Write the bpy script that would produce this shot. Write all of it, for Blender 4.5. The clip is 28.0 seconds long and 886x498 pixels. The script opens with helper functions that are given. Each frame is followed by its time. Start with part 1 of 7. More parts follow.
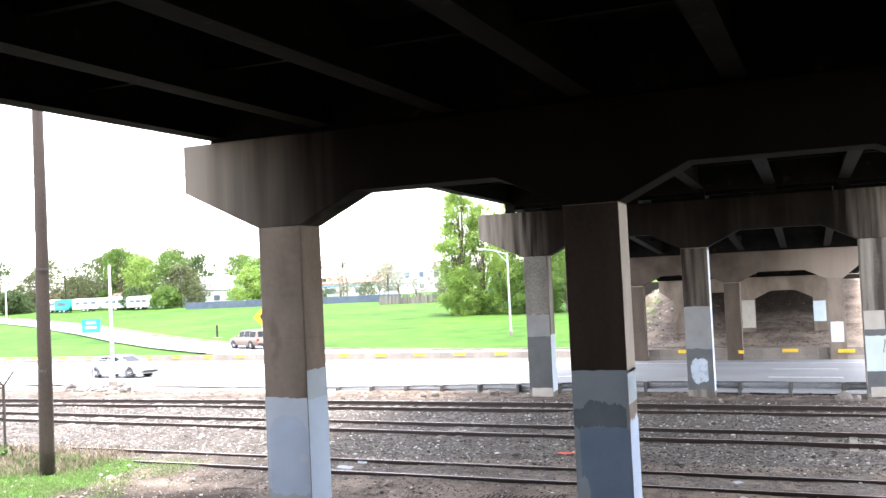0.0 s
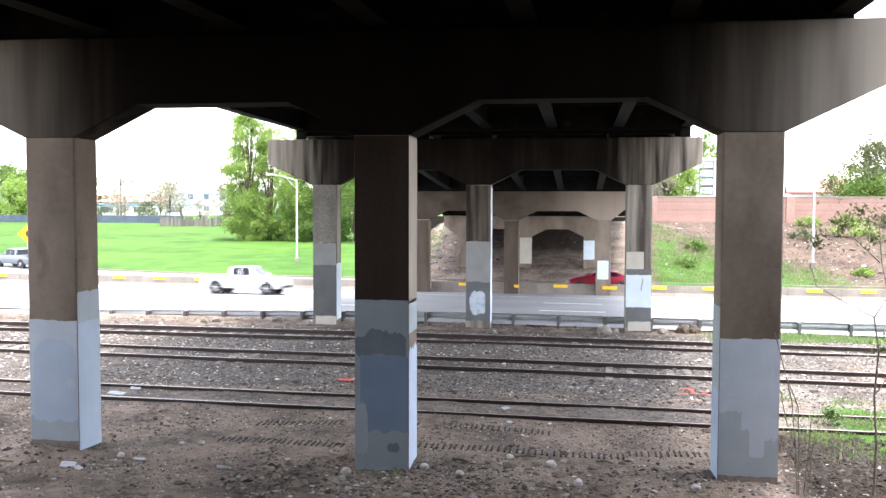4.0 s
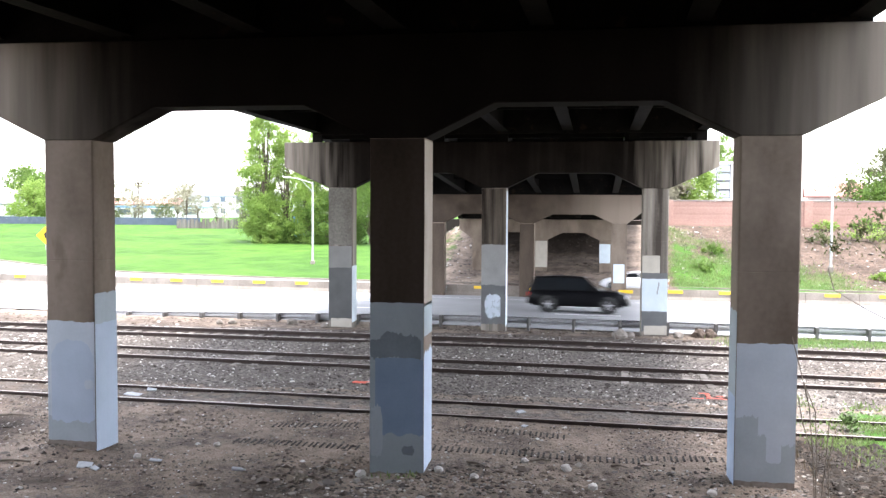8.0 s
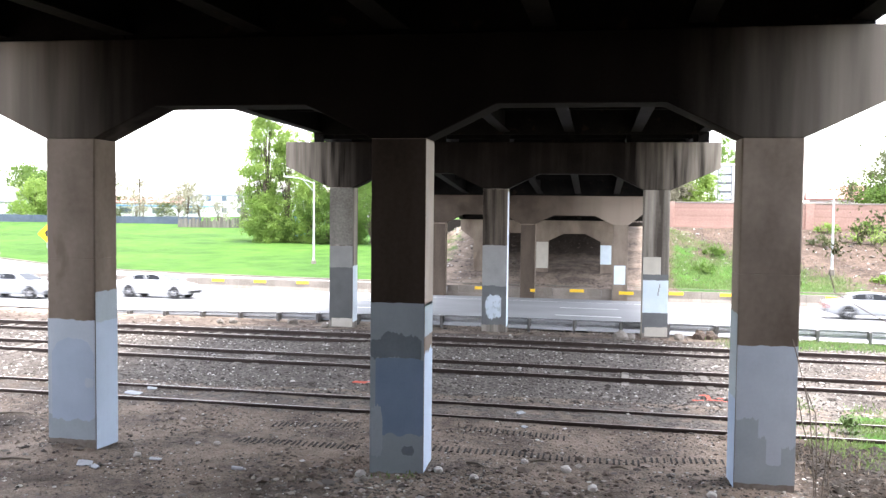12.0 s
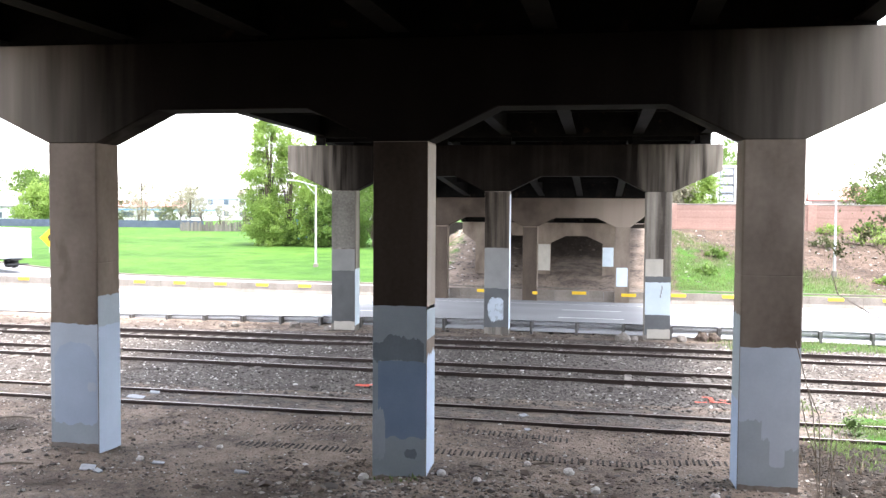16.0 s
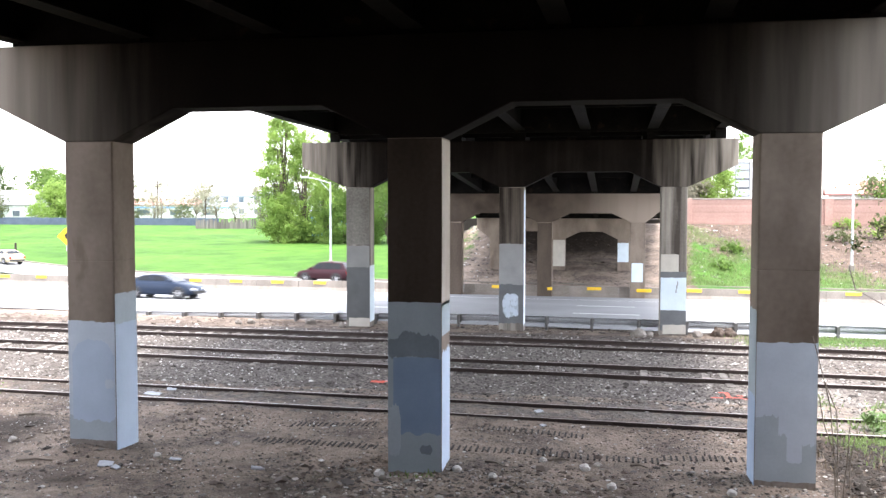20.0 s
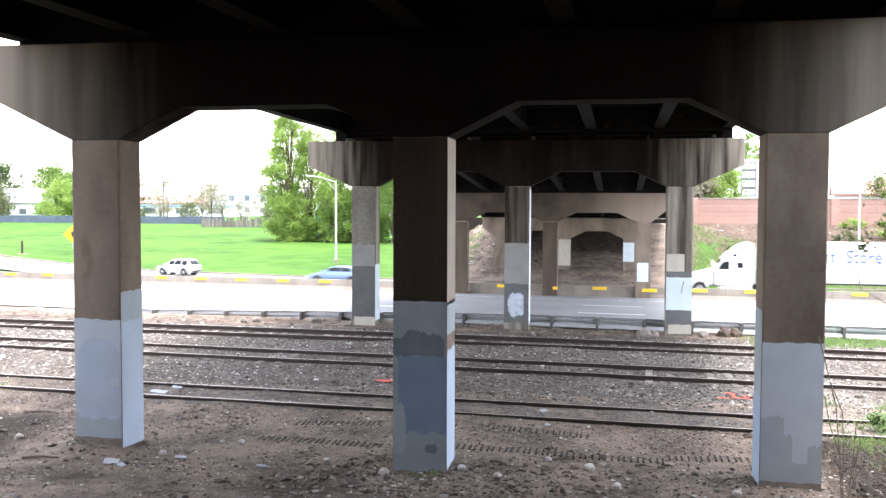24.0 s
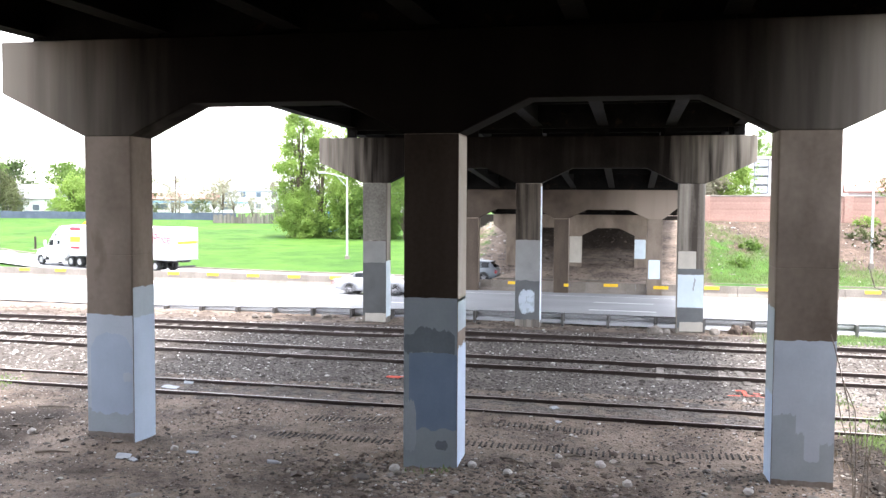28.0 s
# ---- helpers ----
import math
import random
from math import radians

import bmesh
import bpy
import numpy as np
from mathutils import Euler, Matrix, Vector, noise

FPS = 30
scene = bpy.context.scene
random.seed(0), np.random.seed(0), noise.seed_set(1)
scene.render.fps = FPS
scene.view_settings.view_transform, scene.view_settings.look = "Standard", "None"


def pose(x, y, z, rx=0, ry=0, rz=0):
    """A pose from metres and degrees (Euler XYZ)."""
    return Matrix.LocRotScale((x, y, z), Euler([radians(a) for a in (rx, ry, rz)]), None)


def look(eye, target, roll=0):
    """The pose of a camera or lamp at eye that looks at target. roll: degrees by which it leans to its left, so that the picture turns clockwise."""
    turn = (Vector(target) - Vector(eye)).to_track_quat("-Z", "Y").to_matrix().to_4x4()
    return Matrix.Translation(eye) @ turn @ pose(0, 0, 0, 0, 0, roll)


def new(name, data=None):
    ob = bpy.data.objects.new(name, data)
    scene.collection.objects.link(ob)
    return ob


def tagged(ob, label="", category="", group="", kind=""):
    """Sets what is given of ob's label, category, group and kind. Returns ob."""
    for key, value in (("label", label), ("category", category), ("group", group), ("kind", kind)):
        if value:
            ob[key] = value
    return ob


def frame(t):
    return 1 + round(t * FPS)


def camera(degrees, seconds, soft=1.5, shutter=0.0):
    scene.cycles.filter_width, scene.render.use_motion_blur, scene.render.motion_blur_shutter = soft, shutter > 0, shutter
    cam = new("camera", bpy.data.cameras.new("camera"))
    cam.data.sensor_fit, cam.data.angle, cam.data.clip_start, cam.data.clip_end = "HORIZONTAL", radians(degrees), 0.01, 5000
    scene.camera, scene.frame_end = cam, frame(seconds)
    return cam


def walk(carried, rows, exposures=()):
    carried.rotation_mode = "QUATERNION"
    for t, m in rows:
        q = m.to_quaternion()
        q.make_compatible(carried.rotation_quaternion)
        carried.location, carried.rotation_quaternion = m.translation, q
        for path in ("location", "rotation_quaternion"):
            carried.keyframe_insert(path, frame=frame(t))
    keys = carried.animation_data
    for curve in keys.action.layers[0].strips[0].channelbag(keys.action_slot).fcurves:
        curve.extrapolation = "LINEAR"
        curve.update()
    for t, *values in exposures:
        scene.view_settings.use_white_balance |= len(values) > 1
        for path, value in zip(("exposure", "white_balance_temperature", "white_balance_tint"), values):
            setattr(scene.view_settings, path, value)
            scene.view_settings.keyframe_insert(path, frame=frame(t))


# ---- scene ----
cam = camera(51.83, 28.0, soft=1.45, shutter=0.4)
PATH = [
    (0, pose(3.559, -16.290, 4.920, 91.786, 2.748, 21.695)),
    (0.5, pose(3.536, -16.248, 4.899, 91.190, 2.773, 22.826)),
    (1, pose(3.541, -16.245, 4.898, 90.657, 3.091, 25.191)),
    (1.2, pose(3.629, -16.244, 4.985, 90.389, 2.984, 25.663)),
    (1.5, pose(3.538, -16.255, 4.901, 90.100, 1.599, 20.992)),
    (1.8, pose(3.546, -16.219, 4.888, 89.853, 0.101, 14.036)),
    (2, pose(3.577, -16.315, 4.920, 89.654, -0.467, 12.075)),
    (2.2, pose(3.530, -16.316, 4.928, 89.307, -0.292, 10.216)),
    (2.5, pose(3.577, -16.313, 4.926, 88.622, -0.487, 8.810)),
    (3, pose(3.577, -16.313, 4.926, 87.779, -0.410, 8.605)),
    (3.5, pose(3.577, -16.313, 4.926, 87.325, -0.406, 8.400)),
    (4, pose(3.577, -16.313, 4.926, 87.023, -0.157, 8.510)),
    (4.5, pose(3.577, -16.313, 4.926, 86.875, -0.210, 8.835)),
    (6.5, pose(3.577, -16.313, 4.926, 87.094, -0.284, 9.295)),
    (7, pose(3.577, -16.313, 4.926, 87.240, -0.112, 9.369)),
    (7.5, pose(3.577, -16.313, 4.926, 87.251, -0.308, 9.542)),
    (8, pose(3.577, -16.313, 4.926, 87.209, -0.318, 9.485)),
    (8.5, pose(3.577, -16.313, 4.926, 87.266, -0.440, 9.503)),
    (9, pose(3.577, -16.313, 4.926, 87.325, -0.460, 9.450)),
    (9.5, pose(3.577, -16.313, 4.926, 87.348, -0.627, 9.382)),
    (10, pose(3.577, -16.313, 4.926, 87.264, -0.617, 9.403)),
    (10.5, pose(3.577, -16.313, 4.926, 87.242, -0.460, 9.532)),
    (11, pose(3.577, -16.313, 4.926, 87.254, -0.435, 9.660)),
    (11.5, pose(3.577, -16.313, 4.926, 87.256, -0.639, 9.641)),
    (12, pose(3.577, -16.313, 4.926, 87.233, -0.639, 9.563)),
    (12.5, pose(3.577, -16.313, 4.926, 87.234, -0.503, 9.533)),
    (14.5, pose(3.577, -16.313, 4.926, 87.231, -0.496, 9.838)),
    (15, pose(3.577, -16.313, 4.926, 87.315, -0.404, 9.915)),
    (15.5, pose(3.577, -16.313, 4.926, 87.394, -0.427, 9.732)),
    (16, pose(3.577, -16.313, 4.926, 87.406, -0.412, 9.682)),
    (16.5, pose(3.577, -16.313, 4.926, 87.433, -0.479, 9.541)),
    (17, pose(3.577, -16.313, 4.926, 87.384, -0.365, 9.631)),
    (17.5, pose(3.577, -16.313, 4.926, 87.288, -0.359, 9.903)),
    (18, pose(3.577, -16.313, 4.926, 87.214, -0.285, 10.116)),
    (18.5, pose(3.577, -16.313, 4.926, 87.169, -0.135, 10.244)),
    (19, pose(3.577, -16.313, 4.926, 87.176, -0.138, 10.477)),
    (19.5, pose(3.577, -16.313, 4.926, 87.174, -0.153, 10.500)),
    (20, pose(3.577, -16.313, 4.926, 87.168, -0.082, 10.581)),
    (20.5, pose(3.577, -16.313, 4.926, 87.180, 0.002, 10.624)),
    (21, pose(3.577, -16.313, 4.926, 87.212, -0.137, 10.726)),
    (21.5, pose(3.577, -16.313, 4.926, 87.191, -0.179, 10.750)),
    (23.5, pose(3.577, -16.313, 4.926, 87.160, -0.277, 10.836)),
    (24, pose(3.577, -16.313, 4.926, 87.110, -0.228, 10.926)),
    (24.5, pose(3.577, -16.313, 4.926, 87.140, -0.156, 10.998)),
    (25, pose(3.577, -16.313, 4.926, 87.159, -0.320, 11.033)),
    (25.5, pose(3.577, -16.313, 4.926, 87.128, -0.263, 11.069)),
    (26, pose(3.577, -16.313, 4.926, 87.097, -0.306, 11.117)),
    (26.5, pose(3.577, -16.313, 4.926, 87.090, -0.300, 11.160)),
    (27, pose(3.577, -16.313, 4.926, 87.060, -0.293, 11.236)),
    (27.5, pose(3.577, -16.313, 4.926, 87.022, -0.365, 11.455)),
    (28, pose(3.577, -16.313, 4.926, 86.897, -0.332, 11.620)),
]

EXPOSURES = [(0, 2.85), (0.4, 2.55), (0.8, 1.65), (1.2, 1.1), (1.7, 0.55), (2.1, 0.6), (2.5, 1.85), (2.9, 2.68), (28, 2.71)]
EXPOSURES = [(t, stops, 6440, 13) for t, stops in EXPOSURES]
walk(cam, PATH, EXPOSURES)

# ---- light: bright overcast sky ----
world = bpy.data.worlds.new("sky")
scene.world = world
world.use_nodes = True
wn, wl = world.node_tree.nodes, world.node_tree.links
sky = wn.new("ShaderNodeTexSky")
sky.sky_type, sky.sun_disc = "NISHITA", False
sky.sun_elevation, sky.sun_rotation = radians(79), radians(108)
sky.dust_density, sky.air_density = 1.0, 1.0
pale = wn.new("ShaderNodeHueSaturation")
pale.inputs["Saturation"].default_value = 0.3
wl.new(sky.outputs[0], pale.inputs["Color"])
wl.new(pale.outputs[0], wn["Background"].inputs["Color"])
wn["Background"].inputs["Strength"].default_value = 0.19
sun = new("sun", bpy.data.lights.new("sun", "SUN"))
sun.data.energy, sun.data.angle, sun.data.color = 1.7, radians(18), (1.0, 0.98, 0.95)
sun.matrix_world = look((17, -5, 90), (0, 0, 0))

# ---- materials ----
def mat(name, base, rough=0.8, metal=0.0, dark=None, scale=1.0, mix=0.5, fine=14.0, bump=0.15, streak=0.0, third=None, spot=0.0, vary=0.0, coat=0.0, spec=0.5):
    """Two-scale noise between two colours, an optional third colour in spots, vertical streaks, and a fine bump."""
    m = bpy.data.materials.new(name)
    m.use_nodes = True
    n, l = m.node_tree.nodes, m.node_tree.links
    p = n["Principled BSDF"]
    p.inputs["Roughness"].default_value, p.inputs["Metallic"].default_value = rough, metal
    p.inputs["Coat Weight"].default_value = coat
    p.inputs["Specular IOR Level"].default_value = spec
    geo = n.new("ShaderNodeNewGeometry")
    at = n.new("ShaderNodeMapping")
    l.new(geo.outputs["Position"], at.inputs["Vector"])
    if streak:
        at.inputs["Scale"].default_value = (1, 1, streak)
    big = n.new("ShaderNodeTexNoise")
    big.inputs["Scale"].default_value, big.inputs["Detail"].default_value = scale, 5
    l.new(at.outputs[0], big.inputs["Vector"])
    small = n.new("ShaderNodeTexNoise")
    small.inputs["Scale"].default_value, small.inputs["Detail"].default_value = fine, 4
    l.new(geo.outputs["Position"], small.inputs["Vector"])
    ramp = n.new("ShaderNodeValToRGB")
    ramp.color_ramp.elements[0].position, ramp.color_ramp.elements[1].position = 0.36, 0.66
    d = dark or tuple(c * 0.55 for c in base)
    ramp.color_ramp.elements[0].color, ramp.color_ramp.elements[1].color = (*d, 1), (*base, 1)
    blend = n.new("ShaderNodeMix")
    blend.data_type = "FLOAT"
    blend.inputs["Factor"].default_value = mix
    l.new(big.outputs["Fac"], blend.inputs["A"])
    l.new(small.outputs["Fac"], blend.inputs["B"])
    l.new(blend.outputs["Result"], ramp.inputs["Fac"])
    out = ramp.outputs["Color"]
    if third:
        spots = n.new("ShaderNodeTexNoise")
        spots.inputs["Scale"].default_value, spots.inputs["Detail"].default_value = scale * 2.3, 6
        l.new(at.outputs[0], spots.inputs["Vector"])
        cut = n.new("ShaderNodeValToRGB")
        cut.color_ramp.elements[0].position, cut.color_ramp.elements[1].position = 0.62 - spot, 0.7 - spot
        l.new(spots.outputs["Fac"], cut.inputs["Fac"])
        both = n.new("ShaderNodeMix")
        both.data_type = "RGBA"
        both.inputs["B"].default_value = (*third, 1)
        l.new(cut.outputs["Color"], both.inputs["Factor"])
        l.new(out, both.inputs["A"])
        out = both.outputs["Result"]
    if vary:
        info = n.new("ShaderNodeObjectInfo")
        span = n.new("ShaderNodeMapRange")
        span.inputs["To Min"].default_value, span.inputs["To Max"].default_value = 1 - vary, 1 + vary
        l.new(info.outputs["Random"], span.inputs["Value"])
        hue = n.new("ShaderNodeHueSaturation")
        l.new(span.outputs[0], hue.inputs["Value"])
        l.new(out, hue.inputs["Color"])
        out = hue.outputs[0]
    l.new(out, p.inputs["Base Color"])
    if bump:
        b = n.new("ShaderNodeBump")
        b.inputs["Strength"].default_value, b.inputs["Distance"].default_value = bump, 0.02
        l.new(small.outputs["Fac"], b.inputs["Height"])
        l.new(b.outputs[0], p.inputs["Normal"])
    return m


CONCRETE = mat("weathered_concrete", (0.262, 0.214, 0.174), 0.9, dark=(0.128, 0.1, 0.078), scale=0.8, mix=0.16, fine=9, bump=0.08, streak=0.5, third=(0.195, 0.153, 0.12), spec=0.2)
STREAKED = mat("rain_streaked_concrete", (0.33, 0.3, 0.26), 0.9, dark=(0.06, 0.05, 0.042), scale=2.8, mix=0.08, fine=16, bump=0.1, streak=0.06, spec=0.2)
# Girders and slab are near black: the shade under the deck is in their colour.
STEEL = mat("dark_shaded_steel", (0.01, 0.009, 0.008), 0.9, dark=(0.004, 0.0036, 0.0032), scale=1.5, fine=20, third=(0.02, 0.013, 0.009), spec=0.08)
DECKMAT = mat("shaded_deck_underside", (0.009, 0.0085, 0.008), 0.95, scale=0.7, spec=0.08)
# Kept dark so that walls out of view bounce little light.
DARKWALL = mat("low_bounce_dark_concrete", (0.04, 0.034, 0.029), 0.95, dark=(0.02, 0.017, 0.014), scale=0.6, streak=0.3, spec=0.15)
ASPHALT = mat("worn_asphalt", (0.27, 0.27, 0.275), 0.78, dark=(0.2, 0.2, 0.205), scale=0.25, mix=0.3, fine=40, bump=0.1)
BARRIERMAT = mat("barrier_concrete", (0.27, 0.235, 0.2), 0.9, dark=(0.16, 0.137, 0.115), scale=0.9, streak=0.3)
RAILSTEEL = mat("rusty_rail", (0.05, 0.034, 0.028), 0.6, 0.3, dark=(0.035, 0.024, 0.02), scale=3)
RAILTOP = mat("worn_rail_head", (0.5, 0.46, 0.43), 0.45, 0.6, dark=(0.26, 0.2, 0.17), scale=3)
TIEWOOD = mat("weathered_tie", (0.3, 0.27, 0.24), 0.95, dark=(0.07, 0.058, 0.048), scale=2.6, mix=0.3, vary=0.5)
GALV = mat("galvanised_steel", (0.58, 0.59, 0.6), 0.5, 0.5, dark=(0.42, 0.43, 0.44), scale=2)


def leaf_mat(name, base, dark, scale=0.8):
    """Leaves that let part of the light through."""
    m = mat(name, base, 0.6, dark=dark, scale=scale, mix=0.4, fine=3, bump=0)
    n, l = m.node_tree.nodes, m.node_tree.links
    p = n["Principled BSDF"]
    thin = n.new("ShaderNodeBsdfTranslucent")
    l.new(p.inputs["Base Color"].links[0].from_socket, thin.inputs["Color"])
    both = n.new("ShaderNodeMixShader")
    both.inputs[0].default_value = 0.55
    l.new(p.outputs[0], both.inputs[1])
    l.new(thin.outputs[0], both.inputs[2])
    l.new(both.outputs[0], n["Material Output"].inputs["Surface"])
    return m


LEAF = leaf_mat("leaves", (0.17, 0.27, 0.056), (0.085, 0.155, 0.03))
LEAFDARK = leaf_mat("dark_leaves", (0.095, 0.14, 0.05), (0.05, 0.08, 0.028), 0.5)
BARK = mat("bark", (0.13, 0.1, 0.075), 0.95, scale=4, streak=0.3)
BRICKMAT = mat("brick_wall", (0.39, 0.245, 0.2), 0.9, dark=(0.3, 0.18, 0.145), scale=0.5, fine=6, vary=0.12)
WHITE = mat("white_paint", (0.78, 0.78, 0.77), 0.5, dark=(0.66, 0.66, 0.65), scale=0.7, bump=0.03)
YELLOW = mat("yellow_reflector", (0.85, 0.55, 0.02), 0.5, dark=(0.7, 0.42, 0.02), scale=5, bump=0.02)
RUBBER = mat("tyre_rubber", (0.02, 0.02, 0.02), 0.8, bump=0.05)


def ground_material():
    """Dirt, gravel and grass by the sheet's own cover weights, broken up by noise."""
    m = bpy.data.materials.new("dirt_gravel_grass")
    m.use_nodes = True
    n, l = m.node_tree.nodes, m.node_tree.links
    p = n["Principled BSDF"]
    p.inputs["Roughness"].default_value = 0.95
    p.inputs["Specular IOR Level"].default_value = 0.15
    geo = n.new("ShaderNodeNewGeometry")

    def noise_of(scale, detail=5):
        t = n.new("ShaderNodeTexNoise")
        t.inputs["Scale"].default_value, t.inputs["Detail"].default_value = scale, detail
        l.new(geo.outputs["Position"], t.inputs["Vector"])
        return t.outputs["Fac"]

    def ramp(fac, a, b, lo=0.35, hi=0.65):
        r = n.new("ShaderNodeValToRGB")
        r.color_ramp.elements[0].position, r.color_ramp.elements[1].position = lo, hi
        r.color_ramp.elements[0].color, r.color_ramp.elements[1].color = (*a, 1), (*b, 1)
        l.new(fac, r.inputs["Fac"])
        return r.outputs["Color"]

    def mixed(fac, a, b, mode="MIX"):
        x = n.new("ShaderNodeMix")
        x.data_type, x.blend_type = "RGBA", mode
        if isinstance(fac, float):
            x.inputs["Factor"].default_value = fac
        else:
            l.new(fac, x.inputs["Factor"])
        l.new(a, x.inputs["A"])
        l.new(b, x.inputs["B"])
        return x.outputs["Result"]

    def weight(name, wobble, lo=0.4, hi=0.6):
        a = n.new("ShaderNodeAttribute")
        a.attribute_name = name
        s = n.new("ShaderNodeMath")
        s.operation = "ADD"
        l.new(a.outputs["Fac"], s.inputs[0])
        k = n.new("ShaderNodeMath")
        k.operation, k.inputs[1].default_value = "MULTIPLY_ADD", 0.9
        k.inputs[2].default_value = -0.45
        l.new(wobble, k.inputs[0])
        l.new(k.outputs[0], s.inputs[1])
        return ramp(s.outputs[0], (0, 0, 0), (1, 1, 1), lo, hi)

    dirt = mixed(0.6, ramp(noise_of(0.6, 9), (0.034, 0.024, 0.018), (0.33, 0.258, 0.198), 0.35, 0.57), mixed(0.6, ramp(noise_of(4.0, 9), (0.05, 0.037, 0.028), (0.33, 0.26, 0.204), 0.37, 0.59), ramp(noise_of(38.0, 5), (0.03, 0.022, 0.018), (0.35, 0.283, 0.245), 0.36, 0.64)))
    cells = n.new("ShaderNodeTexVoronoi")
    cells.inputs["Scale"].default_value = 16
    l.new(geo.outputs["Position"], cells.inputs["Vector"])
    grey = n.new("ShaderNodeSeparateColor")
    l.new(cells.outputs["Color"], grey.inputs[0])
    gravel = mixed(0.45, ramp(grey.outputs[0], (0.043, 0.037, 0.032), (0.265, 0.236, 0.21), 0.1, 0.97), ramp(noise_of(0.8, 8), (0.067, 0.057, 0.05), (0.195, 0.172, 0.153)))
    grass = mixed(0.5, ramp(noise_of(0.07, 8), (0.024, 0.07, 0.01), (0.07, 0.145, 0.021), 0.36, 0.62), ramp(noise_of(0.35, 12), (0.022, 0.064, 0.01), (0.078, 0.16, 0.026), 0.32, 0.68))
    dry = mixed(0.5, ramp(noise_of(0.5, 8), (0.035, 0.025, 0.019), (0.14, 0.1, 0.076)), ramp(noise_of(3.0, 8), (0.028, 0.02, 0.015), (0.16, 0.115, 0.09)))
    wob = noise_of(0.9, 7)
    c = mixed(weight("gravel", noise_of(2.2, 6)), dirt, gravel)
    damp_shade = mixed(0.5, ramp(noise_of(1.1, 8), (0.022, 0.016, 0.012), (0.06, 0.045, 0.035)), ramp(noise_of(20.0, 6), (0.015, 0.011, 0.009), (0.085, 0.064, 0.05)))
    c = mixed(weight("damp_shade", noise_of(1.3, 10), 0.2, 0.95), c, damp_shade)
    c = mixed(weight("dry", wob), c, dry)
    c = mixed(weight("grass", wob), c, grass)
    l.new(c, p.inputs["Base Color"])
    b = n.new("ShaderNodeBump")
    b.inputs["Strength"].default_value, b.inputs["Distance"].default_value = 0.9, 0.11
    l.new(mixed(0.45, mixed(0.45, noise_of(12.0), cells.outputs["Distance"]), noise_of(3.2, 9)), b.inputs["Height"])
    l.new(b.outputs[0], p.inputs["Normal"])
    return m


GROUND = ground_material()


def cap_material(name, middle, shaded, pale, floor=0.1, grain=2.6, strength=2.1, near=4.2, past=9.3):
    """Concrete with shade painted mid-cap; the ends, past the deck's edge, stay pale, with vertical rain streaks."""
    m = mat(name, shaded, 0.92, dark=tuple(c * 0.45 for c in shaded), scale=0.7, mix=0.3, fine=20, bump=0.1, spec=0.05)
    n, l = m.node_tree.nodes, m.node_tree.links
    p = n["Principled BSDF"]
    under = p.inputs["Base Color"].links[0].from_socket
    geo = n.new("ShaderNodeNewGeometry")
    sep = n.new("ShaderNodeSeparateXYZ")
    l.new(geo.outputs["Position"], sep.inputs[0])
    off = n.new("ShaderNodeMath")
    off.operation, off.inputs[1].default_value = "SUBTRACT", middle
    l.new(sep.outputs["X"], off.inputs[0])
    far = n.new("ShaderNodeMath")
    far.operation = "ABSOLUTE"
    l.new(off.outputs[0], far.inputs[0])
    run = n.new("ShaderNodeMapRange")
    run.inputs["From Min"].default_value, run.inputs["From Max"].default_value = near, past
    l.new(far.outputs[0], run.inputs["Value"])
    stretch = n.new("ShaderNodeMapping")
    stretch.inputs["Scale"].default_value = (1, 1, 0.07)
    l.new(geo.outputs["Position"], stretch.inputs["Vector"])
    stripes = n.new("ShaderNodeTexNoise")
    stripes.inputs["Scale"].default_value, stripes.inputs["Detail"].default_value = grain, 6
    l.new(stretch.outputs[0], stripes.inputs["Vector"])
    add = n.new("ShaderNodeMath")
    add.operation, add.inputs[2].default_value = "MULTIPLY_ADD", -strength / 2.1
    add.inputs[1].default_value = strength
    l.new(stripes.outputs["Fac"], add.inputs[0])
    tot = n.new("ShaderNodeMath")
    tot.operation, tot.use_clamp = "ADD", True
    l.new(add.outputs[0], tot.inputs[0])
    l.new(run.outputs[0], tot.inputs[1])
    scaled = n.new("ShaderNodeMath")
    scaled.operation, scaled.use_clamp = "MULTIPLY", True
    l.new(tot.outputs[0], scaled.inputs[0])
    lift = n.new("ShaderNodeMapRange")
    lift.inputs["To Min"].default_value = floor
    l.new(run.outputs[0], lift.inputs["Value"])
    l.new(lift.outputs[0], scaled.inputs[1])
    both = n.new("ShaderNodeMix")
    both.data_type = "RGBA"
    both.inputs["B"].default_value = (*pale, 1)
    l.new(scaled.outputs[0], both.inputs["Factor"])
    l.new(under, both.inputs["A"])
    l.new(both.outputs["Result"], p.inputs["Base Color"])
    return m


# The dark tone holds the shade between the deck's two edges.
CAP_NEAR = cap_material("mid_shaded_pier_cap", 0.0, (0.011, 0.0086, 0.007), (0.34, 0.298, 0.25), 0.01, 2.2, 1.3, 4.7, 8.8)
CAP_ROAD = cap_material("mid_shaded_streaked_pier_cap", -0.9, (0.014, 0.011, 0.0095), (0.38, 0.335, 0.28), 0.03, 3.6, 2.7, 5.4, 9.4)
# Here the painted shade sits towards the west end.
CAP_MEDIAN = cap_material("west_shaded_pier_cap", -4.2, (0.1, 0.078, 0.062), (0.262, 0.214, 0.174), 0.0, 1.6, 0.7, 3.0, 8.5)


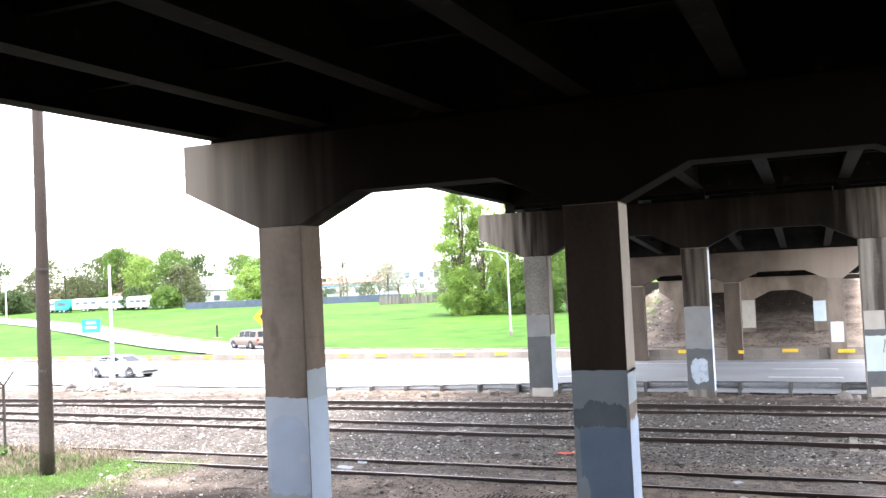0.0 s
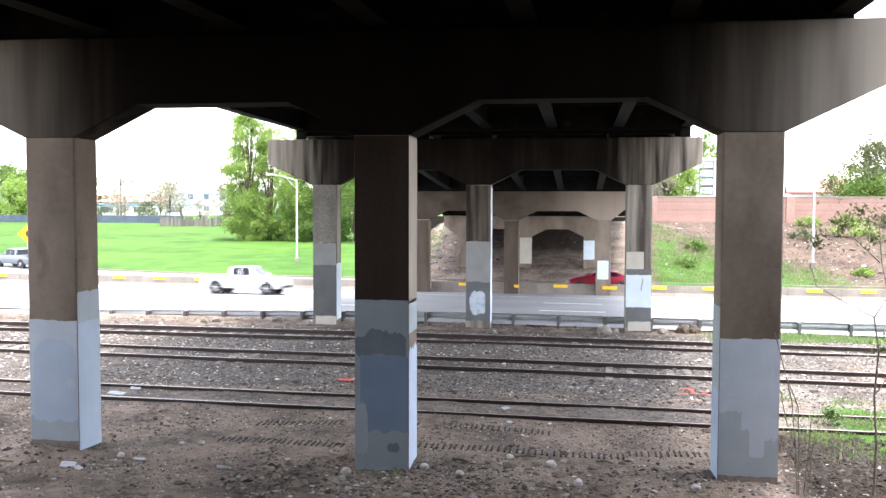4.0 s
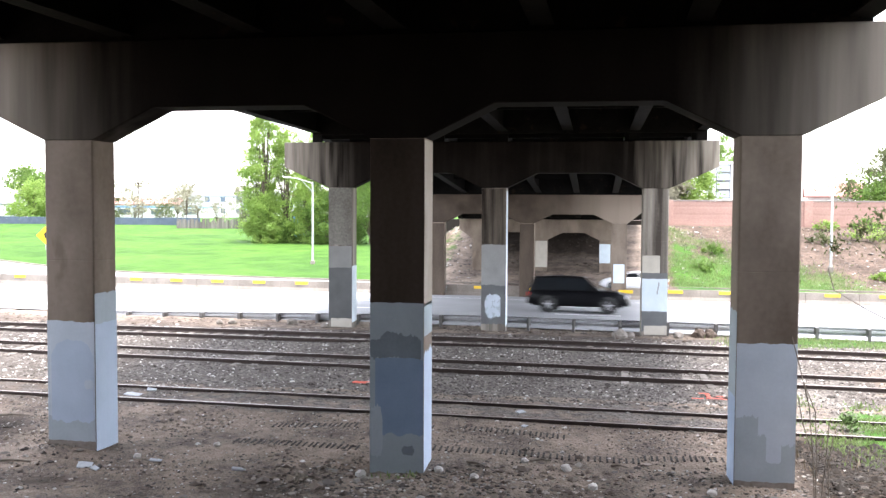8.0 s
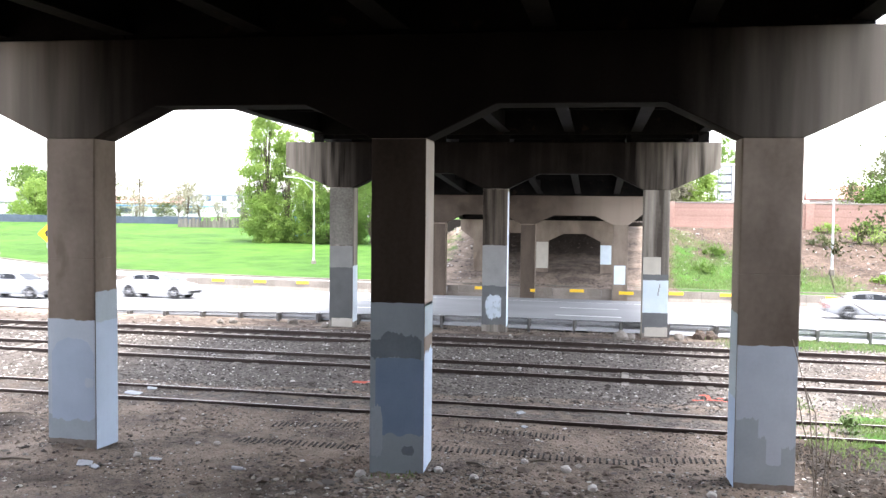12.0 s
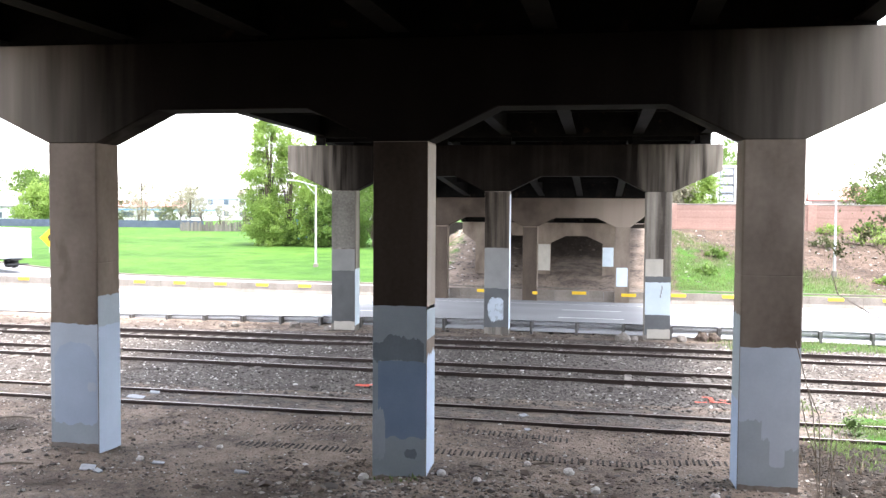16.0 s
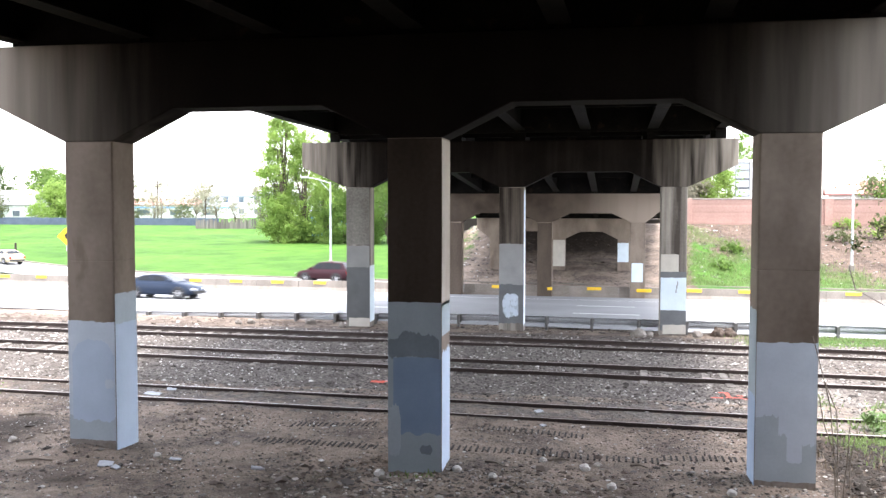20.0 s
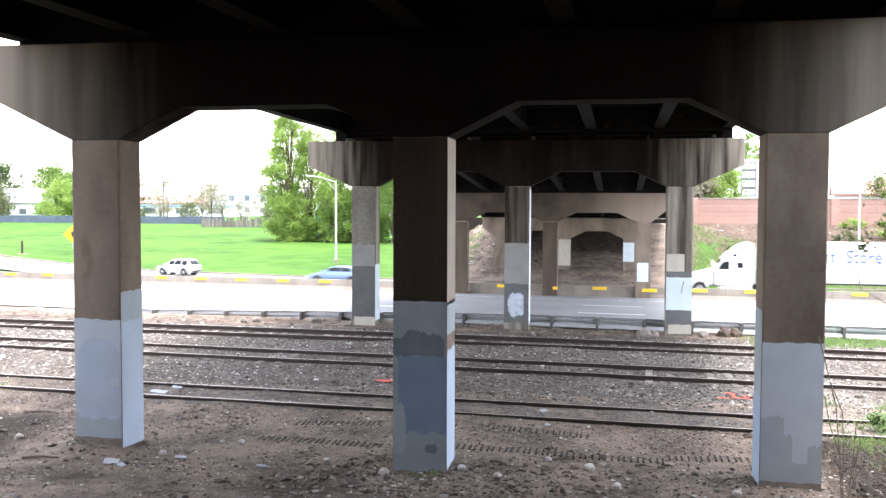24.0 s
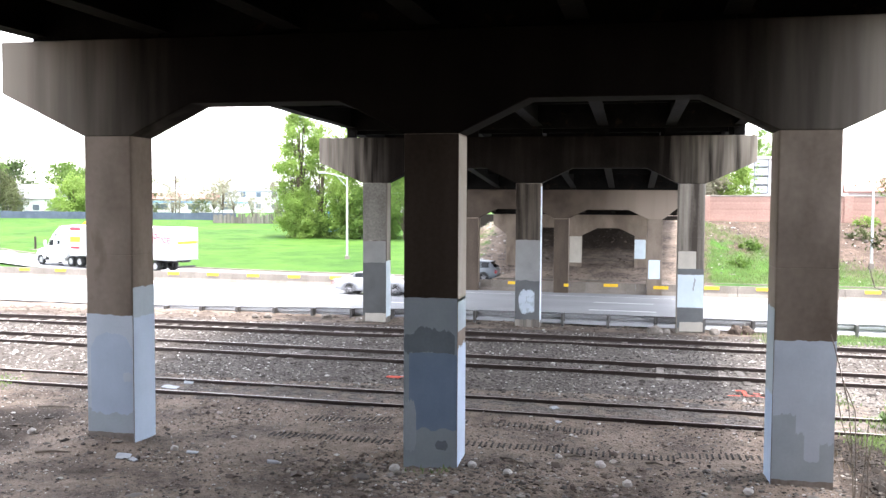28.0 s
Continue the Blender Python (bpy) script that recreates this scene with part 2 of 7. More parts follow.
# ---- small builders ----
def part(name, bm, material, parent=None, label="", smooth=False):
    """Links a bmesh as one mesh object under parent, or at top level."""
    me = bpy.data.meshes.new(name)
    bm.normal_update()
    bm.to_mesh(me)
    bm.free()
    for m in (material if isinstance(material, (list, tuple)) else [material]):
        me.materials.append(m)
    if smooth:
        me.shade_smooth()
    ob = new(name, me)
    ob.parent = parent
    if label:
        ob["label"] = label
    return ob


def shared(name, mesh, parent, m=None):
    """One more object on a mesh that is already there."""
    ob = new(name, mesh)
    ob.parent = parent
    if m is not None:
        ob.matrix_basis = m
    return ob


def empty(name, m=None):
    ob = new(name)
    if m is not None:
        ob.matrix_basis = m
    return ob


def box(x0, x1, y0, y1, z0, z1, bevel=0.0, bm=None):
    bm = bm or bmesh.new()
    made = bmesh.ops.create_cube(bm, size=1)["verts"]
    for v in made:
        v.co = Vector(((x0 + x1) / 2 + v.co.x * (x1 - x0), (y0 + y1) / 2 + v.co.y * (y1 - y0), (z0 + z1) / 2 + v.co.z * (z1 - z0)))
    if bevel:
        edges = {e for v in made for e in v.link_edges}
        bmesh.ops.bevel(bm, geom=list(edges), offset=bevel, segments=1, affect="EDGES")
    return bm


def rod(a, b, r0, r1=None, sides=10, bm=None):
    bm = bm or bmesh.new()
    a, b = Vector(a), Vector(b)
    made = bmesh.ops.create_cone(bm, cap_ends=True, segments=sides, radius1=r0, radius2=r0 if r1 is None else r1, depth=(b - a).length)["verts"]
    bmesh.ops.transform(bm, matrix=Matrix.Translation((a + b) / 2) @ (b - a).to_track_quat("Z", "Y").to_matrix().to_4x4(), verts=made)
    return bm


def prism(outline, y0, y1, bevel=0.0, bm=None):
    """An outline in x and z, drawn out from y0 to y1."""
    bm = bm or bmesh.new()
    front = [bm.verts.new((x, y0, z)) for x, z in outline]
    back = [bm.verts.new((x, y1, z)) for x, z in outline]
    n = len(outline)
    faces = [bm.faces.new(front), bm.faces.new(back[::-1])]
    faces += [bm.faces.new((front[(i + 1) % n], front[i], back[i], back[(i + 1) % n])) for i in range(n)]
    bmesh.ops.recalc_face_normals(bm, faces=faces)
    if bevel:
        bmesh.ops.bevel(bm, geom=list({e for f in faces for e in f.edges}), offset=bevel, segments=1, affect="EDGES")
    return bm


def sweep(path, outline, bm=None, closed=True):
    """Draws an outline (across, up) along a path of points."""
    bm = bm or bmesh.new()
    rings = []
    for i, p in enumerate(path):
        a, b = Vector(path[max(i - 1, 0)]), Vector(path[min(i + 1, len(path) - 1)])
        d = (b - a).normalized()
        side = Vector((-d.y, d.x, 0)).normalized()
        rings.append([bm.verts.new(Vector(p) + side * u + Vector((0, 0, v))) for u, v in outline])
    n = len(outline)
    for r, s in zip(rings, rings[1:]):
        for i in range(n if closed else n - 1):
            bm.faces.new((r[i], r[(i + 1) % n], s[(i + 1) % n], s[i]))
    if closed:
        bm.faces.new(rings[0][::-1])
        bm.faces.new(rings[-1])
    bmesh.ops.recalc_face_normals(bm, faces=bm.faces)
    return bm


def smooth(a, b, x):
    t = min(max((x - a) / (b - a), 0.0), 1.0)
    return t * t * (3 - 2 * t)


# ---- the lie of the land ----
def guard_y(x):
    return 22.55 - 0.075 * min(max(x, -90), 90) - 0.035 * (x - min(max(x, -90), 90))


def barrier_y(x):
    return 48.4 - 0.035 * x


def road_z(x, y):
    """The highway leans away from the railway."""
    v = (y - guard_y(x)) / (barrier_y(x) - guard_y(x))
    return -0.4 - 1.2 * max(v, 0.0) ** 1.4


RAMP = [(900, 21), (60, 51.0), (30, 51.6), (12, 52.1), (0, 52.4), (-14, 53.2), (-26, 54.6), (-38, 57.0), (-50, 61.5), (-62, 68.0), (-76, 77.0), (-92, 88.5), (-120, 107.0), (-165, 133.0), (-230, 163.0), (-900, 450)]


def ramp_y(x):
    for (x0, y0), (x1, y1) in zip(RAMP, RAMP[1:]):
        if x >= x1:
            t = (x - x0) / (x1 - x0)
            return y0 + (y1 - y0) * min(max(t, 0), 1)
    return RAMP[-1][1]


def hill_z(x, y):
    z = -1.5 + 0.029 * (y - 58)
    z = 1.17 + 0.004 * (y - 150) if y > 150 else z
    return max(z, -1.5)


def ramp_z(x):
    return max(-1.5, hill_z(x, ramp_y(x)) + 0.03)


def land_z(x, y):
    rough = 0.05 * noise.noise((x * 0.35, y * 0.35, 0)) + 0.025 * noise.noise((x * 1.4, y * 1.4, 3))
    if y < 20:
        z = 3.35 * smooth(-3.0, -13.5, y) + rough
        # Unseen fill behind the near abutment, raised to shut out sky light.
        z += 6.5 * smooth(-19.5, -30, y) * (1 - smooth(14, 34, abs(x)))
        z -= 0.3 * smooth(14, 20, y)
        z += 0.035 * (1 - smooth(0.9, 1.7, abs(y - 4.9 + 0.04 * x)))
        for cx, cy, h, w in ((-6.75, -0.25, 0.2, 0.75), (-0.1, -0.3, -0.075, 0.9), (6.3, -0.2, 0.06, 0.8), (9.9, 0.3, 0.28, 1.4)):
            z += h * math.exp(-((x - cx) ** 2 + 1.6 * (y - cy) ** 2) / (w * w))
        z += 0.55 * smooth(12.5, 24, x) * smooth(9, -4, y) + 0.25 * smooth(-13, -24, x) * smooth(8, 0, y)
        return z
    g, b = guard_y(x), barrier_y(x)
    if y < g + 0.6:
        return -0.3 - 0.12 * smooth(20, g + 0.6, y) + rough * 1.3
    if y < b + 0.2:
        return road_z(x, y) - 0.12
    far = hill_z(x, y) + rough
    edge = ramp_y(x) + 3.7
    if x > -60 and y < edge:
        far = ramp_z(x) - 0.16
    else:
        d = abs(y - ramp_y(x)) * 0.7
        if x < -20 and d < 7:
            far = min(far, ramp_z(x) - 0.12) if d < 3.2 else far
    # the far embankment with the brick wall on top
    up = -1.4 + 4.4 * smooth(57.5, 80, y) * 1.0
    lid = -1.4 + 1.3 * smooth(57, 64, y) + 3.0 * smooth(63, 74, y)
    k = smooth(-17, -9, x)
    under = smooth(9.5, 13.5, x) + (1 - smooth(-14, -9, x)) * 0.8
    bank = lid + (up - lid) * min(under, 1)
    return far + (bank + rough * 3 - far) * k if y > 54 else far


def cover(x, y):
    """Weights of gravel, grass, dry earth and dark soil, which holds damp patches and painted shade."""
    gravel = smooth(6.2, 7.6, y) * (1 - smooth(19.5, 21.0, y))
    gravel *= 1 - 0.55 * smooth(9, 12, x) * (1 - smooth(12, 15, y))
    gravel = max(gravel, 0.55 * smooth(3.6, 4.2, y) * (1 - smooth(6, 8, y)))
    grass = 0.0
    grass = max(grass, smooth(8.2, 9.6, x) * (1 - smooth(5.4, 9.0, y)) * smooth(0.6, 2.2, y) * 0.6)
    grass = max(grass, smooth(-12.8, -15.2, x) * smooth(-2.5, 0.5, y) * (1 - smooth(4.4, 6.6, y)) * 0.78)
    grass = max(grass, smooth(8.8, 10.2, x) * smooth(18.6, 19.6, y) * (1 - smooth(21.5, 22.4, y)) * 0.85)
    dry = 0.0
    if y > 52:
        bank = smooth(-17, -10, x)
        grass = max(grass, 1.0 - bank)
        right = smooth(8.5, 11, x)
        dry = bank * max(smooth(7.5, 11, abs(x + 0.8)), 0.0)
        grass = max(grass, right * (0.82 - 0.5 * smooth(59, 75, y) - 0.035 * max(x - 13, 0)))
        grass = max(grass, smooth(-7, -9.5, x) * bank * 0.42)
    # Dark soil by the sapling, darkened further for the shade over it.
    damp_shade = smooth(6.8, 8.0, x) * (1 - smooth(2.8, 4.6, y)) * 1.7 if y < 6 else 0.0
    damp_shade = max(damp_shade, 0.85 * max(0.0, 1 - math.hypot((x + 1.7) / 2.4, (y + 1.5) / 1.1)), 0.9 * max(0.0, 1 - math.hypot((x + 6.2) / 2.2, (y + 1.7) / 0.9)), 0.6 * max(0.0, 1 - math.hypot((x - 3.4) / 1.8, (y + 0.6) / 0.6)), 1.1 * max(0.0, 1 - math.hypot((x + 10.6) / 3.4, (y - 0.2) / 2.2)), 1.0 * max(0.0, 1 - math.hypot((x + 9.2) / 3.6, (y + 2.3) / 1.3)))
    damp_shade = max(damp_shade, 0.95 * smooth(-7.6, -9.2, x) * (1 - smooth(1.6, 3.6, y)) * (1 - smooth(-13.6, -16.5, x)) if y < 6 else 0.0)
    damp_shade = max(damp_shade, 0.52 * smooth(18.4, 19.6, y) * (1 - smooth(22.4, 24.0, y)))
    # Shade under the far span is put into the soil colour.
    damp_shade = max(damp_shade, 0.5 * smooth(57, 62, y) * (1 - smooth(6.5, 8.5, abs(x + 0.8))), 1.3 * smooth(63, 69, y) * (1 - smooth(5.5, 8.0, abs(x + 0.8))))
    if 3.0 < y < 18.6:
        damp_shade = max(damp_shade, 0.3 * smooth(-1.0, -5.0, x) * smooth(3.5, 5.0, y), 0.5 * smooth(-8.0, -10.5, x) * (1 - smooth(-24, -34, x)), 0.42 * smooth(8.6, 10.4, x) * smooth(6.0, 8.0, y))
    return gravel, min(grass, 1.0), dry, damp_shade


def ground():
    def steps(stops):
        out = []
        for (a, s), (b, _) in zip(stops, stops[1:]):
            k = max(1, round((b - a) / s))
            out += [a + (b - a) * i / k for i in range(k)]
        return out + [stops[-1][0]]

    xs = steps([(-1600, 100), (-400, 20), (-180, 5), (-60, 1.2), (-26, 0.4), (16, 1.0), (60, 5), (180, 30), (700, 200), (1600, 1)])
    ys = steps([(-400, 60), (-30, 2), (-14, 0.5), (-2, 0.22), (8, 0.4), (27, 1.5), (48, 0.5), (66, 1.0), (90, 3), (180, 15), (400, 100), (3000, 1)])
    verts = [(x, y, land_z(x, y)) for y in ys for x in xs]
    w = len(xs)
    faces = [(j * w + i, j * w + i + 1, (j + 1) * w + i + 1, (j + 1) * w + i) for j in range(len(ys) - 1) for i in range(w - 1)]
    me = bpy.data.meshes.new("ground")
    me.from_pydata(verts, [], faces)
    me.shade_smooth()
    me.materials.append(GROUND)
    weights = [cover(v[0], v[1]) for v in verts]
    for k, name in enumerate(("gravel", "grass", "dry", "damp_shade")):
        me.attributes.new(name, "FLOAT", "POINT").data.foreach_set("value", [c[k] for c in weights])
    return tagged(new("ground", me), "bare brown dirt, track gravel and bright green grass", "ground", kind="structure")


ground()


def road_sheet(name, label, xs, near, far, z, across=8):
    bm = bmesh.new()
    rows = []
    for x in xs:
        rows.append([])
        for i in range(across + 1):
            y = near(x) + (far(x) - near(x)) * i / across
            rows[-1].append(bm.verts.new((x, y, z(x, y))))
    for r, s in zip(rows, rows[1:]):
        for i in range(across):
            bm.faces.new((r[i], s[i], s[i + 1], r[i + 1]))
    bmesh.ops.recalc_face_normals(bm, faces=bm.faces)
    if bm.faces[0].normal.z < 0:
        bmesh.ops.reverse_faces(bm, faces=bm.faces)
    return tagged(part(name, bm, ASPHALT, smooth=True), label, "road", kind="structure")


road_sheet("road", "pale worn grey asphalt highway with white lane lines", [-900 + 20 * i for i in range(91)], lambda x: guard_y(x) + 0.7, lambda x: barrier_y(x) - 0.05, road_z, 14)
road_sheet("ramp", "narrow asphalt exit ramp climbing through the grass", [900, 600, 300, 150] + [60 - 2.5 * i for i in range(117)] + [-300, -450, -900], lambda x: max(ramp_y(x) - 3.6 - 0.9 * smooth(-20, -70, x), barrier_y(x) + 0.5), lambda x: ramp_y(x) + 3.6 + 0.9 * smooth(-20, -70, x), lambda x, y: ramp_z(x))

bm = sweep([(x, ramp_y(x) + 3.75 + 0.9 * smooth(-20, -70, x), ramp_z(x) - 0.06) for x in [60 - 3 * i for i in range(90)]], [(-0.22, 0), (0.22, 0), (0.16, 0.2), (-0.16, 0.2)])
tagged(part("kerb", bm, mat("dirty_kerb", (0.19, 0.165, 0.135), 0.95, dark=(0.1, 0.085, 0.07), scale=1)), "low dirty kerb between ramp and grass", "kerb", kind="structure")


# ---- the bridge ----
SPACE, COL_W, COL_D = 6.526, 1.02, 0.83


def column_mesh(c, w, base, spring):
    """A square shaft with chamfered corners and shallow pour joints."""
    k = 0.025
    ring = [(-w + k, 0), (w - k, 0), (w, k), (w, COL_D - k), (w - k, COL_D), (-w + k, COL_D), (-w, COL_D - k), (-w, k)]
    zs = [(base, 0), (spring - 0.002, 0)]
    for z in (base + 2.5, base + 4.3):
        if z < spring - 0.8:
            zs += [(z - 0.012, 0), (z - 0.004, 0.006), (z + 0.004, 0.006), (z + 0.012, 0)]
    bm = bmesh.new()
    rows = []
    for z, inset in sorted(zs):
        f = 1 - inset / w
        rows.append([bm.verts.new((c + x * f, COL_D / 2 + (y - COL_D / 2) * f, z)) for x, y in ring])
    for a, b in zip(rows, rows[1:]):
        for i in range(8):
            bm.faces.new((a[i], a[(i + 1) % 8], b[(i + 1) % 8], b[i]))
    bm.faces.new(rows[0][::-1]), bm.faces.new(rows[-1])
    bmesh.ops.recalc_face_normals(bm, faces=bm.faces)
    return bm


def bridge_pier(m, spring, top, base, space=SPACE, half=8.85, material=CONCRETE, label="", cap=None):
    """A three-column concrete bent: its cap has flared haunches over each column. Local x runs along the cap."""
    pier = tagged(empty("bridge_pier", m), label, "bridge pier", group="concrete bridge piers")
    w = COL_W / 2
    end, flat = spring + 0.87, spring + 0.62
    low = [(-half, end)]
    for c in (-space, 0, space):
        if c > -space:
            low.append((c - w - 1.27, flat))
        low += [(c - w, spring), (c + w, spring)]
        if c < space:
            low.append((c + w + 1.27, flat))
    low.append((half, end))
    outline = low + [(half, top), (-half, top)]
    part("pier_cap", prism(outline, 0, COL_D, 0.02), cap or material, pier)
    columns = []
    for c in (-space, 0, space):
        bm = column_mesh(c, w, base, spring)
        columns.append(part("column", bm, material, pier))
    return pier, columns


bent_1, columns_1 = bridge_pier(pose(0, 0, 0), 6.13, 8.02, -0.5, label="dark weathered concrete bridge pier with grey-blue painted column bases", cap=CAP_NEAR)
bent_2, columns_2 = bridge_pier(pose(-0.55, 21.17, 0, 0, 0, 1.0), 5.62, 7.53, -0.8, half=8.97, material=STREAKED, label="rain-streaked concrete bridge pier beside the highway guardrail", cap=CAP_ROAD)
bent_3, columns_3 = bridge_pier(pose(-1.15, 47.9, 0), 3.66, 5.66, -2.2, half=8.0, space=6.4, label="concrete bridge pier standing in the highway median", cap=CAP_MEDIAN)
bent_4, columns_4 = bridge_pier(pose(-0.9, 61.0, 0), 2.0, 3.72, -1.5, half=7.0, space=5.35, label="short concrete bridge pier on the dirt slope")


def bridge_span(y0, z0, y1, z1, x0, x1, label, seat0=0.1, seat1=0.1, splay=0.0):
    """Seven steel girders under a slab, from pier to pier; the west side may splay out towards y0."""
    def out(x):
        return x - splay * (x1 - x) / (x1 - x0)

    span = tagged(empty("bridge_span"), label, "bridge span", group="bridge spans")
    deep = 1.25
    n = 7
    for i in range(n):
        x = x0 + 0.75 + (x1 - x0 - 1.5) * i / (n - 1)
        web = [(-0.21, 0), (0.21, 0), (0.21, 0.035), (0.012, 0.05), (0.012, deep - 0.05), (0.21, deep - 0.035), (0.21, deep), (-0.21, deep), (-0.21, deep - 0.035), (-0.012, deep - 0.05), (-0.012, 0.05), (-0.21, 0.035)]
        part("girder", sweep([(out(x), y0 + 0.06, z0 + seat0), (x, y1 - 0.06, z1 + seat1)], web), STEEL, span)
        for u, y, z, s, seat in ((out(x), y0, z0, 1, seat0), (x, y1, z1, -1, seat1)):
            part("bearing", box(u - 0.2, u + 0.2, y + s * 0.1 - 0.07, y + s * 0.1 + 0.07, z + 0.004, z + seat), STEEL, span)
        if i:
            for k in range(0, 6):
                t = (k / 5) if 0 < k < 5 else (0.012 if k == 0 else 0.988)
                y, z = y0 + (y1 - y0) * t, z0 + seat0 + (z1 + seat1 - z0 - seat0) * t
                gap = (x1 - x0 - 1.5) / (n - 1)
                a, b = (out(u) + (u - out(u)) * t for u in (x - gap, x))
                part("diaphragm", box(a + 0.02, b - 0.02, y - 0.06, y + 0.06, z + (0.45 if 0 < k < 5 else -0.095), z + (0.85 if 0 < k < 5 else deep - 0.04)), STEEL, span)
    slab = [(x0 - 0.25, deep + 0.1), (x1 + 0.25, deep + 0.1), (x1 + 0.25, deep + 0.42), (x0 - 0.25, deep + 0.42)]
    bm = bmesh.new()
    a = [bm.verts.new((out(x), y0 + 0.02, z0 + seat0 - 0.1 + z)) for x, z in slab]
    b = [bm.verts.new((x, y1 - 0.02, z1 + seat1 - 0.1 + z)) for x, z in slab]
    bm.faces.new(a), bm.faces.new(b[::-1])
    for i in range(4):
        bm.faces.new((a[(i + 1) % 4], a[i], b[i], b[(i + 1) % 4]))
    bmesh.ops.recalc_face_normals(bm, faces=bm.faces)
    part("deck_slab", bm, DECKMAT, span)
    for x, s in ((x0 - 0.25, 1), (x1 + 0.25, -1)):
        bm = bmesh.new()
        prof = [(0, deep + 0.424), (s * 0.3, deep + 0.424), (s * 0.25, deep + 1.25), (0, deep + 1.25)]
        a = [bm.verts.new((out(x) + u, y0 + 0.02, z0 + seat0 - 0.1 + z)) for u, z in prof]
        b = [bm.verts.new((x + u, y1 - 0.02, z1 + seat1 - 0.1 + z)) for u, z in prof]
        bm.faces.new(a), bm.faces.new(b[::-1])
        for i in range(4):
            bm.faces.new((a[(i + 1) % 4], a[i], b[i], b[(i + 1) % 4]))
        bmesh.ops.recalc_face_normals(bm, faces=bm.faces)
        part("parapet", bm, BARRIERMAT, span)
    return span


MIDC = COL_D / 2
bridge_span(-18.6, 8.12, MIDC, 8.02, -8.85, 8.72, "dark steel girder bridge span over the dirt bank", splay=1.5)
bridge_span(MIDC, 8.02, 21.17 + MIDC, 7.53, -8.95, 8.5, "dark steel girder bridge span over the railway tracks", 0.1, 0.42)
bridge_span(21.17 + MIDC, 7.53, 47.9 + MIDC, 5.66, -9.0, 8.3, "dark steel girder bridge span over the highway", 0.3, 0.1)
bridge_span(47.9 + MIDC, 5.66, 61.0 + MIDC, 3.72, -8.6, 7.9, "dark steel girder bridge span over the exit ramp")
bridge_span(61.0 + MIDC, 3.72, 80.0, 3.4, -8.6, 7.9, "dark steel girder bridge span over the far bank")
# The near wall is out of view and also blocks light from behind.
for name, y0, y1, top in (("abutment_near", -19.8, -18.65, 8.1), ("abutment_far", 80.05, 81.2, 3.38)):
    tagged(part(name, box(-12.5, 12.5, y0, y1, -1.5 if y0 > 0 else 0, top, 0.03), DARKWALL), "plain dark concrete bridge abutment wall", "abutment", kind="structure")


# Four walls added out of view to keep side light off the near pier.
for name, x, y1, low, high in (("side_light_block_west", -11.1, -7.6, 10.4, 10.4), ("side_light_block_east", 9.75, -7.0, 10.4, 10.4), ("low_light_block_west", -12.6, -6.6, 4.6, 8.38), ("low_light_block_east", 12.6, -0.5, 4.6, 8.38)):
    tagged(part(name, prism([(-18.62, 0), (y1, 0), (y1, low), (-18.62, high)], x - 0.25, x + 0.25, 0.03), DARKWALL), "plain dark wall added out of view to block side light", "wing wall", kind="structure").matrix_basis = Matrix(((0, 1, 0, 0), (1, 0, 0, 0), (0, 0, 1, 0), (0, 0, 0, 1)))


# ---- railway ----
def track(label, mid, gauge, top, ties, tie_top, x0=-75, x1=75, ends=(-75, -75)):
    """Two rails on timber ties; mid gives the centre line's y."""
    thing = tagged(empty("railway_track"), label, "railway track", group="railway tracks")
    xs = [x0 + 2.5 * i for i in range(int((x1 - x0) / 2.5) + 1)]
    shape = [(-0.07, -0.17), (0.07, -0.17), (0.07, -0.155), (0.012, -0.13), (0.012, -0.045), (0.037, -0.035), (0.037, -0.004), (0.03, 0), (-0.03, 0), (-0.037, -0.004), (-0.037, -0.035), (-0.012, -0.045), (-0.012, -0.13), (-0.07, -0.155)]
    for s in (-1, 1):
        path = []
        for x in [ends[s > 0]] + [x for x in xs if x > ends[s > 0] + 0.1]:
            path.append((x, mid(x) + s * gauge / 2, top))
        bm = sweep(path, shape)
        bm.faces.ensure_lookup_table()
        for f in bm.faces:
            if f.normal.z > 0.9 and f.calc_center_median().z > top - 0.01:
                f.material_index = 1
        part("rail", bm, [RAILSTEEL, RAILTOP], thing)
    if ties:
        me = None
        k = int((x1 - x0) / 0.56)
        for i in range(k):
            x = x0 + 0.56 * i
            if not -32 < x < 22:
                continue
            if me is None:
                first = part("tie", box(-0.11, 0.11, -1.3, 1.3, -0.16, 0, 0.012), TIEWOOD, thing)
                me = first.data
                ob = first
            else:
                ob = shared("tie", me, thing)
            ob.matrix_basis = pose(x + random.uniform(-0.04, 0.04), mid(x) + random.uniform(-0.06, 0.06), tie_top + random.uniform(-0.035, 0.02), 0, 0, random.uniform(-2, 2))
    return thing


def mid_far(x):
    return 15.72 - 0.045 * x - 0.0011 * x * x if abs(x) < 30 else 15.72 - 0.045 * x - 0.0011 * (60 * abs(x) - 900)


def mid_mid(x):
    return 10.64 - 0.053 * x


def mid_near(x):
    return 4.9 - 0.04 * x


track("rusty railway track on grey gravel near the highway", mid_far, 1.56, 0.09, True, -0.075)
track("rusty railway track with weathered timber ties in gravel", mid_mid, 1.56, 0.12, True, 0.0)
track("rusty railway siding half buried in the dirt", mid_near, 1.42, 0.11, False, -0.06, ends=(-14.6, -18.5))


# ---- paint on the columns, laid over old marks in patches, with some light and shade ----
def paint(name, base, dark):
    return mat(name, base, 0.75, dark=dark, scale=1.6, mix=0.25, fine=18, bump=0.06)


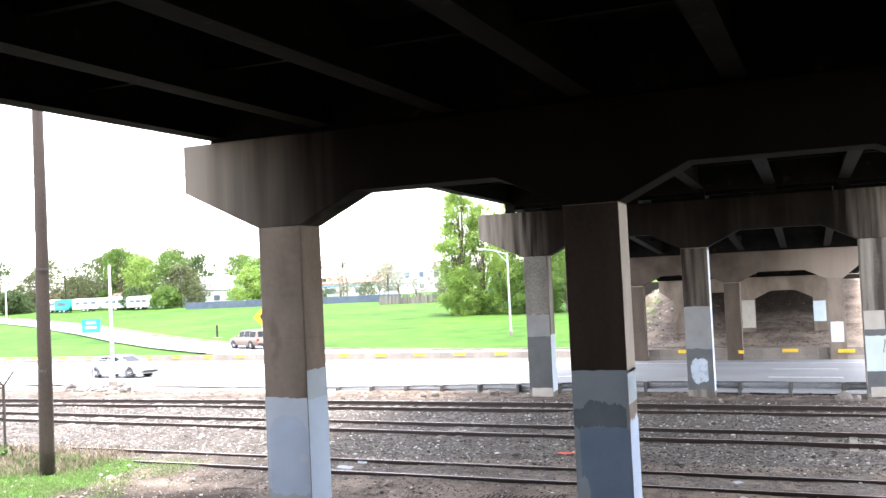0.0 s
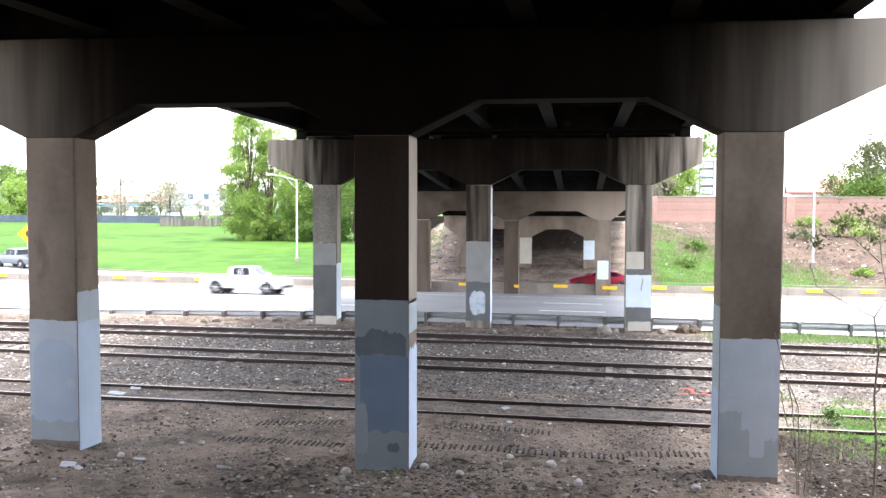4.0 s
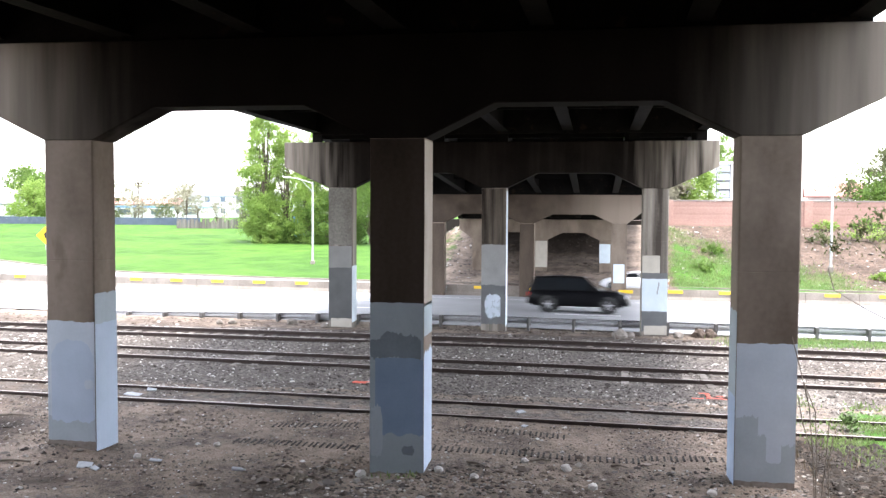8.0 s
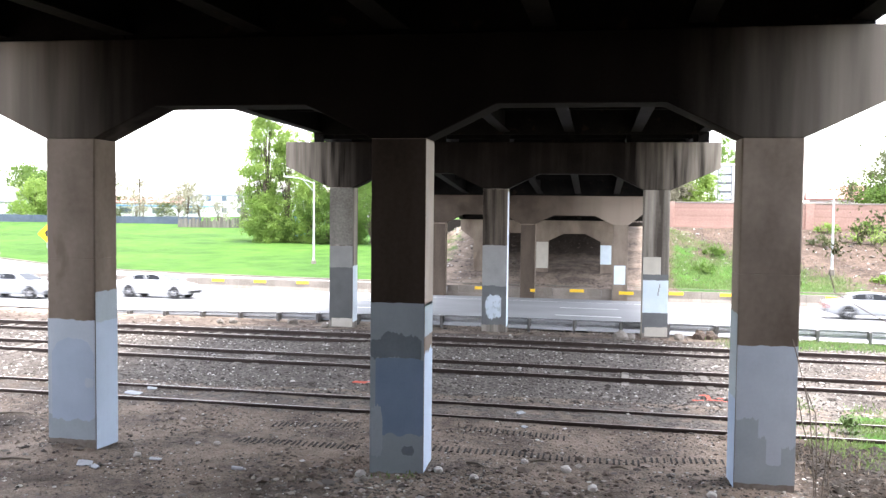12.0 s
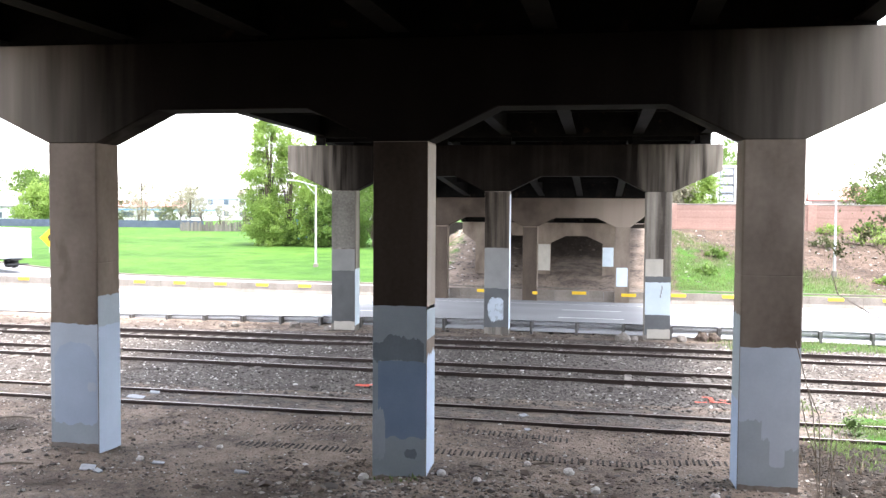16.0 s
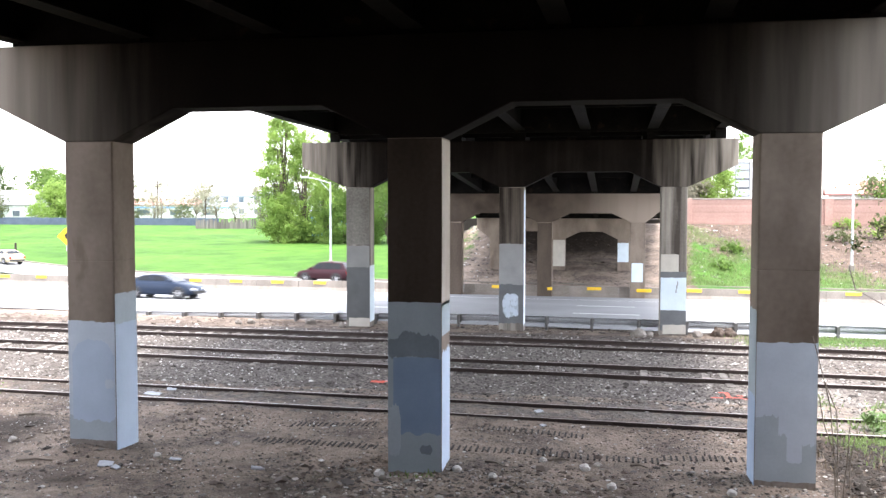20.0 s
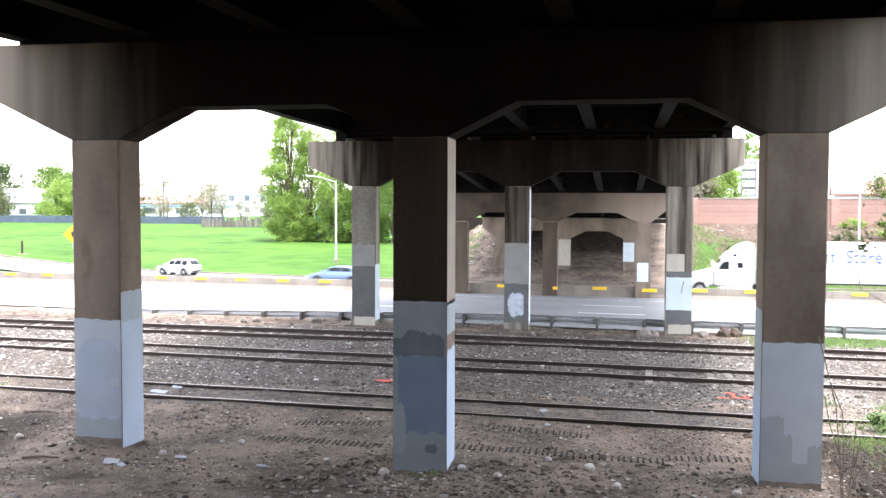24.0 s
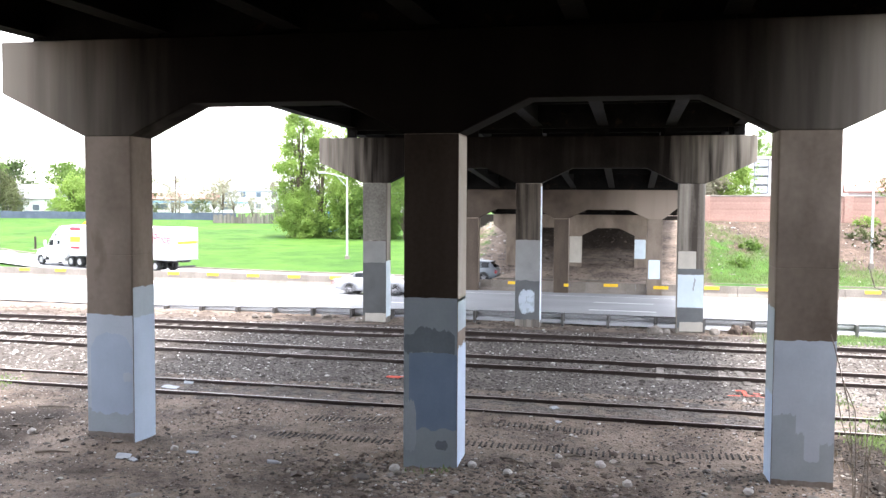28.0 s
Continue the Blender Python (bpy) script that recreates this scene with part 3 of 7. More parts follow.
P_PALE = paint("pale_grey_blue_paint", (0.53, 0.59, 0.66), (0.45, 0.51, 0.58))
P_BLUE = paint("blue_grey_paint", (0.37, 0.45, 0.58), (0.31, 0.39, 0.52))
P_DEEP = paint("deep_blue_grey_paint", (0.22, 0.3, 0.42), (0.185, 0.26, 0.37))
P_SLATE = paint("slate_grey_paint", (0.34, 0.39, 0.425), (0.29, 0.34, 0.37))
P_MID = paint("soft_grey_blue_paint", (0.4, 0.455, 0.5), (0.34, 0.39, 0.43))
P_SKY = paint("soft_blue_paint", (0.45, 0.535, 0.65), (0.4, 0.48, 0.59))
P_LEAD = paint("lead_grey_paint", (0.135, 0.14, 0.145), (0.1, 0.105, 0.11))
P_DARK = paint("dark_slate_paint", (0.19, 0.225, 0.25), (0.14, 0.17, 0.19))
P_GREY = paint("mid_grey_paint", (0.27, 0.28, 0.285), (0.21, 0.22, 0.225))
P_WHITE = paint("blue_white_paint_and_light", (0.62, 0.7, 0.76), (0.52, 0.6, 0.66))
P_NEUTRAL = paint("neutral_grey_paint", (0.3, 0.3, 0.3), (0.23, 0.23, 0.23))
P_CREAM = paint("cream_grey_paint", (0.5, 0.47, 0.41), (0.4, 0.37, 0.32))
# Darker copies of the lead and neutral greys for the column in shade.
P_IRON = paint("shaded_lead_grey_paint", (0.09, 0.094, 0.094), (0.068, 0.071, 0.071))
P_ASH = paint("shaded_neutral_grey_paint", (0.21, 0.21, 0.2), (0.165, 0.165, 0.158))
STAIN = mat("damp_dirt_stain", (0.29, 0.255, 0.225), 0.95, dark=(0.19, 0.16, 0.135), scale=4)


def patch(column, side, u0, u1, z0, z1, material, layer=1, rough=(0.03, 0.01, 0.02), round_top=0.0, label=""):
    """A coat of paint, stain or painted-in light on one side of a column: u across the side from its middle, z up;
    rough: how uneven its top, sides and foot are.
    """
    bb = [Vector(c) for c in column.bound_box]
    x0, x1, y0, y1 = bb[0].x, bb[6].x, bb[0].y, bb[6].y
    mid = (x0 + x1) / 2 if side == "front" else (y0 + y1) / 2
    top, flank, foot = rough
    seed = random.random() * 90
    n = 26

    def wave(t, k, amount):
        return amount * (noise.noise((t * 6.0, k, seed)) + 0.6 * noise.noise((t * 17.0, k, seed)))

    lift = 0.0022 * layer
    bm = bmesh.new()

    def place(u, z, off):
        if side == "front":
            return bm.verts.new((mid + u, y0 - off, z))
        if side == "right":
            return bm.verts.new((x1 + off, mid + u, z))
        return bm.verts.new((x0 - off, mid - u, z))

    strips = []
    for i in range(n + 1):
        t = i / n
        u = u0 + (u1 - u0) * t
        edge = min(1, 7 * t, 7 * (1 - t))
        cut = (1 - edge) * flank * 6
        low, high = z0 + wave(t, 1, foot) + cut, z1 + wave(t, 3, top) - round_top * (2 * t - 1) ** 4 - cut
        high = max(high, low + 0.02)
        strips.append([place(u, low, lift - 0.002), place(u, low, lift), place(u, high, lift), place(u, high, lift - 0.002)])
    for a, b in zip(strips, strips[1:]):
        for k in range(3):
            bm.faces.new((a[k], b[k], b[k + 1], a[k + 1]))
    bm.faces.new(strips[0]), bm.faces.new(strips[-1][::-1])
    bmesh.ops.recalc_face_normals(bm, faces=bm.faces)
    return part("surface_patch", bm, material, column, label)


F, D = COL_W / 2 - 0.008, COL_D / 2 - 0.008
cl, cm, cr = columns_1
patch(cl, "front", -F, F, 0.02, 2.6, P_PALE, 1, (0.03, 0, 0.02), label="pale grey-blue paint")
patch(cl, "front", -0.42, F - 0.02, 0.62, 2.22, P_SKY, 2, (0.04, 0.01, 0.05), 0.25, "soft blue paint")
patch(cl, "front", -F, F, 0.02, 0.72, P_MID, 1.4, (0.05, 0, 0.0))
patch(cl, "front", 0.28, F - 0.03, 1.28, 1.46, P_PALE, 3, (0.02, 0.01, 0.02))
patch(cl, "front", -F, F, -0.1, 0.24, STAIN, 3, (0.03, 0, 0), label="brown dirt stain")
patch(cl, "right", -D, D, 2.5, 3.15, P_MID, 1, (0.03, 0, 0.02))
patch(cl, "right", -D, D, 0.0, 2.56, P_SKY, 2, (0.03, 0, 0.02))
# Front side only: sooty concrete, with the column's deep shade in the colour.
SOOTSHADE = mat("soot_and_shade_film", (0.062, 0.047, 0.037), 0.9, dark=(0.026, 0.019, 0.015), scale=0.9, mix=0.2, fine=12, bump=0.08, streak=0.25, spec=0.1)
patch(cm, "front", -F, F, 3.0, 6.12, SOOTSHADE, 1, (0.0, 0, 0.0), label="dark brown sooty film with shade in it over bare concrete")
patch(cm, "front", -F, F, -0.3, 3.12, P_SLATE, 2, (0.03, 0, 0.02), label="slate grey paint")
for k, (a, b, c, d) in enumerate(((-F, -0.14, 2.08, 2.44), (-0.3, 0.16, 2.1, 2.56), (0.0, 0.3, 2.14, 2.4), (0.12, 0.46, 2.06, 2.5))):
    patch(cm, "front", a, b, c, d, P_DARK, 3 + 0.3 * k, (0.07, 0.008, 0.05), 0.03, "dark slate paint")
patch(cm, "front", -0.4, F, 0.66, 2.1, P_DEEP, 4.4, (0.02, 0.004, 0.07), label="deep blue-grey paint")
patch(cm, "front", -F, -0.26, 0.25, 1.2, P_MID, 5, (0.1, 0.03, 0.05), 0.06)
patch(cm, "front", 0.1, 0.34, 0.3, 0.47, P_DARK, 5, (0.02, 0.01, 0.02))
patch(cm, "front", -F, F, -0.3, -0.06, STAIN, 6, (0.04, 0, 0))
# Light from the right is painted onto this side as paler concrete.
patch(cm, "right", -D, D, 3.05, 6.1, mat("side_lit_concrete", (0.4, 0.35, 0.295), 0.9, dark=(0.28, 0.24, 0.2), scale=0.9, mix=0.2, fine=10, streak=0.4), 1, (0.0, 0, 0.0), label="pale concrete with the side light painted in")
patch(cm, "right", -D, D, 2.5, 3.1, P_SLATE, 1, (0.02, 0, 0.02))
patch(cm, "right", -D, D, -0.2, 2.2, P_SKY, 2, (0.12, 0, 0.05), label="pale blue-white paint")
patch(cr, "front", -F, F, 0.02, 2.57, P_PALE, 1, (0.03, 0, 0.02), label="pale grey-blue paint")
patch(cr, "front", -F, -0.12, 0.05, 1.28, P_MID, 2, (0.06, 0, 0.02), label="soft grey-blue paint")
patch(cr, "front", -0.13, 0.1, 0.05, 0.95, P_MID, 3, (0.12, 0, 0.02))
patch(cr, "front", 0.08, F, 0.05, 0.8, P_MID, 2, (0.1, 0, 0.02))
patch(cr, "front", 0.02, 0.27, 0.48, 1.0, P_PALE, 4, (0.03, 0.006, 0.02))
patch(cr, "front", -F, F, -0.1, 0.15, STAIN, 5, (0.025, 0, 0))
patch(cr, "left", -D, D, 0.0, 3.1, P_SLATE, 1, (0.04, 0, 0.02))
patch(cr, "left", -D, D, 0.0, 1.6, P_BLUE, 2, (0.05, 0.0, 0.02))
f1, f2, f3 = columns_2
patch(f1, "front", -F, F, 2.2, 3.15, P_ASH, 1, (0.02, 0, 0.01))
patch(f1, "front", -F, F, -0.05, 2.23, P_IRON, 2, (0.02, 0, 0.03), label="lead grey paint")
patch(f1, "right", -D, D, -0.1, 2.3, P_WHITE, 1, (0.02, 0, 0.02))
# Darker, streaked front from the paint line up to the cap.
DARKRUN = mat("streaky_dark_film", (0.17, 0.145, 0.12), 0.9, dark=(0.022, 0.017, 0.014), scale=3.2, mix=0.06, fine=14, bump=0.06, streak=0.05, spec=0.1)
patch(f2, "front", -F, F, 3.2, 5.6, DARKRUN, 1, (0.0, 0, 0.0), label="streaky dark film over bare concrete")
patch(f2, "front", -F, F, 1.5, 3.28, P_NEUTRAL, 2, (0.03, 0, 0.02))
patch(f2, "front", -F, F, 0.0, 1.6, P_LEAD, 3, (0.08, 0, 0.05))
patch(f2, "front", -0.34, 0.3, 0.28, 1.2, P_MID, 4, (0.08, 0.03, 0.1), 0.05, "soft grey-blue paint blot")
for k, (a, b, c, d) in enumerate(((-0.3, 0.3, 0.95, 1.2), (-0.36, -0.05, 0.62, 0.98), (-0.02, 0.26, 0.7, 0.93), (-0.3, 0.16, 0.42, 0.66), (-0.2, -0.02, 0.22, 0.45), (0.06, 0.3, 0.3, 0.52))):
    patch(f2, "front", a, b, c, d, P_PALE, 5 + k * 0.3, (0.09, 0.015, 0.09), 0.03, "pale blue paint blot")
# Sky light on this side is laid on as white, up to the cap.
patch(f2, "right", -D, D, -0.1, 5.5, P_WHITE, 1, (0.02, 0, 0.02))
patch(f3, "front", -F, 0.2, 2.2, 2.92, P_CREAM, 1, (0.01, 0.001, 0.01))
patch(f3, "front", -F, F, 1.95, 2.22, P_LEAD, 2, (0.02, 0, 0.02))
patch(f3, "front", -F, F, 0.66, 1.98, P_WHITE, 3, (0.02, 0, 0.02), label="pale blue-white paint")
patch(f3, "front", -F, F, -0.15, 0.66, P_LEAD, 2, (0.02, 0, 0.05))
for k in range(3):
    patch(f3, "front", 0.08 + 0.03 * k, 0.13 + 0.03 * k, 1.35 + 0.16 * k, 1.52 + 0.16 * k, P_GREY, 4, (0.02, 0.015, 0.02))
for col in (f1, f3):
    patch(col, "front", -F + 0.1, F, -0.3, 0.08, P_CREAM, 5, (0.03, 0, 0), label="pale bare concrete foot")
g1, g2, g3 = columns_3
SHADECOAT = mat("shaded_brown_concrete", (0.11, 0.086, 0.068), 0.92, dark=(0.06, 0.046, 0.036), scale=0.9, mix=0.3, fine=10, bump=0.06, streak=0.3, spec=0.1)
SHADEMOTTLE = mat("mottled_grey_shade", (0.21, 0.2, 0.175), 0.92, dark=(0.1, 0.093, 0.08), scale=1.3, mix=0.4, fine=12, bump=0.08, streak=0.4, spec=0.1)
# Shade on the west and middle columns is put on as a brown coat.
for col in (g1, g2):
    patch(col, "front", -F, F, -2.0, 3.6, SHADECOAT, 1, (0.0, 0, 0.0), label="brown shade painted over bare concrete")
# Bare concrete of the same column, mottled and toned down for its shade.
patch(f1, "front", -F, F, 3.2, 5.6, SHADEMOTTLE, 1, (0.0, 0, 0.0), label="mottled grey shade painted over bare concrete")
patch(g3, "front", -F + 0.1, F - 0.14, -0.45, 0.85, P_WHITE, 1, (0.02, 0, 0.02), label="white paint")
h1, h2, h3 = columns_4
patch(h3, "front", -F, F - 0.1, 0.1, 1.7, P_WHITE, 1, (0.02, 0, 0.02), label="white paint")
patch(h2, "front", -F, F, -0.3, 1.9, P_CREAM, 1, (0.02, 0, 0.02))


# ---- highway furniture ----
def lane_line(offset, width=0.14, dash=None):
    bm = bmesh.new()
    x, step = -144.8, (12.2 if dash else 4.0)
    while x < 110:
        length = dash or step
        for k in range(2 if dash else 1):
            a, b = x + k * length / 2, x + (k + 1) * length / (2 if dash else 1)
            quad = []
            for px, s in ((a, -1), (b, -1), (b, 1), (a, 1)):
                y = guard_y(px) + offset + s * width / 2
                quad.append(bm.verts.new((px, y, road_z(px, y) + 0.012)))
            bm.faces.new(quad)
        x += step
    ob = part("lane_line", bm, WHITE)
    return tagged(ob, "worn white painted lane line on the asphalt", "lane line", kind="structure")


lane_line(3.6)
for o in (7.9, 13.9):
    lane_line(o, 0.32, dash=3.3)
lane_line(20.5, 0.2)


def concrete_barrier():
    thing = tagged(empty("concrete_barrier"), "low grey concrete median barrier with yellow reflector bars", "barrier")
    shape = [(-0.3, 0), (0.3, 0), (0.3, 0.08), (0.16, 0.32), (0.1, 0.82), (-0.1, 0.82), (-0.16, 0.32), (-0.3, 0.08)]
    gaps = [-1.15 + c for c in (-6.4, 0, 6.4)]
    x = -1.1 - 3.4 * 40 - 1.7
    flat = None
    for k in range(60):
        a, b = x + 3.4 * k, x + 3.4 * (k + 1)
        pieces = [(a + 0.01, b - 0.01)]
        for g in gaps:
            out = []
            for p, q in pieces:
                if g + 0.53 <= p or g - 0.53 >= q:
                    out.append((p, q))
                else:
                    out += [(p, g - 0.53)] if g - 0.53 > p + 0.1 else []
                    out += [(g + 0.53, q)] if g + 0.53 < q - 0.1 else []
            pieces = out
        for p, q in pieces:
            path = [(t, barrier_y(t) + 0.35, -1.68) for t in (p, q)]
            part("barrier_segment", sweep(path, shape), BARRIERMAT, thing)
        m = (a + b) / 2
        if flat is None:
            flat = part("reflector", box(-0.5, 0.5, -0.015, 0.015, -0.11, 0.11, 0.01), YELLOW, thing)
            ob = flat
        else:
            ob = shared("reflector", flat.data, thing)
        near = any(abs(m - g) < 0.7 for g in gaps)
        ob.matrix_basis = pose(m, barrier_y(m) + (-0.52 if near else 0.2), -1.02, -8 if not near else 0, 0, -2)
    return thing


concrete_barrier()


GUARDSTEEL = mat("dull_guardrail_steel", (0.42, 0.43, 0.44), 0.5, 0.4, dark=(0.3, 0.305, 0.31), scale=1.5)
POSTSTEEL = mat("dark_rusty_post_steel", (0.15, 0.145, 0.14), 0.7, 0.2, dark=(0.09, 0.085, 0.08), scale=3)


def rail_dip(x):
    """The guardrail sinks towards its buried end."""
    return 0.024 * min(x + 2.0, 0.0)


def guardrail():
    thing = tagged(empty("guardrail"), "galvanised W-beam guardrail on short steel posts", "guardrail")
    wave = [(0.0, -0.155), (0.05, -0.12), (0.05, -0.08), (0.0, -0.035), (0.0, 0.035), (0.05, 0.08), (0.05, 0.12), (0.0, 0.155),
            (-0.006, 0.155), (0.042, 0.118), (0.042, 0.082), (-0.008, 0.037), (-0.008, -0.037), (0.042, -0.082), (0.042, -0.118), (-0.006, -0.155)]
    wave = [(u * 1.6, v) for u, v in wave]
    x = -22.31
    post = None
    while x < 60:
        b = x + 3.81
        part("rail_beam", sweep([(t, guard_y(t), rail_dip(t)) for t in (x, b - 0.01)], wave), GUARDSTEEL, thing)
        for p in (x + 0.3, x + 2.205):
            if post is None:
                post = part("post", box(-0.055, 0.055, -0.33, -0.2, -0.75, 0.15, 0.01), POSTSTEEL, thing)
                ob = post
            else:
                ob = shared("post", post.data, thing)
            ob.matrix_basis = pose(p, guard_y(p), rail_dip(p), 0, 0, -4)
            blk = part("blockout", box(p - 0.07, p + 0.07, guard_y(p) - 0.21, guard_y(p) - 0.015, rail_dip(p) - 0.17, rail_dip(p) + 0.15), POSTSTEEL, thing)
        x = b
    return thing


guardrail()


def street_lamp(x, y, z, height, arm, towards, label):
    """A tapered pole on a base plate, with a curved arm and a flat lamp head."""
    lamp = tagged(empty("street_lamp", pose(x, y, z, 0, 0, towards)), label, "street lamp", group="street lamps")
    part("base", box(-0.2, 0.2, -0.2, 0.2, -0.6, 0.35, 0.03), BARRIERMAT, lamp)
    part("pole", rod((0, 0, 0.35), (0, 0, height), 0.12, 0.075, 12), GALV, lamp)
    if arm:
        bm = bmesh.new()
        pts = [(arm * t, 0, height - 0.15 + 0.62 * math.sin(t * 1.4)) for t in (0, 0.25, 0.5, 0.75, 1)]
        for a, b in zip(pts, pts[1:]):
            rod(a, b, 0.045, 0.04, 8, bm)
        part("arm", bm, GALV, lamp)
        part("brace", rod((0, 0, height - 1.0), (arm * 0.5, 0, pts[2][2]), 0.025, None, 6), GALV, lamp)
        ex, ez = pts[-1][0], pts[-1][2]
        part("lamp_head", box(ex - 0.1, ex + 0.6, -0.16, 0.16, ez - 0.08, ez + 0.1, 0.05), GALV, lamp)
    return lamp


street_lamp(-24.3, 71.5, -1.1, 8.2, 2.4, 180, "tall galvanised street lamp with an arm over the ramp")
street_lamp(-33.75, 25.5, -0.45, 7.0, 0, 0, "tall pale metal light pole beside the highway")
street_lamp(22.9, 63.5, -0.4, 6.8, 0, 0, "thin pale pole on the weedy bank")


# ---- beside the track: utility pole, chain-link fence, road signs ----
POLEWOOD = mat("tarred_pole_wood", (0.07, 0.05, 0.038), 0.9, dark=(0.028, 0.02, 0.016), scale=3, streak=0.08, fine=30)
SIGNGREEN, SIGNYELLOW = (mat("green_sign_sheet", (0.02, 0.36, 0.36), 0.5, dark=(0.02, 0.3, 0.3), bump=0), mat("yellow_sign_sheet", (0.9, 0.5, 0.01), 0.5, dark=(0.8, 0.42, 0.01), bump=0))
WIRE = mat("dull_wire", (0.1, 0.088, 0.078), 0.7, 0.3, bump=0)
TARP = mat("dark_tarp_heap", (0.05, 0.055, 0.06), 0.8, dark=(0.02, 0.022, 0.025), scale=3)


def utility_pole():
    pole = tagged(empty("utility_pole", pose(-16.15, 3.1, 0.25, 0, 0.6, 0)), "tall tarred wooden utility pole in the grass", "utility pole")
    bm = bmesh.new()
    n, rows = 14, []
    for k in range(13):
        z = -0.6 + 13.5 * k / 12
        r = 0.205 - 0.075 * k / 12
        rows.append([(r * math.cos(a) * (1 + 0.05 * noise.noise((k * 0.7, a, 1))) + 0.05 * noise.noise((z * 0.25, 0, 5)), r * math.sin(a), z) for a in (math.tau * i / n for i in range(n))])
    part("pole", loft_rings(rows), POLEWOOD, pole, smooth=True)
    for z in (2.6, 5.4):
        part("metal_band", rod((0, 0, z), (0, 0, z + 0.06), 0.196, None, 14), WIRE, pole)
    return pole


def loft_rings(rings):
    bm = bmesh.new()
    rows = [[bm.verts.new(p) for p in r] for r in rings]
    n = len(rings[0])
    for a, b in zip(rows, rows[1:]):
        for i in range(n):
            bm.faces.new((a[i], a[(i + 1) % n], b[(i + 1) % n], b[i]))
    bm.faces.new(rows[0][::-1]), bm.faces.new(rows[-1])
    bmesh.ops.recalc_face_normals(bm, faces=bm.faces)
    return bm


utility_pole()


def chain_link_fence():
    """Posts with forked arms, three barbed wires, top rail and a woven mesh, ending at the pole."""
    fence = tagged(empty("chain_link_fence"), "rusty chain-link fence with forked barbed-wire arms", "fence")
    spots = [(-20.4, 5.6), (-22.2, 3.7), (-24.2, 1.6), (-26.2, -0.5)]
    top = 2.05
    for x, y in spots:
        z = land_z(x, y)
        bm = rod((x, y, z - 0.3), (x, y, z + top), 0.045, None, 10)
        part("post", bm, WIRE, fence)
        for s in (-1, 1):
            part("arm", rod((x, y, z + top), (x + s * 0.24, y + s * 0.2, z + top + 0.45), 0.025, None, 6), WIRE, fence)
    for (x0, y0), (x1, y1) in zip(spots, spots[1:]):
        z0, z1 = land_z(x0, y0), land_z(x1, y1)
        part("top_rail", rod((x0, y0, z0 + top - 0.05), (x1, y1, z1 + top - 0.05), 0.03, None, 8), WIRE, fence)
        part("mid_rail", rod((x0, y0, z0 + 1.05), (x1, y1, z1 + 1.05), 0.025, None, 8), WIRE, fence)
        for k in range(3):
            o = 0.08 * (k + 1)
            part("barbed_wire", rod((x0 + o, y0 + o * 0.8, z0 + top + 0.14 * (k + 1)), (x1 + o, y1 + o * 0.8, z1 + top + 0.14 * (k + 1)), 0.012, None, 5), WIRE, fence)
        bm = bmesh.new()
        n = 26
        for k in range(-12, n):
            for d in (1, -1):
                a, b = k / n, (k + 12) / n
                lo, hi = max(a, 0), min(b, 1)
                if lo >= hi:
                    continue
                f0, f1 = (lo - a) / (b - a), (hi - a) / (b - a)
                if d < 0:
                    f0, f1 = 1 - f0, 1 - f1
                p = (x0 + (x1 - x0) * lo, y0 + (y1 - y0) * lo, z0 + (z1 - z0) * lo + 0.05 + (top - 0.1) * f0)
                q = (x0 + (x1 - x0) * hi, y0 + (y1 - y0) * hi, z0 + (z1 - z0) * hi + 0.05 + (top - 0.1) * f1)
                rod(p, q, 0.006, None, 3, bm)
        tagged(part("wire_mesh", bm, WIRE, fence), kind="stuff")
    part("brace", rod((-20.5, 5.5, 0.3), (-22.0, 3.9, 1.2), 0.03, None, 8), WIRE, fence)
    return fence


chain_link_fence()


def heap(x, y, size, material, label, category, seed=0, name="heap"):
    bm = bmesh.new()
    bmesh.ops.create_icosphere(bm, subdivisions=3, radius=1)
    for v in bm.verts:
        d = 1 + 0.35 * noise.noise(v.co * 1.6 + Vector((seed, 0, 0))) + 0.15 * noise.noise(v.co * 4 + Vector((seed, 0, 0)))
        v.co = Vector((v.co.x * size[0], v.co.y * size[1], v.co.z * size[2])) * d
    ob = part(name, bm, material)
    ob.matrix_basis = pose(x, y, land_z(x, y) + size[2] * 0.15)
    return tagged(ob, label, category)


heap(-21.6, 4.6, (1.7, 0.8, 0.45), TARP, "dark crumpled tarp heap at the foot of the fence", "tarp", 3, "tarp")


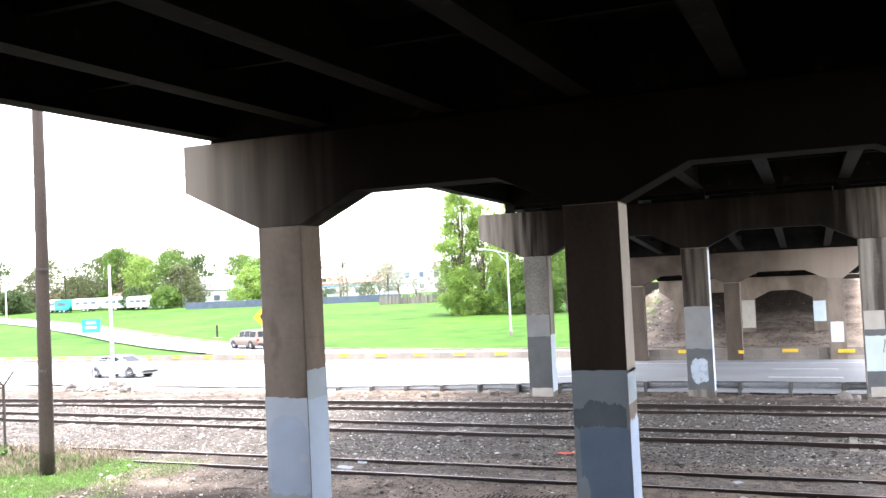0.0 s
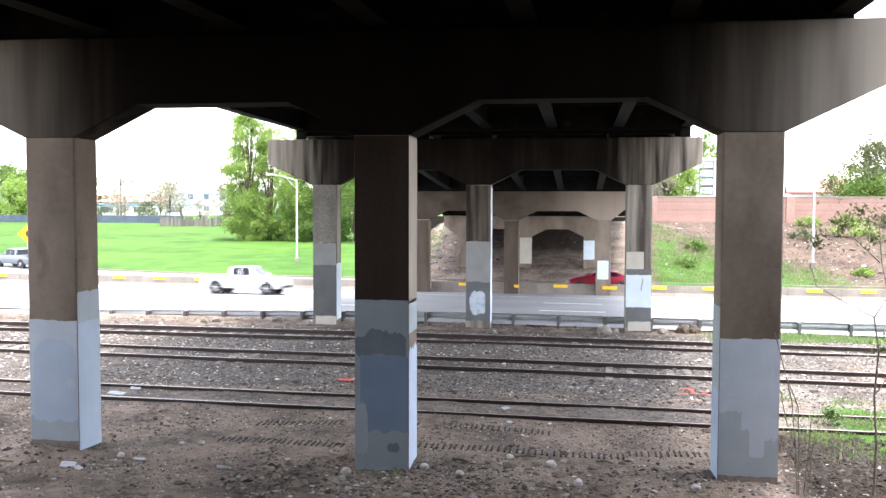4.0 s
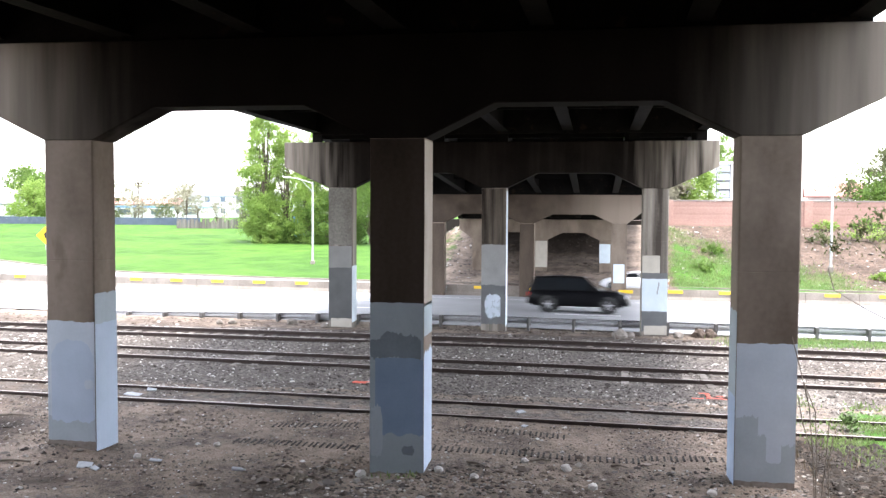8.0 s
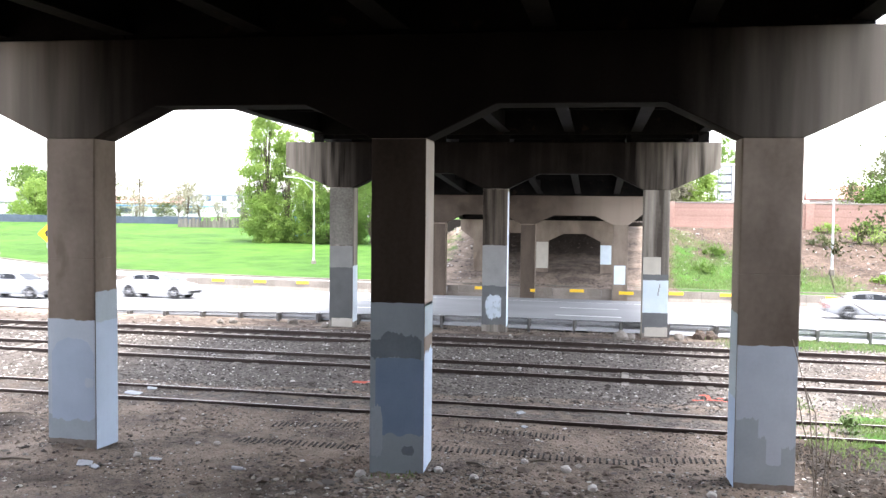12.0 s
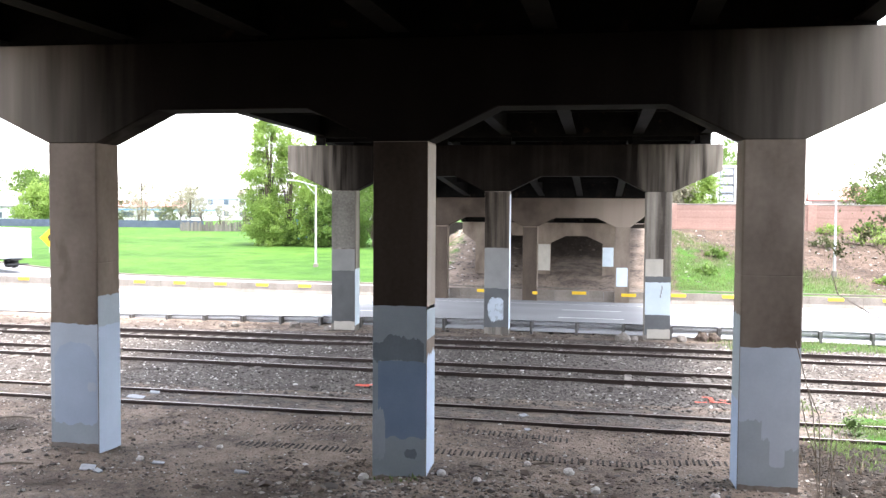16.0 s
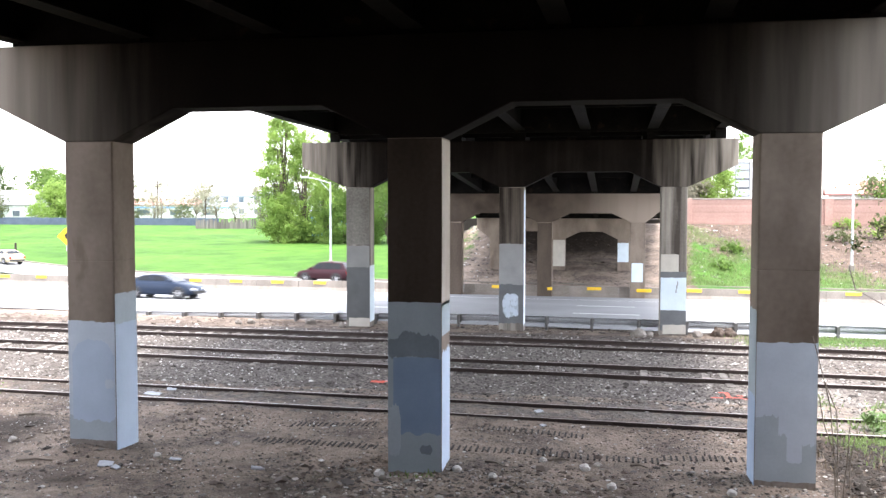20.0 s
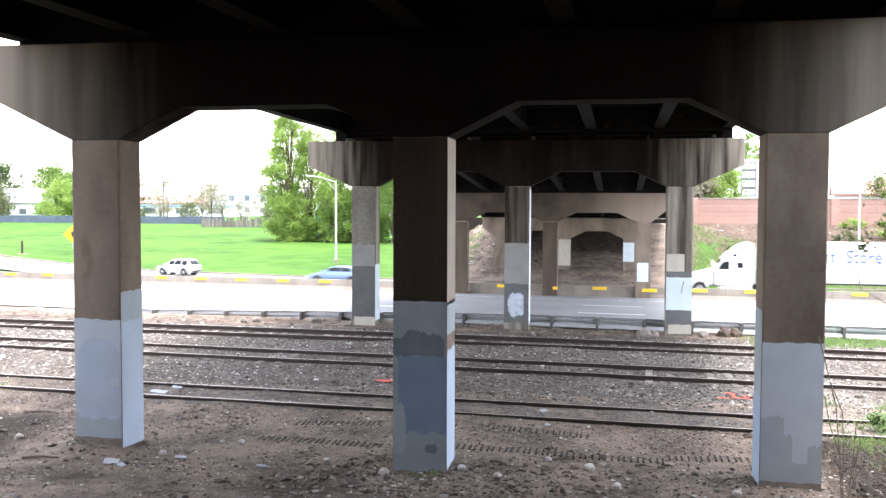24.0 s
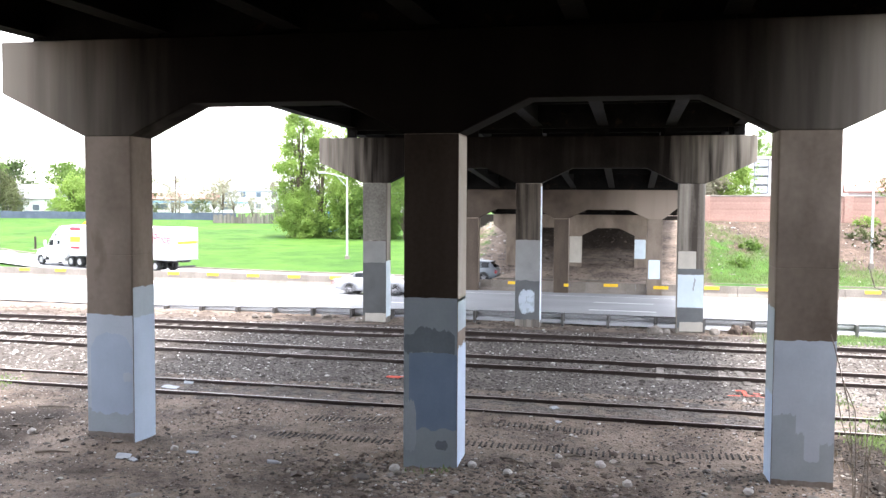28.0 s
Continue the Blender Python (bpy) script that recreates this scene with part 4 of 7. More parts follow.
def road_sign(x, y, z, w, h, material, label, diamond=False, bars=0, turn=0.0, legs=2):
    sign = tagged(empty("road_sign", pose(x, y, z, 0, 0, turn)), label, "road sign")
    lift = 1.6
    if diamond:
        k = w * 0.707
        panel = part("panel", prism([(0, lift), (k, lift + k), (0, lift + 2 * k), (-k, lift + k)], -0.02, 0.02, 0.012), material, sign)
        part("post", rod((0, 0.06, -0.8), (0, 0.06, lift + 1.4 * k), 0.04, None, 8), GALV, sign)
        part("arrow_mark", prism([(-0.12, lift + k * 0.7), (0.12, lift + k * 0.7), (0.12, lift + k), (0.3, lift + k), (0, lift + k * 1.4), (-0.3, lift + k), (-0.12, lift + k)], -0.032, -0.024), RUBBER, sign)
    else:
        panel = part("panel", box(-w / 2, w / 2, -0.02, 0.02, lift, lift + h, 0.012), material, sign)
        for s in ((-1, 1) if legs == 2 else (0,)):
            part("post", rod((s * w * 0.32, 0.07, -0.8), (s * w * 0.32, 0.07, lift + h * 0.9), 0.05, None, 8), GALV, sign)
        for k in range(bars):
            z0 = lift + h * (0.66 - 0.36 * k)
            part("writing_bar", box(-w * (0.26 + 0.06 * k), w * (0.26 + 0.02 * k), -0.032, -0.024, z0, z0 + h * 0.17), WHITE, sign)
    return sign


road_sign(-89.5, 84.0, hill_z(-89.5, 84) - 1.3, 3.3, 1.9, SIGNGREEN, "green road sign with two lines of white writing", bars=2)
road_sign(-104.6, 77.3, hill_z(-104, 77) - 0.9, 1.5, 1.5, SIGNYELLOW, "yellow diamond warning sign on the grass", True, turn=25)
road_sign(-61.0, 83.0, hill_z(-62, 83) - 0.9, 1.5, 1.5, SIGNYELLOW, "yellow diamond warning sign beside the ramp", True, turn=20)
for x, y in ((-46.1, 30.0), (-39.0, 25.6)):
    m = tagged(empty("marker_post", pose(x, y, road_z(x, y) - 0.05, 0, 8 if y > 28 else 0)), "thin white roadside marker post", "marker post", group="marker posts")
    part("post", box(-0.06, 0.06, -0.03, 0.03, -0.1, 1.4, 0.01), WHITE, m)
    part("reflector", box(-0.045, 0.045, -0.04, -0.032, 1.15, 1.32), GALV, m)
m = tagged(empty("stub_post", pose(-62.3, 75.3, hill_z(-62, 75.3))), "short dark post standing in the grass", "post")
part("post", box(-0.09, 0.09, -0.09, 0.09, -0.3, 1.5, 0.01), POLEWOOD, m)
part("footing", box(-0.5, 0.5, -0.3, 0.3, -0.2, 0.06, 0.02), BARRIERMAT, m)


def wire_fence():
    """A short run of thin posts with two wires and a light mesh on the road's shoulder."""
    fence = tagged(empty("wire_fence"), "thin grey wire fence on the highway shoulder", "fence")
    spots = [(-45.5, 28.9), (-41.1, 28.7), (-38.6, 29.2), (-36.4, 28.2)]
    for x, y in spots:
        part("post", rod((x, y, road_z(x, y) - 0.2), (x, y, road_z(x, y) + 1.35), 0.035, None, 7), GALV, fence)
    for (x0, y0), (x1, y1) in zip(spots, spots[1:]):
        a, b = Vector((x0, y0, road_z(x0, y0))), Vector((x1, y1, road_z(x1, y1)))
        for h in (0.1, 1.3):
            part("rail", rod(a + Vector((0, 0, h)), b + Vector((0, 0, h)), 0.02, None, 6), GALV, fence)
        bm = bmesh.new()
        for h in (0.4, 0.7, 1.0):
            rod(a + Vector((0, 0, h)), b + Vector((0, 0, h)), 0.006, None, 3, bm)
        tagged(part("wire_mesh", bm, GALV, fence), kind="stuff")
    return fence


wire_fence()

lamp = tagged(empty("globe_lamp", pose(-152.5, 127.7, hill_z(-152.5, 127.7))), "pale post lamp with a round white globe on the grass", "street lamp")
part("post", rod((0, 0, -0.4), (0, 0, 5.9), 0.2, 0.14, 10), GALV, lamp)
bm = bmesh.new()
bmesh.ops.create_icosphere(bm, subdivisions=2, radius=0.65, matrix=Matrix.Translation((0, 0, 6.5)))
part("globe", bm, WHITE, lamp, "white globe", smooth=True)
part("collar", rod((0, 0, 5.85), (0, 0, 6.05), 0.3, 0.34, 10), GALV, lamp)


# ---- trees ----
def leaf_cloud(name, clumps, count, size, material, parent, seed, flat=0.8):
    """Many small folded leaf sprays scattered through clumps (centre, radius)."""
    rng = np.random.default_rng(seed)
    weights = np.array([c[1] ** 2 for c in clumps])
    pick = rng.choice(len(clumps), count, p=weights / weights.sum())
    cen = np.array([c[0] for c in clumps])[pick]
    rad = np.array([c[1] for c in clumps])[pick]
    d = rng.normal(size=(count, 3))
    d /= np.linalg.norm(d, axis=1)[:, None]
    pos = cen + d * (rad * np.abs(rng.normal(0.0, 0.72, count)))[:, None] * np.array([1, 1, flat])
    u = rng.normal(size=(count, 3))
    u /= np.linalg.norm(u, axis=1)[:, None]
    v = np.cross(u, rng.normal(size=(count, 3)))
    v /= np.linalg.norm(v, axis=1)[:, None]
    s = (size * rng.uniform(0.6, 1.4, count))[:, None]
    w = np.cross(u, v) * s * 0.25
    quad = np.stack([pos - u * s, pos - v * s * 0.55 + w, pos + u * s, pos + v * s * 0.55 + w], 1).reshape(-1, 3)
    me = bpy.data.meshes.new(name)
    me.from_pydata(quad.tolist(), [], np.arange(count * 4).reshape(-1, 4).tolist())
    me.materials.append(material)
    ob = new(name, me)
    ob.parent = parent
    return ob


def tree(x, y, z, height, spread, material, label, seed, leaves=3000, leaf=0.28, bare=0.25, thin=1.0, group="trees"):
    """A tapered trunk, forking limbs, and leaf sprays clumped round the limb ends."""
    rng = random.Random(seed)
    thing = tagged(empty("tree", pose(x, y, z)), label, "tree", group=group)
    r = height * 0.014
    bm = bmesh.new()
    fork = height * bare
    rod((0, 0, -0.4), (0, 0, fork), r * 1.2, r * 0.85, 9, bm)
    part("trunk", bm, BARK, thing)
    clumps = []
    limbs = bmesh.new()
    n = 58
    for k in range(n):
        a = rng.uniform(0, math.tau)
        t = rng.random() ** 0.8
        z = fork * 0.6 + (height - fork * 0.6) * (0.06 + 0.92 * t)
        girth = spread * (math.sin(math.pi * (0.16 + 0.8 * t)) ** 0.7) * (1 + 0.35 * noise.noise((a * 0.9, t * 3, seed)))
        out = girth * math.sqrt(rng.uniform(0.05, 1.0))
        tip = Vector((math.cos(a) * out, math.sin(a) * out, z))
        clumps.append((tip, spread * rng.uniform(0.14, 0.34)))
        if k % 3 == 0:
            mid = Vector((tip.x * 0.4, tip.y * 0.4, fork + (z - fork) * 0.6))
            rod((0, 0, fork * 0.9), mid, r * 0.5, r * 0.3, 6, limbs)
            rod(mid, tip, r * 0.3, r * 0.08, 5, limbs)
    if bare < 0.08:
        for k in range(16):
            a, out = rng.uniform(0, math.tau), spread * rng.uniform(0.3, 1.0)
            clumps.append((Vector((math.cos(a) * out, math.sin(a) * out, height * rng.uniform(0.03, 0.3))), spread * rng.uniform(0.16, 0.28)))
    clumps.append((Vector((0, 0, height * 0.96)), spread * 0.2))
    rod((0, 0, fork * 0.95), (0, 0, height * 0.85), r * 0.8, r * 0.15, 7, limbs)
    part("bough_frame", limbs, BARK, thing)
    leaf_cloud("crown", [(tuple(c), s * thin) for c, s in clumps], leaves, leaf, material, thing, seed)
    return thing


SPRING = leaf_mat("spring_leaves", (0.3, 0.42, 0.1), (0.18, 0.28, 0.06), 0.6)
OLIVE = leaf_mat("olive_leaves", (0.15, 0.17, 0.075), (0.08, 0.095, 0.04), 0.5)
PALEBUD = leaf_mat("pale_budding_leaves", (0.36, 0.34, 0.25), (0.25, 0.235, 0.17), 0.5)

# the tall clump behind the ramp lamp
for k, (x, y, h, s, m, c, lab) in enumerate((
        (-40.3, 101.0, 18.2, 3.5, SPRING, 6200, "tall bright green tree at the edge of the grass"),
        (-42.1, 102.0, 13.0, 2.7, SPRING, 3000, "slim bright green tree in a dense clump"),
        (-37.5, 101.6, 15.3, 3.2, SPRING, 3200, "bright green tree leaning out of a clump"),
        (-35.1, 103.0, 16.4, 4.0, SPRING, 2800, "airy bright green tree with sky between its boughs"),
        (-31.1, 103.5, 14.3, 3.8, LEAF, 3600, "leafy green tree in a dense clump"),
        (-27.9, 103.5, 12.2, 3.6, LEAF, 3600, "spreading green tree behind the street lamp"),
        (-40.5, 99.6, 4.8, 2.0, SPRING, 3600, "low bright green shrub at the edge of a clump"),
        (-39.3, 99.5, 5.9, 2.2, SPRING, 3800, "low green shrub tree under taller trees"),
        (-36.9, 100.2, 2.7, 1.6, LEAF, 1800, "low thicket of green leaves before a blue house"),
        (-34.1, 100.0, 7.4, 2.6, SPRING, 4200, "bushy green shrub tree on the slope"),
        (-31.5, 99.8, 6.5, 2.8, LEAF, 4400, "bushy green shrub tree beside the street lamp"),
        (-28.1, 99.5, 5.0, 2.4, LEAF, 3200, "green thicket at the foot of the pier"),
        (-25.3, 99.0, 8.9, 3.6, LEAF, 3200, "green tree beyond the bridge pier"))):
    tree(x, y, hill_z(x, y), h, s, m, lab, 11 + k, int(c * 3.6), 0.125, 0.05 if h < 8 else 0.1, 1.4)

# trees round the houses
for k, (x, y, h, s, m, lab) in enumerate((
        (-183, 133, 11.5, 5.6, LEAFDARK, "round dark green tree by the ramp top"), (-197, 136, 10.5, 5.5, LEAFDARK, "dark green tree far along the ramp"),
        (-176, 158, 9.5, 4.6, OLIVE, "thin olive green tree near parked cars"), (-164, 160, 8.0, 5.0, OLIVE, "broad olive tree behind the ramp"),
        (-153, 158, 13.0, 5.2, OLIVE, "tall olive green tree by the trailers"), (-146, 155, 14.0, 4.6, LEAF, "tall green tree behind the trailers"),
        (-139, 154, 11.5, 5.0, SPRING, "broad yellow-green tree by the yard"), (-132, 156, 12.5, 4.6, LEAF, "tall green tree beside the white house"),
        (-126, 152, 9.0, 4.0, OLIVE, "thin half-bare tree beside the house"), (-112, 158, 7.5, 4.0, SPRING, "light green tree beside the house"),
        (-106, 157, 6.8, 3.6, SPRING, "small light green tree behind the dark fence"), (-97, 175, 9.0, 4.2, PALEBUD, "pale budding tree behind the fence"),
        (-90, 178, 8.2, 3.6, PALEBUD, "pale budding tree by the long white building"), (-84, 170, 8.0, 3.0, PALEBUD, "small pale budding tree"), (-118, 170, 10, 4.5, LEAF, "green tree behind the white house"),
        (-72, 172, 7.5, 2.8, PALEBUD, "thin budding tree before the white flats"),
        (-196, 166, 13, 6.0, LEAFDARK, "dark green tree behind the ramp top"), (-184, 170, 12.5, 6.2, OLIVE, "broad olive tree far along the ramp"), (-172, 172, 12, 6.0, LEAFDARK, "dark green tree behind the parked cars"),
        (-160, 170, 11.5, 6.0, OLIVE, "broad olive tree behind the trailers"), (-150, 166, 12.5, 6.0, LEAFDARK, "dark leafy tree behind the trailers"), (-141, 168, 13.5, 6.2, OLIVE, "tall olive tree behind the yard"),
        (-133, 166, 12, 5.6, LEAFDARK, "dark leafy tree by the low shed"), (-124, 172, 11.5, 5.6, LEAF, "green tree behind the white house"), (-108, 176, 10, 5.0, OLIVE, "olive tree behind the dark fence"),
        (-170, 146, 5.0, 3.4, LEAFDARK, "low dark shrub beside the ramp"), (-136, 147.5, 4.2, 2.6, LEAFDARK, "low dark shrub between the trailers"), (-126, 146, 4.0, 2.8, LEAF, "low green shrub by the fence end"))):
    tree(x, y, hill_z(x, y), h, s * 1.1, m, lab, 60 + k, 900 if m is PALEBUD else 5200, 0.26, 0.07 if m in (LEAFDARK, OLIVE) else 0.14, 1.5)

# shrubs and young trees before the houses
for k, (x, y, h, s, m, n, lab) in enumerate(((-119, 147, 4.6, 2.6, OLIVE, 1100, "olive shrub behind the dark fence"), (-110, 149, 3.8, 2.4, SPRING, 1000, "light green shrub behind the dark fence"), (-101, 152, 4.4, 2.6, OLIVE, 900, "thin olive shrub behind the fence"),
        (-93.5, 150, 3.4, 2.4, PALEBUD, 500, "pale twiggy shrub by the fence"), (-87, 153, 5.2, 2.4, PALEBUD, 500, "pale twiggy young tree by the fence"), (-79, 150, 3.6, 2.2, OLIVE, 700, "thin olive shrub above the grass"), (-75, 156, 5.5, 2.2, PALEBUD, 420, "bare budding young tree"),
        (-64, 140, 4.2, 2.0, PALEBUD, 420, "bare budding young tree behind the board fence"), (-57, 138, 3.2, 2.0, OLIVE, 600, "thin shrub behind the board fence"), (-50, 136, 4.6, 2.4, SPRING, 900, "light green shrub behind the board fence"))):
    tree(x, y, hill_z(x, y), h, s, m, lab, 200 + k, n, 0.2, 0.1, 1.5, "shrubs before the houses")

# beyond the brick wall
for k, (x, y, z, h, s, m, lab) in enumerate((
        (38.4, 99, 3.4, 8.6, 4.2, OLIVE, "olive green tree above the brick wall"), (44.0, 97, 3.4, 10.0, 5.0, OLIVE, "large olive green tree behind the wall"),
        (37.0, 96, 3.0, 4.4, 3.2, LEAF, "low leafy tree behind the wall"), (14.8, 96, 3.2, 7.0, 2.4, SPRING, "light green tree beside the wall end"),
        (12.4, 94, 3.0, 5.4, 1.8, PALEBUD, "orange-tinged budding shrub by the wall"), (21.0, 112, 3.4, 11.0, 3.6, LEAF, "green tree behind the white house"))):
    tree(x, y, z, h, s * 1.12, m, lab, 130 + k, 8600, 0.17, 0.1, 1.9)


# ---- fences and houses ----
FENCEDARK = mat("dark_blue_screen", (0.1, 0.125, 0.17), 0.8, dark=(0.05, 0.065, 0.1), scale=0.6)
FENCEGREY = mat("weathered_fence_boards", (0.2, 0.175, 0.16), 0.95, dark=(0.1, 0.085, 0.075), scale=1.2, streak=0.2, vary=0.35)
SIDING = mat("pale_siding", (0.8, 0.8, 0.8), 0.7, dark=(0.72, 0.72, 0.72), scale=0.5)
ROOFGREY = mat("grey_shingle_roof", (0.24, 0.24, 0.25), 0.9, dark=(0.15, 0.15, 0.16), scale=1)
ROOFRED = mat("red_tile_roof", (0.4, 0.21, 0.18), 0.85, dark=(0.3, 0.15, 0.13), scale=1)
STUCCO = mat("beige_stucco", (0.62, 0.52, 0.44), 0.9, dark=(0.52, 0.43, 0.36), scale=0.6)
BLUETARP = mat("light_blue_awning", (0.2, 0.42, 0.7), 0.6, dark=(0.15, 0.34, 0.6), scale=0.6)
WINDOWDARK = mat("dark_window_glass", (0.17, 0.2, 0.23), 0.12, dark=(0.11, 0.13, 0.16), bump=0)

WINDOWPALE = mat("sky_pale_window_glass", (0.5, 0.55, 0.6), 0.15, dark=(0.42, 0.46, 0.5), bump=0)


def screen_fence(points, height, material, label, board=None):
    fence = tagged(empty("fence"), label, "fence")
    for (x0, y0), (x1, y1) in zip(points, points[1:]):
        length = math.hypot(x1 - x0, y1 - y0)
        ang = math.degrees(math.atan2(y1 - y0, x1 - x0))
        n = max(1, round(length / (board or 2.6)))
        me = None
        for k in range(n):
            t = (k + 0.5) / n
            x, y = x0 + (x1 - x0) * t, y0 + (y1 - y0) * t
            w = length / n
            if me is None:
                ob = part("board" if board else "panel", box(-w / 2 + 0.01, w / 2 - 0.01, -0.02, 0.02, -0.4, height, 0.01), material, fence)
                me = ob.data
            else:
                ob = shared("board" if board else "panel", me, fence)
            ob.matrix_basis = pose(x, y, hill_z(x, y) + random.uniform(-0.08, 0.08) - (random.choice((0, 0.1, 0.3, 0.55)) if board else 0), random.uniform(-3, 3) if board else 0, random.uniform(-3, 3) if board else 0, ang)
            if k % (8 if board else 1) == 0:
                part("post", box(-0.06, 0.06, 0.03, 0.12, -0.4, height + 0.12, 0.01), FENCEGREY, fence).matrix_basis = pose(x, y, hill_z(x, y), 0, 0, ang)
    return fence


screen_fence([(-116, 139.5), (-67.5, 140.5)], 1.35, FENCEDARK, "low dark blue screened fence on top of the grass")
screen_fence([(-67.3, 130.5), (-54.5, 131.5), (-44, 128)], 1.7, FENCEGREY, "leaning weathered grey board fence above the grass", 0.32)


def house(name, x, y, z, w, d, h, rise, wall, roof, label, turn=0.0, windows=(), flat=False, pane=None, frame_mat=None):
    """Walls with recessed windows and a pitched or flat roof. Windows: (across, up, width, height) on the front."""
    thing = tagged(empty(name, pose(x, y, z, 0, 0, turn)), label, "house")
    part("wall", box(-w / 2, w / 2, 0, d, -0.5, h, 0.02), wall, thing)
    if flat:
        part("roof", box(-w / 2 - 0.3, w / 2 + 0.3, -0.3, d + 0.3, h + 0.004, h + 0.35, 0.03), roof, thing)
    else:
        bm = bmesh.new()
        o = 0.45
        pts = [(-w / 2 - o, -o, h - 0.1), (w / 2 + o, -o, h - 0.1), (w / 2 + o, d / 2, h + rise), (-w / 2 - o, d / 2, h + rise), (w / 2 + o, d + o, h - 0.1), (-w / 2 - o, d + o, h - 0.1)]
        lo = [bm.verts.new(p) for p in pts]
        hi = [bm.verts.new((p[0], p[1], p[2] + 0.18)) for p in pts]
        for q in ((0, 1, 2, 3), (3, 2, 4, 5)):
            bm.faces.new([hi[i] for i in q]), bm.faces.new([lo[i] for i in q][::-1])
        for q in ((0, 1), (1, 2), (2, 4), (4, 5), (5, 3), (3, 0)):
            bm.faces.new((lo[q[0]], lo[q[1]], hi[q[1]], hi[q[0]]))
        bmesh.ops.recalc_face_normals(bm, faces=bm.faces)
        part("roof", bm, roof, thing)
        for s in (-1, 1):
            part("gable", prism([(0, h - 0.05), (d, h - 0.05), (d / 2, h + rise - 0.1)], -0.05, 0.05), wall, thing).matrix_basis = pose(s * (w / 2 - 0.06), 0, 0, 0, 0, 90)
    for a, b, ww, hh in windows:
        win = part("window", box(a - ww / 2, a + ww / 2, -0.03, 0.02, b, b + hh), pane or WINDOWDARK, thing)
        bm = bmesh.new()
        for q in ((a - ww / 2 - 0.08, a - ww / 2, b - 0.08, b + hh + 0.08), (a + ww / 2, a + ww / 2 + 0.08, b - 0.08, b + hh + 0.08), (a - ww / 2, a + ww / 2, b - 0.08, b), (a - ww / 2, a + ww / 2, b + hh, b + hh + 0.08)):
            box(q[0], q[1], -0.08, 0.0, q[2], q[3], 0, bm)
        part("window_frame", bm, frame_mat or WHITE, win)
    return thing


row = [(-3.2, 1.0, 1.1, 1.2), (0, 1.0, 1.4, 1.2), (3.2, 1.0, 1.1, 1.2)]
zf = 1.15
house("house", -120, 156, zf, 9, 8, 3.4, 3.0, SIDING, ROOFGREY, "white gabled house behind the dark fence", 20, row)
house("house", -131, 150, zf, 12, 6, 2.0, 1.0, SIDING, ROOFGREY, "low white shed with a long pale roof", 12, [(-3, 0.7, 1.2, 0.9), (3, 0.7, 1.2, 0.9)])
house("house", -142, 152, zf, 9, 6, 2.4, 1.2, STUCCO, ROOFRED, "low terracotta house among the trees", 15, [(-2, 0.8, 1.2, 1.0), (2, 0.8, 1.2, 1.0)])
house("house", -180, 172, zf, 10, 7, 2.8, 1.6, STUCCO, ROOFRED, "small house with a red roof far along the ramp", 20, row)
house("house", -101, 190, zf, 24, 10, 2.6, 0, SIDING, BLUETARP, "long low white building with a light blue roof", 8, [(-8, 1, 3, 1.3), (0, 1, 3, 1.3), (8, 1, 3, 1.3)], True)
house("house", -112, 205, zf, 18, 10, 3.4, 1.6, STUCCO, ROOFRED, "long house with a terracotta roof", 8, row)
flats = [(-10 + 4 * i, 1.2 + 2.9 * j, 1.3, 1.3) for i in range(6) for j in range(2)]
house("apartment_building", -88, 204, zf, 24, 12, 5.6, 0.9, SIDING, ROOFGREY, "pale two-storey apartment building with rows of windows", 8, flats)
house("apartment_building", -62, 210, zf, 22, 12, 5.8, 1.0, SIDING, ROOFRED, "pale two-storey apartment building with a red roof", 8, flats[:10])
house("house", -35.5, 112, hill_z(0, 112), 9, 7, 3.2, 1.5, BLUETARP, ROOFGREY, "light blue house half hidden by the trees", 5, [(-2, 1, 1.6, 1.1), (2, 1, 1.6, 1.1)])
house("house", 21.75, 104, 3.3, 8.0, 8, 6.9, 0, SIDING, WHITE, "white house with tall gridded windows above the brick wall", -4, [(1.2 + 0.0, 2.7 + 1.1 * j, 1.9, 0.95) for j in range(4)] + [(-2.2, 2.7 + 1.1 * j, 1.6, 0.9) for j in range(4)], True, WINDOWPALE, TARP)
house("house", 34.0, 108, 3.3, 6.5, 7, 2.9, 1.7, SIDING, ROOFRED, "white house with a red roof behind the brick wall", -10, [(0, 1.2, 1.4, 1.1)])


def trailer_home(x, y, turn, length, label, skin=None):
    """A parked travel trailer: rounded body, windows, stripe, wheels, hitch."""
    t = tagged(empty("travel_trailer", pose(x, y, hill_z(x, y), 0, 0, turn)), label, "trailer", group="parked travel trailers")
    h = length / 2
    prof = [(-h, 0.6), (h - 0.4, 0.6), (h, 1.2), (h - 0.15, 2.4), (h - 0.6, 2.95), (-h + 0.4, 2.95), (-h, 2.6)]
    part("body", prism(prof, -1.2, 1.2, 0.08), skin or SIDING, t)
    for x0 in (-h + 0.8, -0.6, h - 2.0):
        part("window", box(x0, x0 + 1.1, -1.225, -1.203, 1.6, 2.25, 0.01), WINDOWDARK, t)
    part("stripe", box(-h + 0.1, h - 0.5, -1.222, -1.203, 1.15, 1.3), BLUETARP, t)
    for x0 in (-0.5, 0.5):
        for s in (-1, 1):
            wheel_simple(t, x0, s * 1.05, 0.36)
    part("hitch", rod((h - 0.3, 0, 0.55), (h + 1.0, 0, 0.5), 0.06, None, 6), TARP, t)
    return t


